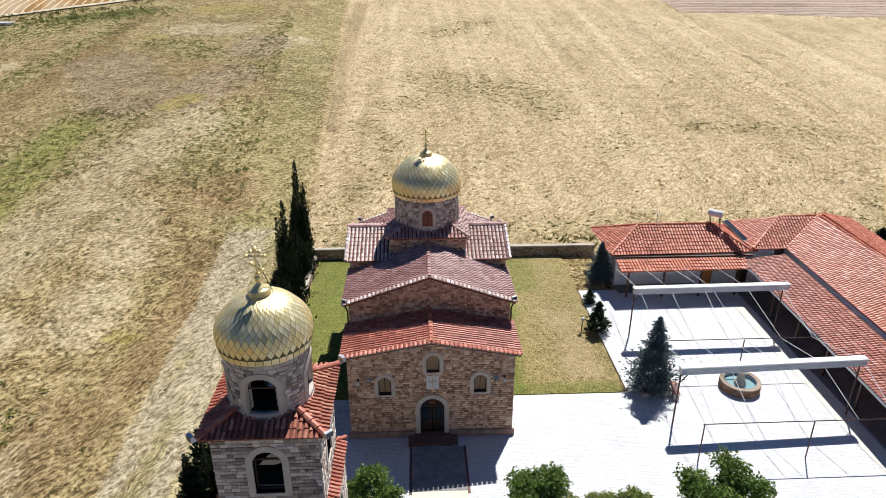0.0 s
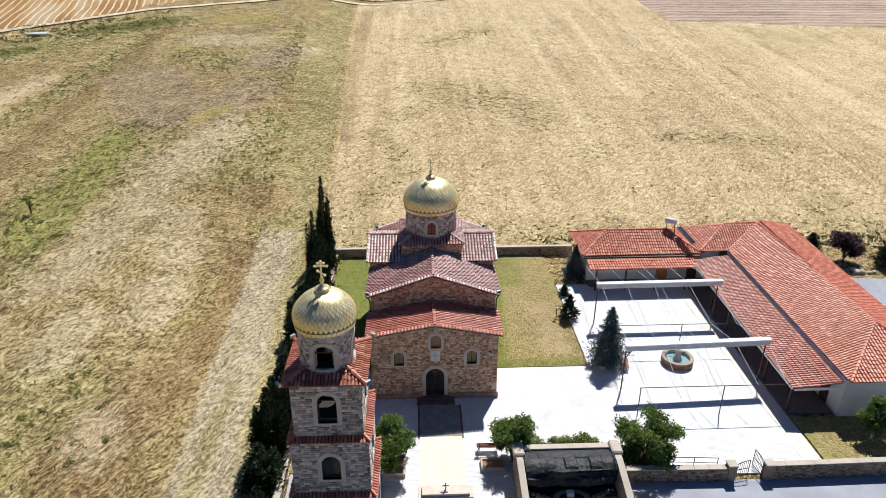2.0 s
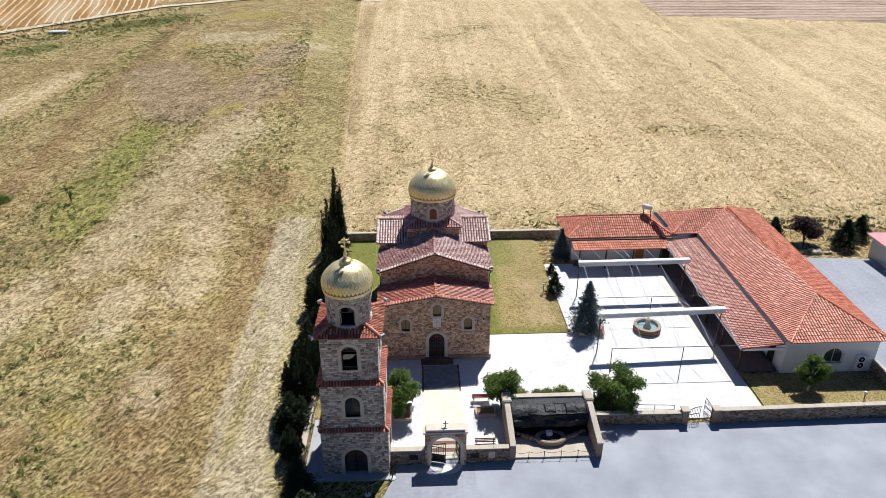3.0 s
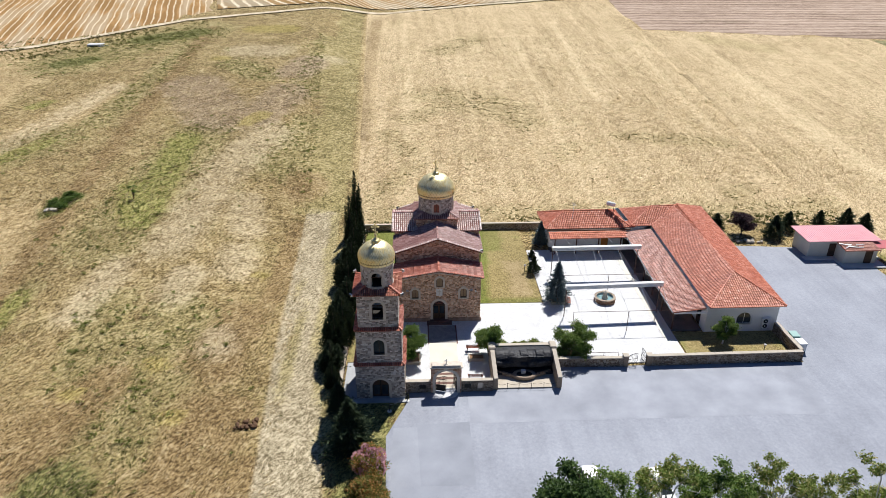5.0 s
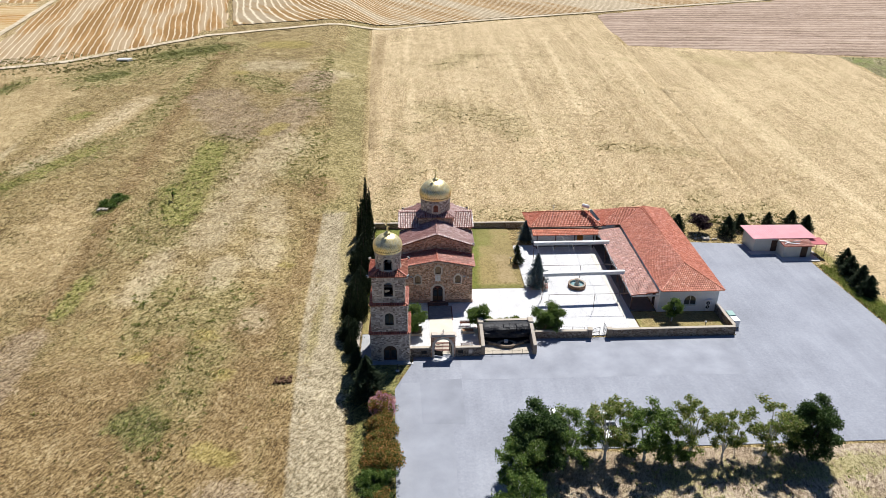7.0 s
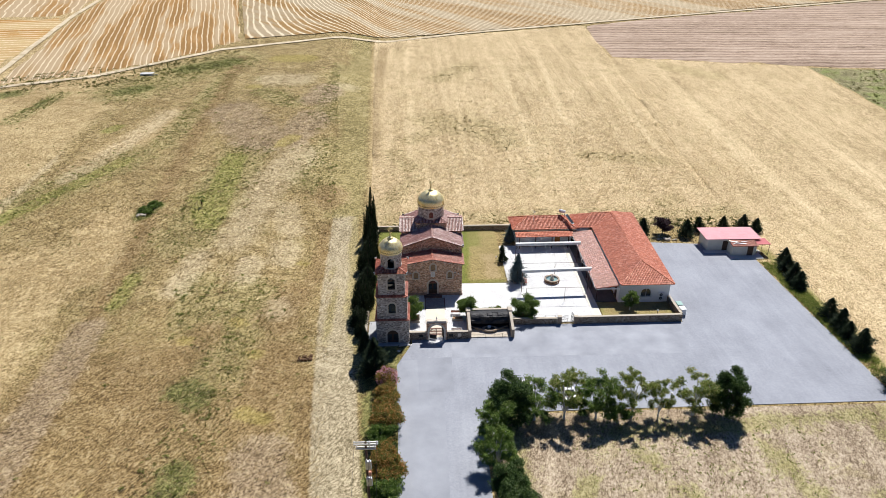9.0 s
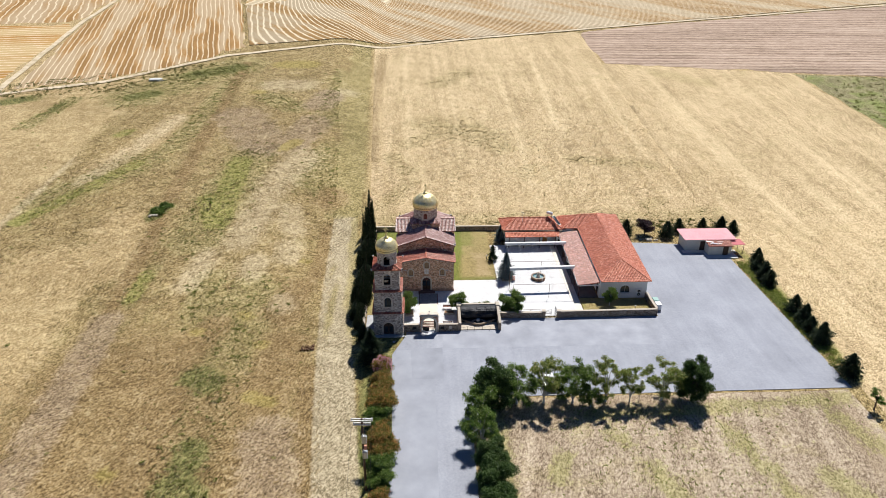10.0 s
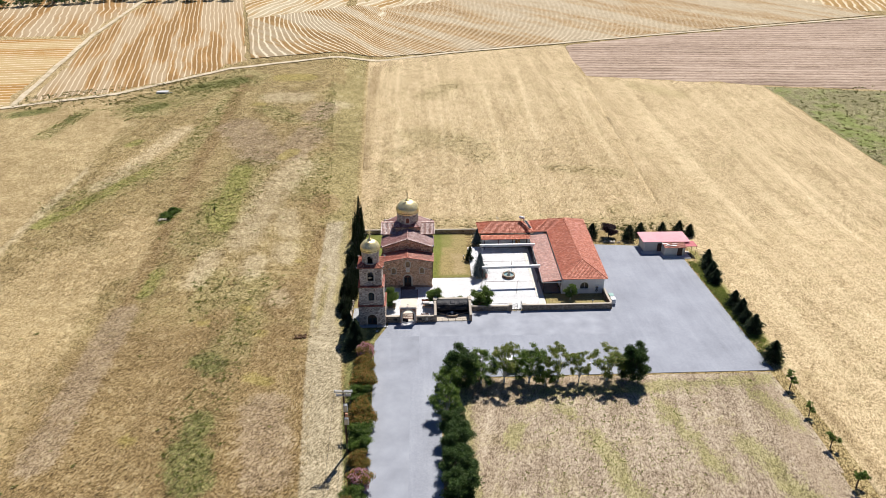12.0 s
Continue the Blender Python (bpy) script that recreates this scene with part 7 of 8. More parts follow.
def chain_barrier():
    cb = tagged(empty("chain_barrier", -3.4, -13.9, 0.06), "two short black posts with a sagging chain", "barrier")
    for dx, dy in ((0.0, 0.0), (-1.6, -1.4)):
        bm = bmesh.new()
        rod(bm, (dx, dy, 0), (dx, dy, 0.85), 0.045, 8)
        bmesh.ops.create_icosphere(bm, subdivisions=1, radius=0.075, matrix=Matrix.Translation((dx, dy, 0.88)))
        part("post", bm, M_BLACK, cb)
        part("foot", moved(lathe([(0.22, 0.0), (0.22, 0.05), (0.08, 0.1)], 14), Matrix.Translation((dx, dy, 0))), M_CONCRETE, cb)
    ch = bmesh.new()
    for k in range(6):
        f0, f1 = k / 6, (k + 1) / 6
        rod(ch, (-1.6 * f0, -1.4 * f0, 0.75 - 1.0 * f0 * (1 - f0)), (-1.6 * f1, -1.4 * f1, 0.75 - 1.0 * f1 * (1 - f1)), 0.018, 5)
    part("chain", ch, M_STEEL, cb)


chain_barrier()
M_CAR = plain("white_car_paint", (0.7, 0.71, 0.72), (0.76, 0.77, 0.78), 1.0, 0.25, 0, 0.02, 20.0, 0.6)
M_TYRE = plain("tyre_rubber", (0.012, 0.012, 0.012), (0.03, 0.03, 0.03), 5.0, 0.85)


def parked_car(x, y, turn):
    """A small white hatchback, nose along its own +x."""
    car = tagged(empty("car", x, y, 0.06, turn), "small white hatchback car parked in the shade of the trees", "car", "parked cars")

    def shell(outline, w, mat, name, inset=0.0, label=""):
        bm = prism(outline, -w, w)
        for v in bm.verts:
            if v.co.z > 0.95 and inset:
                v.co.y *= 1 - inset * (v.co.z - 0.95) / 0.5
        bmesh.ops.bevel(bm, geom=bm.edges[:], offset=0.035, segments=2, affect="EDGES")
        return part(name, bm, mat, car, label)
    body = shell([(-1.95, 0.28), (1.95, 0.28), (2.02, 0.5), (1.9, 0.74), (0.95, 0.93), (-1.75, 0.97), (-1.98, 0.8)], 0.84, M_CAR, "body")
    shell([(-1.72, 0.95), (0.98, 0.92), (0.35, 1.4), (-1.35, 1.43)], 0.77, M_GLASS, "windows", 0.35, "dark tinted window glass")
    shell([(-1.5, 1.4), (0.42, 1.37), (0.25, 1.47), (-1.3, 1.5)], 0.62, M_CAR, "roof")
    for sy in (-1, 1):
        part("headlight", boxes((1.82, 2.0, sy * 0.62 - 0.16, sy * 0.62 + 0.16, 0.58, 0.72), bevel=0.03), M_GLASS, body)
        part("mirror", boxes((0.62, 0.78, sy * 0.92 - 0.09, sy * 0.92 + 0.09, 0.92, 1.06), bevel=0.03), M_CAR, body)
        for wx in (-1.28, 1.28):
            wheel = bmesh.new()
            rod(wheel, (wx, sy * 0.66, 0.31), (wx, sy * 0.86, 0.31), 0.31, 20)
            wh = part("wheel", wheel, M_TYRE, car)
            rim = bmesh.new()
            rod(rim, (wx, sy * 0.8, 0.31), (wx, sy * 0.87, 0.31), 0.19, 16)
            part("rim", rim, M_STEEL, wh)
    return car


parked_car(16.3, -26.0, -84)
parked_car(11.2, -25.6, -88)


def overhead_wires():
    w = tagged(empty("power_line"), "thin sagging overhead power wires", "wires")
    for x, z in ((-8.2, 9.95), (-6.8, 9.95), (-6.1, 9.95)):
        bm = bmesh.new()
        pts = [(x + 0.35 * k, -44.3 - 8.0 * k, z - 0.9 * (k / 8) * (1 - k / 8) * 4 * 0.5) for k in range(9)]
        for a, b in zip(pts, pts[1:]):
            rod(bm, a, b, 0.014, 4)
        part("wire", bm, M_BLACK, w)


overhead_wires()

# ---- plants ----
def leaf_mat(name, stops, rough=0.6, light=0.25):
    """Leaves: a tone each, some light coming through."""
    k = Mat(name, rough, 0.0, 0.25)
    c = k.ramp(k.island(), *stops)
    c = k.mix(0.3, c, k.ramp(k.noise(k.world(), 1.3, 3), (0.35, (0.3, 0.3, 0.3)), (0.65, (0.7, 0.7, 0.65))), "OVERLAY")
    k.color(c)
    tr = k.t.nodes.new("ShaderNodeBsdfTranslucent")
    k.link(c, tr.inputs["Color"])
    mx = k.t.nodes.new("ShaderNodeMixShader")
    mx.inputs[0].default_value = light
    k.link(k.b.outputs[0], mx.inputs[1])
    k.link(tr.outputs[0], mx.inputs[2])
    k.link(mx.outputs[0], k.t.nodes["Material Output"].inputs["Surface"])
    return k.m


L_CYPRESS = leaf_mat("cypress_leaf", [(0.0, (0.012, 0.02, 0.01)), (0.6, (0.026, 0.042, 0.018)), (1.0, (0.05, 0.07, 0.03))], 0.7, 0.1)
L_CONIFER = leaf_mat("conifer_leaf", [(0.0, (0.018, 0.03, 0.014)), (0.6, (0.035, 0.055, 0.025)), (1.0, (0.06, 0.085, 0.035))], 0.7, 0.12)
L_SPRUCE = leaf_mat("blue_spruce_needle", [(0.0, (0.067, 0.098, 0.101)), (0.5, (0.128, 0.172, 0.178)), (1.0, (0.239, 0.299, 0.310))], 0.6, 0.12)
L_BROAD = leaf_mat("broad_leaf", [(0.0, (0.055, 0.1, 0.02)), (0.5, (0.125, 0.205, 0.04)), (0.85, (0.2, 0.29, 0.064)), (1.0, (0.3, 0.36, 0.1))], 0.45, 0.42)
L_LIGHT = leaf_mat("pale_leaf", [(0.0, (0.09, 0.14, 0.028)), (0.5, (0.2, 0.265, 0.056)), (0.8, (0.32, 0.36, 0.1)), (1.0, (0.55, 0.46, 0.21))], 0.45, 0.45)
L_DENSE = leaf_mat("dense_leaf", [(0.0, (0.026, 0.052, 0.013)), (0.6, (0.055, 0.105, 0.024)), (1.0, (0.11, 0.17, 0.044))], 0.5, 0.3)
L_HEDGE = leaf_mat("hedge_leaf", [(0.0, (0.07, 0.11, 0.022)), (0.4, (0.17, 0.2, 0.045)), (0.62, (0.36, 0.24, 0.065)), (1.0, (0.6, 0.27, 0.1))], 0.5, 0.5)
L_PLUM = leaf_mat("plum_leaf", [(0.0, (0.02, 0.012, 0.016)), (0.6, (0.05, 0.022, 0.03)), (1.0, (0.09, 0.04, 0.05))], 0.5, 0.2)
L_PINK = leaf_mat("pink_blossom", [(0.0, (0.48, 0.22, 0.26)), (0.5, (0.64, 0.36, 0.4)), (1.0, (0.78, 0.54, 0.56))], 0.6, 0.3)
L_GRASS = leaf_mat("green_grass", [(0.0, (0.14, 0.19, 0.04)), (0.5, (0.26, 0.31, 0.075)), (1.0, (0.42, 0.42, 0.15))], 0.8, 0.5)
L_STRAW = leaf_mat("straw", [(0.0, (0.34, 0.24, 0.11)), (0.5, (0.56, 0.43, 0.23)), (1.0, (0.8, 0.66, 0.42))], 0.9, 0.5)
L_WEED = leaf_mat("green_weed", [(0.0, (0.08, 0.095, 0.026)), (0.5, (0.17, 0.175, 0.055)), (1.0, (0.3, 0.27, 0.115))], 0.8, 0.35)
L_BUSH = leaf_mat("bush_weed", [(0.0, (0.14, 0.17, 0.045)), (0.5, (0.27, 0.29, 0.085)), (1.0, (0.44, 0.42, 0.17))], 0.8, 0.5)
M_BARK = plain("bark", (0.07, 0.05, 0.035), (0.17, 0.13, 0.1), 3.0, 0.95, 0, 0.8, 14.0)
M_LIME = plain("whitewashed_bark", (0.5, 0.49, 0.46), (0.66, 0.65, 0.62), 2.0, 0.95, 0, 0.5)


def leaf_soup(centres, aims, sizes, rng, wide=0.55, lie=0.0):
    """Small bent leaves, four corners each, at the centres, pointing along the aims."""
    n = len(centres)
    c = np.array(centres, float)
    a = np.array(aims, float)
    a /= np.linalg.norm(a, axis=1, keepdims=True) + 1e-9
    r = rng.normal(size=(n, 3)) + np.array((0, 0, lie))     # lie: how far the blades face the sky
    s = np.cross(a, r)
    s /= np.linalg.norm(s, axis=1, keepdims=True) + 1e-9
    nn = np.cross(s, a)
    L = np.array(sizes, float)[:, None]
    v = np.empty((n, 4, 3))
    v[:, 0] = c - a * L * 0.5
    v[:, 1] = c + s * L * wide * 0.5 + nn * L * 0.1
    v[:, 2] = c + a * L * 0.5 - nn * L * 0.08
    v[:, 3] = c - s * L * wide * 0.5 + nn * L * 0.1
    return v.reshape(-1, 3).tolist(), [(4 * i, 4 * i + 1, 4 * i + 2, 4 * i + 3) for i in range(n)]


def limb(bm, pts, r0, r1, seg=7):
    for i, (a, b) in enumerate(zip(pts, pts[1:])):
        f0, f1 = i / (len(pts) - 1), (i + 1) / (len(pts) - 1)
        rod(bm, a, b, r0 + (r1 - r0) * f0, seg, r0 + (r1 - r0) * f1)


def broad_tree(name, label, category, height, radius, leaf, count, size, seed, trunk_h=1.2, clumps=16, flat_top=0.8, bark=None, gaps=0.5, group="", full=1.0):
    """Trunk, limbs and a crown of leaf clumps with gaps between."""
    rng = np.random.default_rng(seed)
    tr = tagged(empty(name), label, category, group)
    bm = bmesh.new()
    mid = (height + trunk_h) / 2
    limb(bm, [(0, 0, -0.1), (0.04, 0.02, trunk_h * 0.6), (0.0, 0.06, trunk_h), (0.05, 0, mid)], 0.05 + height * 0.018, 0.04)
    centres, aims, sizes = [], [], []
    hs = (height - trunk_h) / 2
    boughs = max(4, clumps // 3)
    for i in range(boughs):
        # a bough, with sprays of leaves spaced out round its end
        ang = 2 * math.pi * (i + rng.uniform(-0.3, 0.3)) / boughs * 1.618
        lift = -0.75 + 1.6 * ((i * 0.618 + rng.uniform(0, 0.25)) % 1.0)
        reach = radius * math.sqrt(max(0.12, 1 - (lift * 0.85) ** 2)) * rng.uniform(0.5, 0.72)
        q0 = np.array((reach * math.cos(ang), reach * math.sin(ang), mid + lift * hs * 0.8 * flat_top))
        limb(bm, [(0, 0, trunk_h * rng.uniform(0.75, 1.1)), tuple(q0 * np.array((0.45, 0.45, 0.85))), tuple(q0)], 0.06, 0.025, 5)
        for j in range(6):
            d = rng.normal(size=3)
            d /= np.linalg.norm(d)
            p = q0 + d * radius * np.array((0.42, 0.42, 0.34)) * rng.uniform(0.5, 1.1)
            limb(bm, [tuple(q0), tuple(p)], 0.025, 0.01, 4)
            cr = radius * rng.uniform(0.17, 0.32) * full
            m = int(count * 1.7 / (boughs * 6) * (cr / radius / 0.24) ** 2)
            q = rng.normal(size=(m, 3))
            q /= np.linalg.norm(q, axis=1, keepdims=True)
            q *= rng.uniform(gaps * 0.6, 1.1, size=(m, 1))
            q[:, 2] *= 0.62
            centres.append(p + q * cr * (1 + 0.3 * np.sin(q[:, :1] * 5 + i) * np.cos(q[:, 1:2] * 4 - j)))
            aims.append(q + rng.normal(size=(m, 3)) * 0.6 + np.array((0, 0, -0.1)))
            sizes.append(rng.uniform(0.55, 1.3, m) * size * 0.8)
    part("trunk", bm, bark or M_BARK, tr)
    soup = leaf_soup(np.concatenate(centres), np.concatenate(aims), np.concatenate(sizes), rng, 0.6, 1.6)
    soup_part("crown", soup, leaf, tr)
    return tr


def conifer(name, label, category, height, radius, leaf, count, size, seed, shape="cone", tiers=0, trunk_h=0.25, group=""):
    """A trunk with a column or cone of sprays, in tiers where the tree has them."""
    rng = np.random.default_rng(seed)
    tr = tagged(empty(name), label, category, group)
    bm = bmesh.new()
    limb(bm, [(0, 0, -0.1), (0, 0, height * 0.5), (0, 0, height * 0.96)], 0.04 + height * 0.014, 0.015)
    part("trunk", bm, M_BARK, tr)
    # leaders: (x, y, height, girth), the middle one tallest
    if shape == "column":
        prof = lambda f: np.minimum(1.0, f * 5 + 0.45) * np.clip(1.1 - f ** 1.5, 0.02, 1)
        leaders = [(0.0, 0.0, 1.0, 0.62)] + [(0.5 * radius * math.cos(k * 2.4 + seed), 0.5 * radius * math.sin(k * 2.4 + seed), rng.uniform(0.45, 0.9), rng.uniform(0.3, 0.5)) for k in range(7)]
    else:
        prof = lambda f: np.minimum(1.0, f * 8 + 0.5) * np.clip(1.03 - f, 0.02, 1) ** 0.85
        leaders = [(0.0, 0.0, 1.0, 1.0)]
    total = sum(l[2] * l[3] for l in leaders)
    cs, angs = [], []
    for li, (lx, ly, lh, girth) in enumerate(leaders):
        want = int(count * lh * girth / total)
        f = rng.uniform(0, 1, want * 5)
        f = f[rng.uniform(0, 1, len(f)) < prof(f) ** 0.8][:want]
        m = len(f)
        a = rng.uniform(0, 2 * math.pi, m)
        lobes = 1 + 0.18 * np.sin(a * 3 + f * 9 + seed + li) + 0.14 * np.sin(a * 5 - f * 17 + seed) + 0.12 * np.sin(f * 31 + a * 2)
        if tiers:
            ph = (f * tiers + 0.2 * np.sin(a * 3 + seed) + 0.12 * np.sin(a * 7)) % 1.0
            lobes *= (1.18 - 0.62 * ph) * (1 + 0.22 * np.sin(a * 4 + np.floor(f * tiers) * 2.1))
        deep = rng.uniform(0.0, 1.0, m) ** 0.45
        lobes *= 1 + (0.14 if tiers else 0.28) * np.abs(rng.normal(size=m)) * (deep > 0.8)
        r = radius * girth * prof(f) * lobes * (0.35 + 0.68 * deep)
        cs.append(np.stack((lx * (1 + 0.2 * f) + r * np.cos(a), ly * (1 + 0.2 * f) + r * np.sin(a), trunk_h + f * (height * lh - trunk_h)), 1))
        angs.append(a)
    c, a = np.concatenate(cs), np.concatenate(angs)
    m = len(a)
    up = 1.6 if shape != "cone" else (0.15 if tiers else 0.7)
    aim = np.stack((np.cos(a), np.sin(a), np.full(m, up)), 1) + rng.normal(size=(m, 3)) * 0.35
    soup = leaf_soup(c, aim, rng.uniform(0.6, 1.3, m) * size, rng, 0.45)
    soup_part("crown", soup, leaf, tr)
    return tr


def put(tree, x, y, turn=0.0, s=1.0, sz=None, z=None):
    """Stand a first tree in its place."""
    tree.matrix_basis = pose(x, y, ground_z(x, y) if z is None else z, 0, 0, turn) @ Matrix.Diagonal((s, s, sz or s, 1))


def again(tree, x, y, turn=0.0, s=1.0, sz=None, label="", z=None):
    keep = tree.matrix_basis.copy()
    tree.matrix_basis = Matrix.Identity(4)
    ob = copy_thing(tree, pose(x, y, ground_z(x, y) if z is None else z, 0, 0, turn) @ Matrix.Diagonal((s, s, sz or s, 1)))
    tree.matrix_basis = keep
    if label:
        tagged(ob, label)
    return ob


def cypresses():
    g = "cypresses along the yard edge"
    a = conifer("cypress", "tall slim dark green cypress tree", "tree", 9.6, 1.0, L_CYPRESS, 7000, 0.26, 1, "column", group=g)
    put(a, -11.0, 24.0)
    b = conifer("cypress", "dark green columnar cypress beside the churchyard", "tree", 6.0, 1.4, L_CYPRESS, 7000, 0.26, 2, "column", group=g)
    put(b, -10.6, 15.5, 0, 1.05, 0.9)
    again(a, -11.4, 19.4, 80, 0.95, 0.8, "tall slim dark green cypress tree")
    for k, (x, y, s) in enumerate(((-10.9, 21.2, 1.05), (-10.9, 12.2, 1.1), (-10.6, 9.0, 1.0), (-10.7, 6.0, 1.0), (-10.5, 2.9, 1.05), (-10.5, 0.0, 0.95), (-10.6, -3.0, 0.95), (-10.8, -5.8, 0.9), (-10.9, -8.6, 0.85), (-10.9, -11.2, 0.65))):
        again(b, x + 0.35 * math.sin(k * 2.3), y + 0.4 * math.cos(k * 1.7), 47 * k, s * (1.08 + 0.12 * ((k * 7) % 3)), s * (0.66 + 0.11 * ((k * 5) % 4)))


def yard_trees():
    s = conifer("blue_spruce", "blue-grey spruce tree on a planting bed", "tree", 5.4, 1.35, L_SPRUCE, 9000, 0.2, 5, "cone", 9, group="spruces in the yard")
    put(s, 14.0, 3.8, 0)
    again(s, 14.7, 19.4, 70, 0.78, 0.68, "blue-grey spruce tree by the annex wall")
    d = conifer("small_conifer", "small dark green conifer on the lawn", "tree", 2.6, 0.85, L_CONIFER, 2200, 0.22, 6, "cone", 6, group="small conifers on the lawn")
    put(d, 12.4, 11.1)
    again(d, 12.9, 15.5, 50, 0.6, 0.5)
    b = broad_tree("broadleaf_tree", "rounded green broadleaf tree in a planting bed", "tree", 3.5, 1.4, L_BROAD, 5200, 0.2, 8, 0.25, 30, 1.1, group="trees in the yard", full=1.35)
    put(b, 4.9, -7.0)
    again(b, -2.8, -7.2, 120, 1.02, 1.0)
    c = broad_tree("fruit_tree", "leafy green fruit tree by the front wall", "tree", 3.9, 1.75, L_BROAD, 5200, 0.22, 9, 0.3, 30, 1.1, group="trees in the yard", full=1.25)
    put(c, 13.6, -7.4)
    e = broad_tree("young_tree", "young green tree with whitewashed stems", "tree", 3.2, 1.05, L_BROAD, 3600, 0.17, 10, 0.9, 24, 1.15, M_LIME, full=1.4)
    put(e, 30.0, -5.6)
    sh = broad_tree("shrub", "low pale green shrub behind the grotto", "shrub", 1.5, 0.9, L_LIGHT, 1500, 0.16, 11, 0.1, 18, 1.0, group="shrubs behind the grotto", full=1.5)
    put(sh, 6.3, -6.6)
    for k, x in enumerate((7.4, 8.4, 9.5, 10.5)):
        again(sh, x, -6.7 + 0.2 * (k % 2), 70 * k, 0.85 + 0.1 * (k % 3))


def road_trees():
    p = conifer("pine", "dark green pine tree beside the drive", "tree", 5.8, 2.0, L_CONIFER, 8000, 0.28, 15, "cone", 7, group="conifers beside the drive")
    put(p, -8.0, -20.5)
    again(p, -9.6, -15.0, 60, 0.6, 0.55)
    g = "trees along the car park"
    a = broad_tree("shade_tree", "airy green shade tree along the car park", "tree", 6.9, 2.3, L_LIGHT, 6500, 0.24, 21, 0.9, 27, 1.0, M_LIME, 0.4, g, 0.82)
    put(a, 15.0, -30.0, 0, 1.05, 1.05)
    b = broad_tree("shade_tree", "leafy mid-green shade tree along the car park", "tree", 6.6, 2.4, L_BROAD, 8000, 0.24, 22, 0.6, 30, 1.05, M_LIME, 0.35, g, 0.95)
    put(b, 18.8, -30.1, 0, 1.1, 1.0)
    d = broad_tree("dense_tree", "dense dark green tree along the car park", "tree", 5.8, 2.1, L_DENSE, 8000, 0.25, 23, 0.2, 36, 1.15, M_BARK, 0.35, g, 1.3)
    put(d, 34.6, -30.2, 0, 1.0, 1.12)
    again(d, 8.3, -30.6, 40, 1.15)
    again(b, 11.5, -30.1, 100, 1.1, 0.9)
    again(a, 23.2, -30.0, 80, 0.95, 1.0)
    again(a, 26.4, -30.0, 190, 0.72, 0.82)
    again(a, 30.6, -29.9, 250, 1.1, 0.94)
    again(b, 21.0, -31.0, 220, 0.6, 0.6)
    gd = "trees along the drive"
    for k, (x, y, s) in enumerate(((6.4, -33.2, 0.95), (6.2, -38.0, 0.9), (6.9, -42.2, 0.85), (7.0, -46.0, 0.95), (7.2, -49.8, 0.95), (7.2, -54.0, 1.0), (7.6, -60.0, 1.0))):
        tagged(again(b if k in (0, 1) else d, x, y, 63 * k, s, s * 0.95), "dense green tree along the drive", group=gd)
    h = broad_tree("hedge_shrub", "reddish green oleander shrub along the drive", "shrub", 2.5, 1.4, L_HEDGE, 3200, 0.2, 31, 0.1, 24, 1.0, None, 0.5, "shrubs along the drive", 1.45)
    put(h, -6.2, -26.3)
    hg = broad_tree("hedge_shrub", "dark green oleander shrub along the drive", "shrub", 2.6, 1.35, L_BROAD, 3200, 0.2, 33, 0.1, 24, 1.0, None, 0.5, "shrubs along the drive", 1.4)
    put(hg, -5.6, -53.2)
    for k, (y, s) in enumerate(((-28.8, 0.95), (-31.3, 1.0), (-33.8, 0.95), (-36.4, 1.0), (-39.0, 1.05), (-41.6, 0.95), (-44.2, 1.0), (-47.2, 0.9), (-56.0, 1.0), (-60.0, 1.0))):
        again(hg if k in (2, 5, 6, 9) else h, -6.2 + 0.025 * (abs(y) - 26) + 0.25 * math.sin(k * 2.1), y, 51 * k, s * (1.12 + 0.14 * math.sin(k * 1.7)))
    o = broad_tree("oleander", "oleander shrub covered in pink blossom", "shrub", 2.9, 1.5, L_HEDGE, 2600, 0.2, 32, 0.1, 24, 1.0, None, 0.5, "flowering oleanders", 1.4)
    rng = np.random.default_rng(5)
    m = 1500
    q = rng.normal(size=(m, 3))
    q /= np.linalg.norm(q, axis=1, keepdims=True)
    c = q * np.array((1.45, 1.45, 1.35)) * (0.88 + 0.2 * np.sin(q[:, :1] * 6) * np.cos(q[:, 1:2] * 5)) + np.array((0, 0, 1.5))
    soup_part("blossom", leaf_soup(c, q + rng.normal(size=(m, 3)) * 0.5, rng.uniform(0.12, 0.26, m), rng, 0.9), L_PINK, o)
    put(o, -6.3, -23.2)
    again(o, -5.1, -50.8, 90, 1.05)


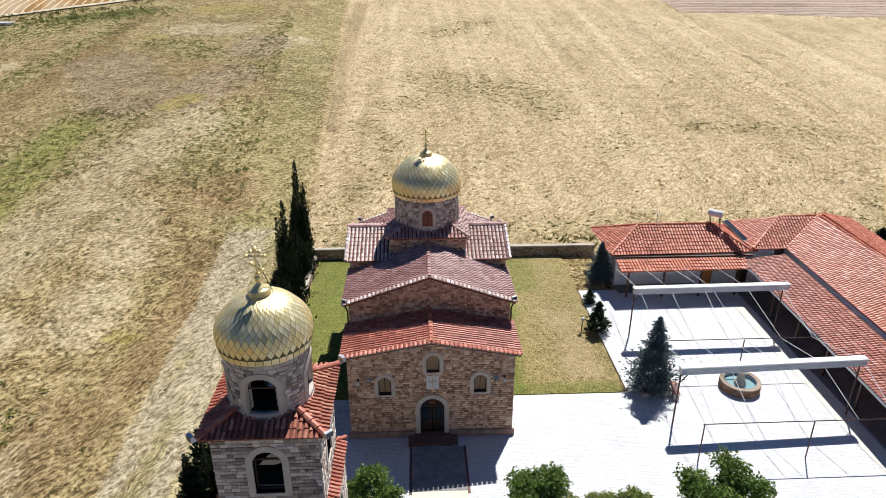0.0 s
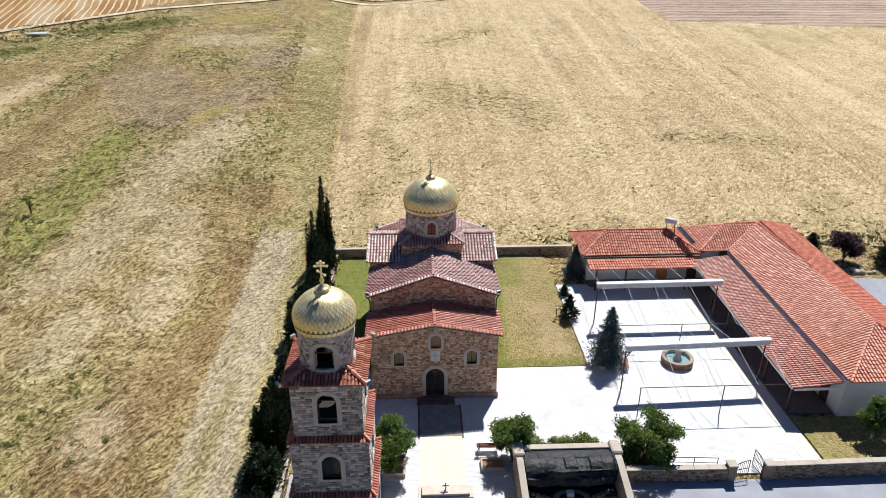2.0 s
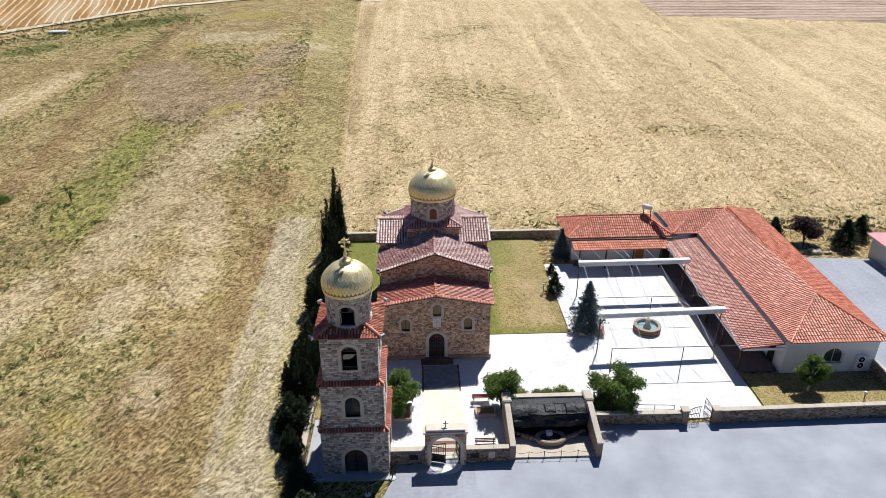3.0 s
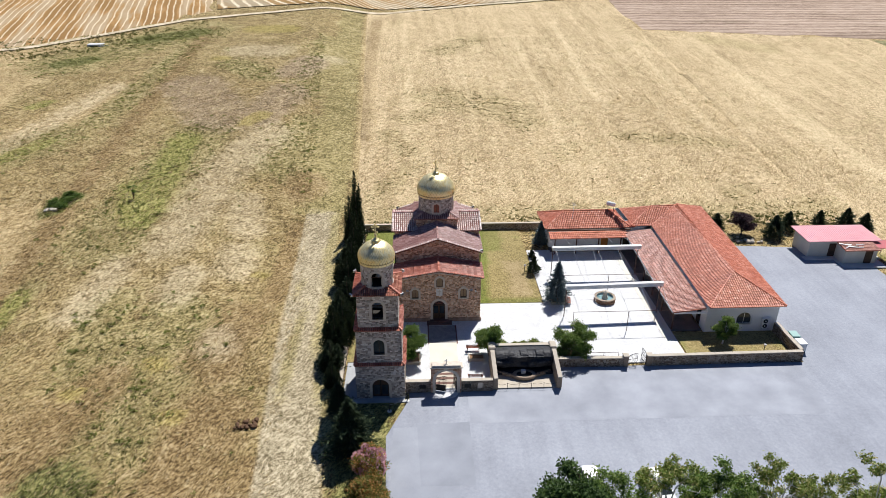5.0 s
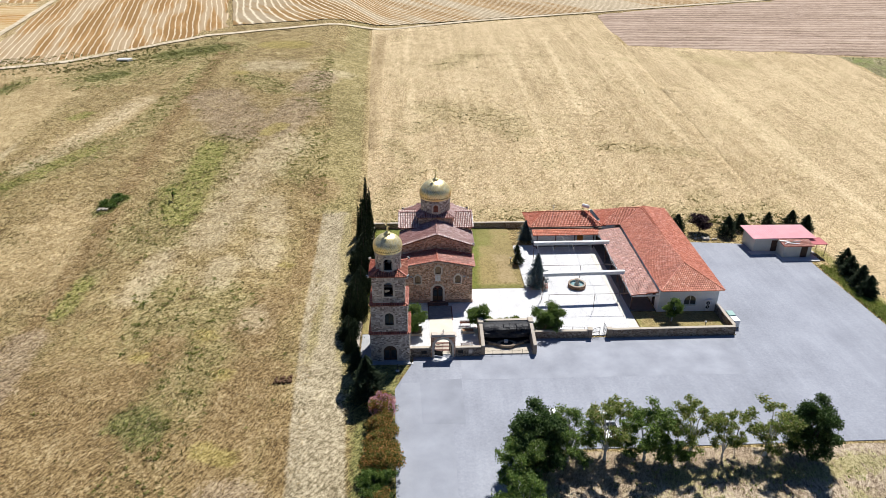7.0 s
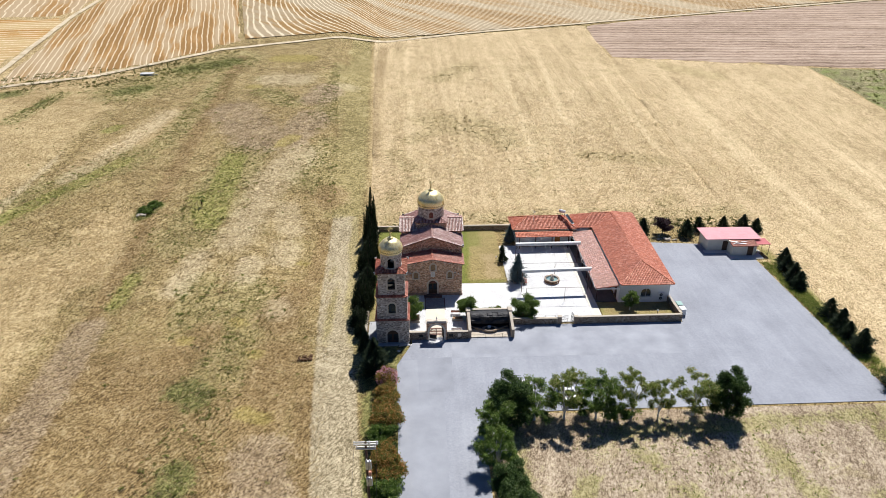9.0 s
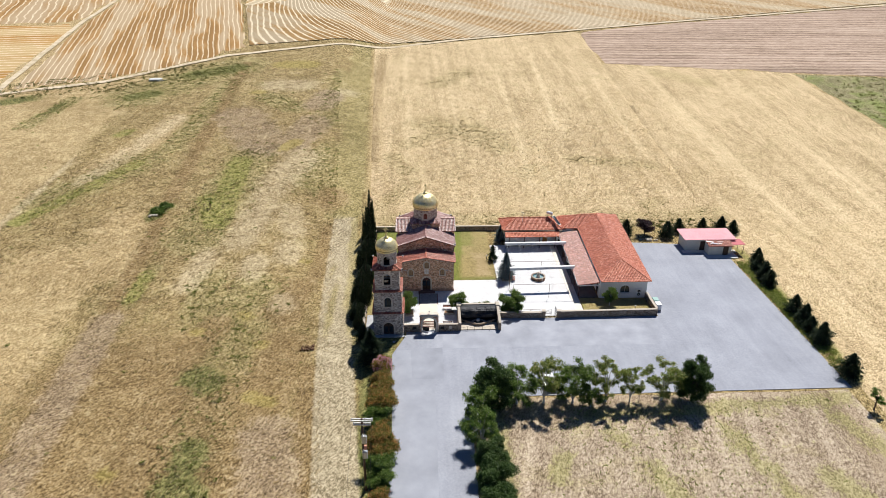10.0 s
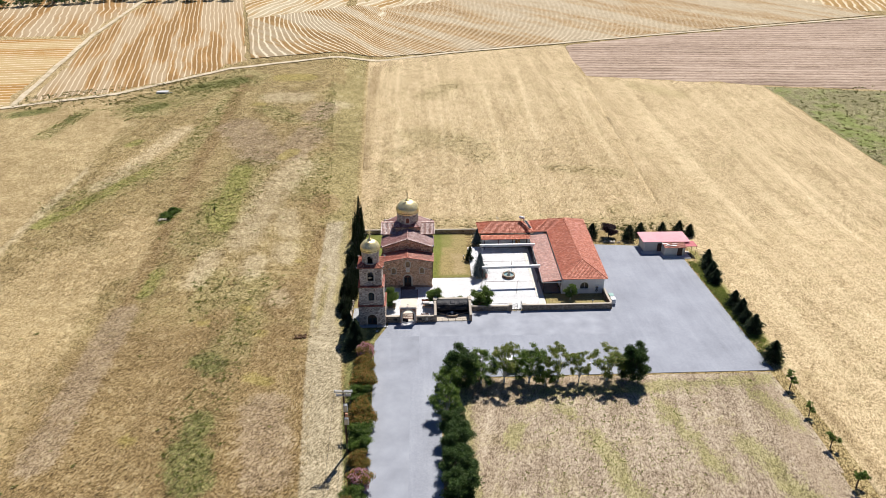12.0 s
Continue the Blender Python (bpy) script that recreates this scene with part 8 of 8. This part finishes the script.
def east_row():
    g = "conifers round the car park"
    a = conifer("conifer", "dark green bushy conifer at the edge of the car park", "tree", 3.4, 1.35, L_CONIFER, 5000, 0.24, 41, "cone", 5, group=g)
    put(a, 40.4, 22.0)
    for k, (x, y, s) in enumerate(((48.3, 20.6, 1.05), (51.5, 23.0, 0.9), (57.0, 24.5, 0.75), (60.5, 23.6, 0.95), (62.3, 22.0, 0.9),
                                   (61.4, 9.2, 0.9), (60.2, 6.0, 1.0), (59.7, 2.6, 1.05), (59.4, 0.2, 0.95), (59.3, -8.6, 1.0), (59.2, -11.8, 1.05), (58.9, -14.2, 0.85), (58.9, -17.4, 1.1), (58.3, -25.6, 1.15))):
        again(a, x, y, 77 * k, s)
    p = broad_tree("plum_tree", "round purple-leaved plum tree", "tree", 3.3, 1.6, L_PLUM, 4000, 0.2, 42, 0.5, 27, 1.0, full=1.4)
    put(p, 44.2, 21.8)
    y = broad_tree("young_tree", "small young tree at the edge of the dry plot", "tree", 2.6, 0.95, L_BROAD, 1400, 0.17, 43, 1.1, 10, 0.9, None, 0.5, "young trees beside the plot")
    put(y, 57.6, -32.6, 0, 1.15)
    for k, (x, yy, s) in enumerate(((57.2, -38.8, 0.85), (56.7, -45.2, 0.95), (56.0, -52.2, 1.1))):
        again(y, x, yy, 60 * k, s)


def rocks(x, y, count, spread, seed, label="pile of pale field stones", mat=M_COPE, big=0.42):
    rk = tagged(empty("rock_pile", x, y, ground_z(x, y)), label, "rocks")
    rng = random.Random(seed)
    for k in range(count):
        bm = bmesh.new()
        bmesh.ops.create_icosphere(bm, subdivisions=2, radius=rng.uniform(big * 0.4, big))
        for v in bm.verts:
            v.co *= 1 + 0.35 * noise.noise(v.co * 3 + Vector((k, seed, 0)))
            v.co.z *= 0.7
        part("rock", moved(bm, pose(rng.uniform(-spread, spread), rng.uniform(-spread * 0.5, spread * 0.5), 0.15, 0, 0, rng.uniform(0, 360))), mat, rk)


def meadow_things():
    b = broad_tree("bramble", "dark green bramble bush in the meadow", "shrub", 1.0, 1.9, L_BROAD, 3200, 0.2, 51, 0.1, 24, 0.7, full=1.4)
    put(b, -54.4, 28.2, 60, 0.8, 0.7)
    w = tagged(again(b, -53.6, 30.4, 20, 0.75, 0.65), "dark green bramble bush in the meadow")
    rocks(-54.8, 26.8, 6, 0.7, 3)
    rocks(-17.6, -16.6, 34, 1.2, 13, "heap of dug reddish brown earth clods", M_CLOD, 0.24)
    s = broad_tree("sapling", "thin green sapling in the meadow", "tree", 2.2, 0.7, L_BROAD, 500, 0.15, 52, 0.6, 7, 1.0)
    put(s, -44.4, 30.3)
    c = tagged(empty("culvert", -82.4, 111.0, ground_z(-82.4, 111.0) - 0.5), "pale concrete culvert mouth in the bank", "culvert")
    part("headwall", boxes((-1.6, 1.6, -0.2, 0.2, -0.2, 1.0), bevel=0.03), M_CONCRETE, c)
    part("wing", moved(boxes((0, 2.0, -0.15, 0.15, -0.2, 0.7)), pose(1.5, 0, 0, 0, 0, 40)), M_CONCRETE, c)
    part("slab", boxes((-1.8, 1.8, 0.2, 2.2, 0.85, 1.05), bevel=0.03), M_CONCRETE, c)
    # flat dark plate on the headwall, painted as the shade of the opening
    part("mouth", boxes((-0.8, 0.8, -0.23, -0.2, -0.1, 0.7)), M_DARK_IN, c)
    far = broad_tree("far_tree", "dark scrub tree at the edge of the far fields", "tree", 6.0, 4.0, L_DENSE, 1500, 0.6, 53, 0.3, 18, 0.8, None, 0.4, "far scrub trees")
    put(far, -177, 242)
    for k, (x, y) in enumerate(((-184, 240), (-170, 243), (-190, 238), (-164, 246), (-198, 235), (-131, 249), (-122, 249), (-113, 250), (-104, 251), (-207, 233), (-178, 250), (-95, 252), (-192, 246), (-140, 250), (-156, 249), (-148, 251))):
        again(far, x, y, 50 * k, 0.8 + 0.1 * (k % 4), 0.6 + 0.1 * (k % 3))
    for x, y, n_, sp, sd in ((44.2, 19.8, 10, 1.9, 8),):
        rocks(x, y, n_, sp, sd)


def tufts(name, label, leaf, count, region, size, seed, avoid=None, clump=5, patchy=0.4, wide=0.5, lean=0.5, wind=None):
    """Scattered grass tufts, all in one mesh."""
    rng = np.random.default_rng(seed)
    x0, x1, y0, y1 = region
    pts = []
    while len(pts) < count:
        x, y = rng.uniform(x0, x1), rng.uniform(y0, y1)
        if avoid and avoid(x, y):
            continue
        if noise.noise((x * 0.05, y * 0.05, seed)) + 0.35 * noise.noise((x * 0.22, y * 0.22, seed)) < rng.uniform(-patchy, patchy) - 0.1 + patchy * 0.2:
            continue
        pts.append((x, y, ground_z(x, y) + 0.06))
    p = np.repeat(np.array(pts), clump, axis=0)
    h = np.repeat(size * rng.uniform(0.5, 1.5, count), clump)
    n = len(h)
    c = p + np.stack((rng.normal(size=n) * h * 0.5, rng.normal(size=n) * h * 0.5, h * 0.3), 1)
    aims = np.stack((rng.normal(size=n) * lean + lean * 0.3, rng.normal(size=n) * lean, np.ones(n)), 1)
    if wind is not None:
        aims = np.stack((math.cos(wind) + rng.normal(size=n) * lean, math.sin(wind) + rng.normal(size=n) * lean, np.full(n, 0.45)), 1)
    v, f = leaf_soup(c, aims, h, rng, wide)
    tagged(new(name, mesh_of(name, v, f, leaf)), label, "grass", kind="stuff")


def grasses():
    edge = lambda x, y: x > -13.5 - 0.084 * (y + 30) or y > 108 + (x + 95) * 0.55
    tufts("grass_tufts", "dry straw and olive grass of the meadow", L_STRAW, 26000, (-80, -11, -55, 90), 0.36, 61, edge, 4, 0.8, 0.12, 0.45, 0.75)
    tufts("weed_tufts", "dark weeds scattered through the meadow", L_WEED, 9000, (-110, -12, -62, 130), 0.15, 62, lambda x, y: edge(x, y) or max(MEADOW_GROWTH["olive"](x, y), MEADOW_GROWTH["scrub"](x, y), 0.05) < random.random(), 5, 3.0)
    tufts("weed_tufts", "leafy green weeds standing in the meadow", L_BUSH, 1700, (-110, -14, -55, 126), 0.26, 72, lambda x, y: edge(x, y) or max(MEADOW_GROWTH["olive"](x, y) * 0.5, MEADOW_GROWTH["scrub"](x, y), MEADOW_GROWTH["fresh"](x, y) * 0.4, 0.01) < random.random(), 12, 3.0, 0.5, 2.0)
    tufts("wheat_tufts", "ripe wheat standing in uneven tufts", L_STRAW, 26000, (-12, 75, 26.5, 125), 0.3, 67, lambda x, y: y > 60 + 65 * random.random(), 4, 2.0, 0.14, 0.5, 0.9)
    tufts("wheat_tufts", "ripe wheat standing beside the car park", L_STRAW, 7000, (60.5, 110, -60, 26), 0.3, 68, None, 4, 2.0, 0.14, 0.5, 0.9)
    tufts("weed_tufts", "green weeds scattered through the wheat", L_WEED, 3600, (-12, 66, 27, 130), 0.2, 64, lambda x, y: max(WHEAT_GROWTH["weedy"](x, y), 0.1) < random.random(), 5, 3.0)
    tufts("weed_tufts", "green weeds along the foot of the yard wall", L_WEED, 700, (-9.5, 62, 25.6, 29.0), 0.3, 63, None, 5)
    tufts("weed_tufts", "green weed patches in the dry plot", L_GRASS, 1500, (9, 55, -62, -30), 0.16, 65, None, 4)
    tufts("weed_tufts", "green grass verge along the car park edge", L_GRASS, 1800, (57.6, 60.0, -27, 14), 0.3, 66, None, 5)
    tufts("weed_tufts", "green weeds in the overgrown field", L_WEED, 2500, (128, 235, 30, 126), 0.5, 70, lambda x, y: x < 127 + (127 - y) * 0.06, 4, 1.0)
    tufts("weed_tufts", "weeds along the verge of the farm track", L_WEED, 900, (-125, -60, 96, 140), 0.4, 71, lambda x, y: abs(y - (97.5 + (x + 128) * 0.45) + (4 if x > -97 and x < -67 else 0)) > 9, 4, 1.0)


cypresses()
yard_trees()
road_trees()
east_row()
meadow_things()
grasses()
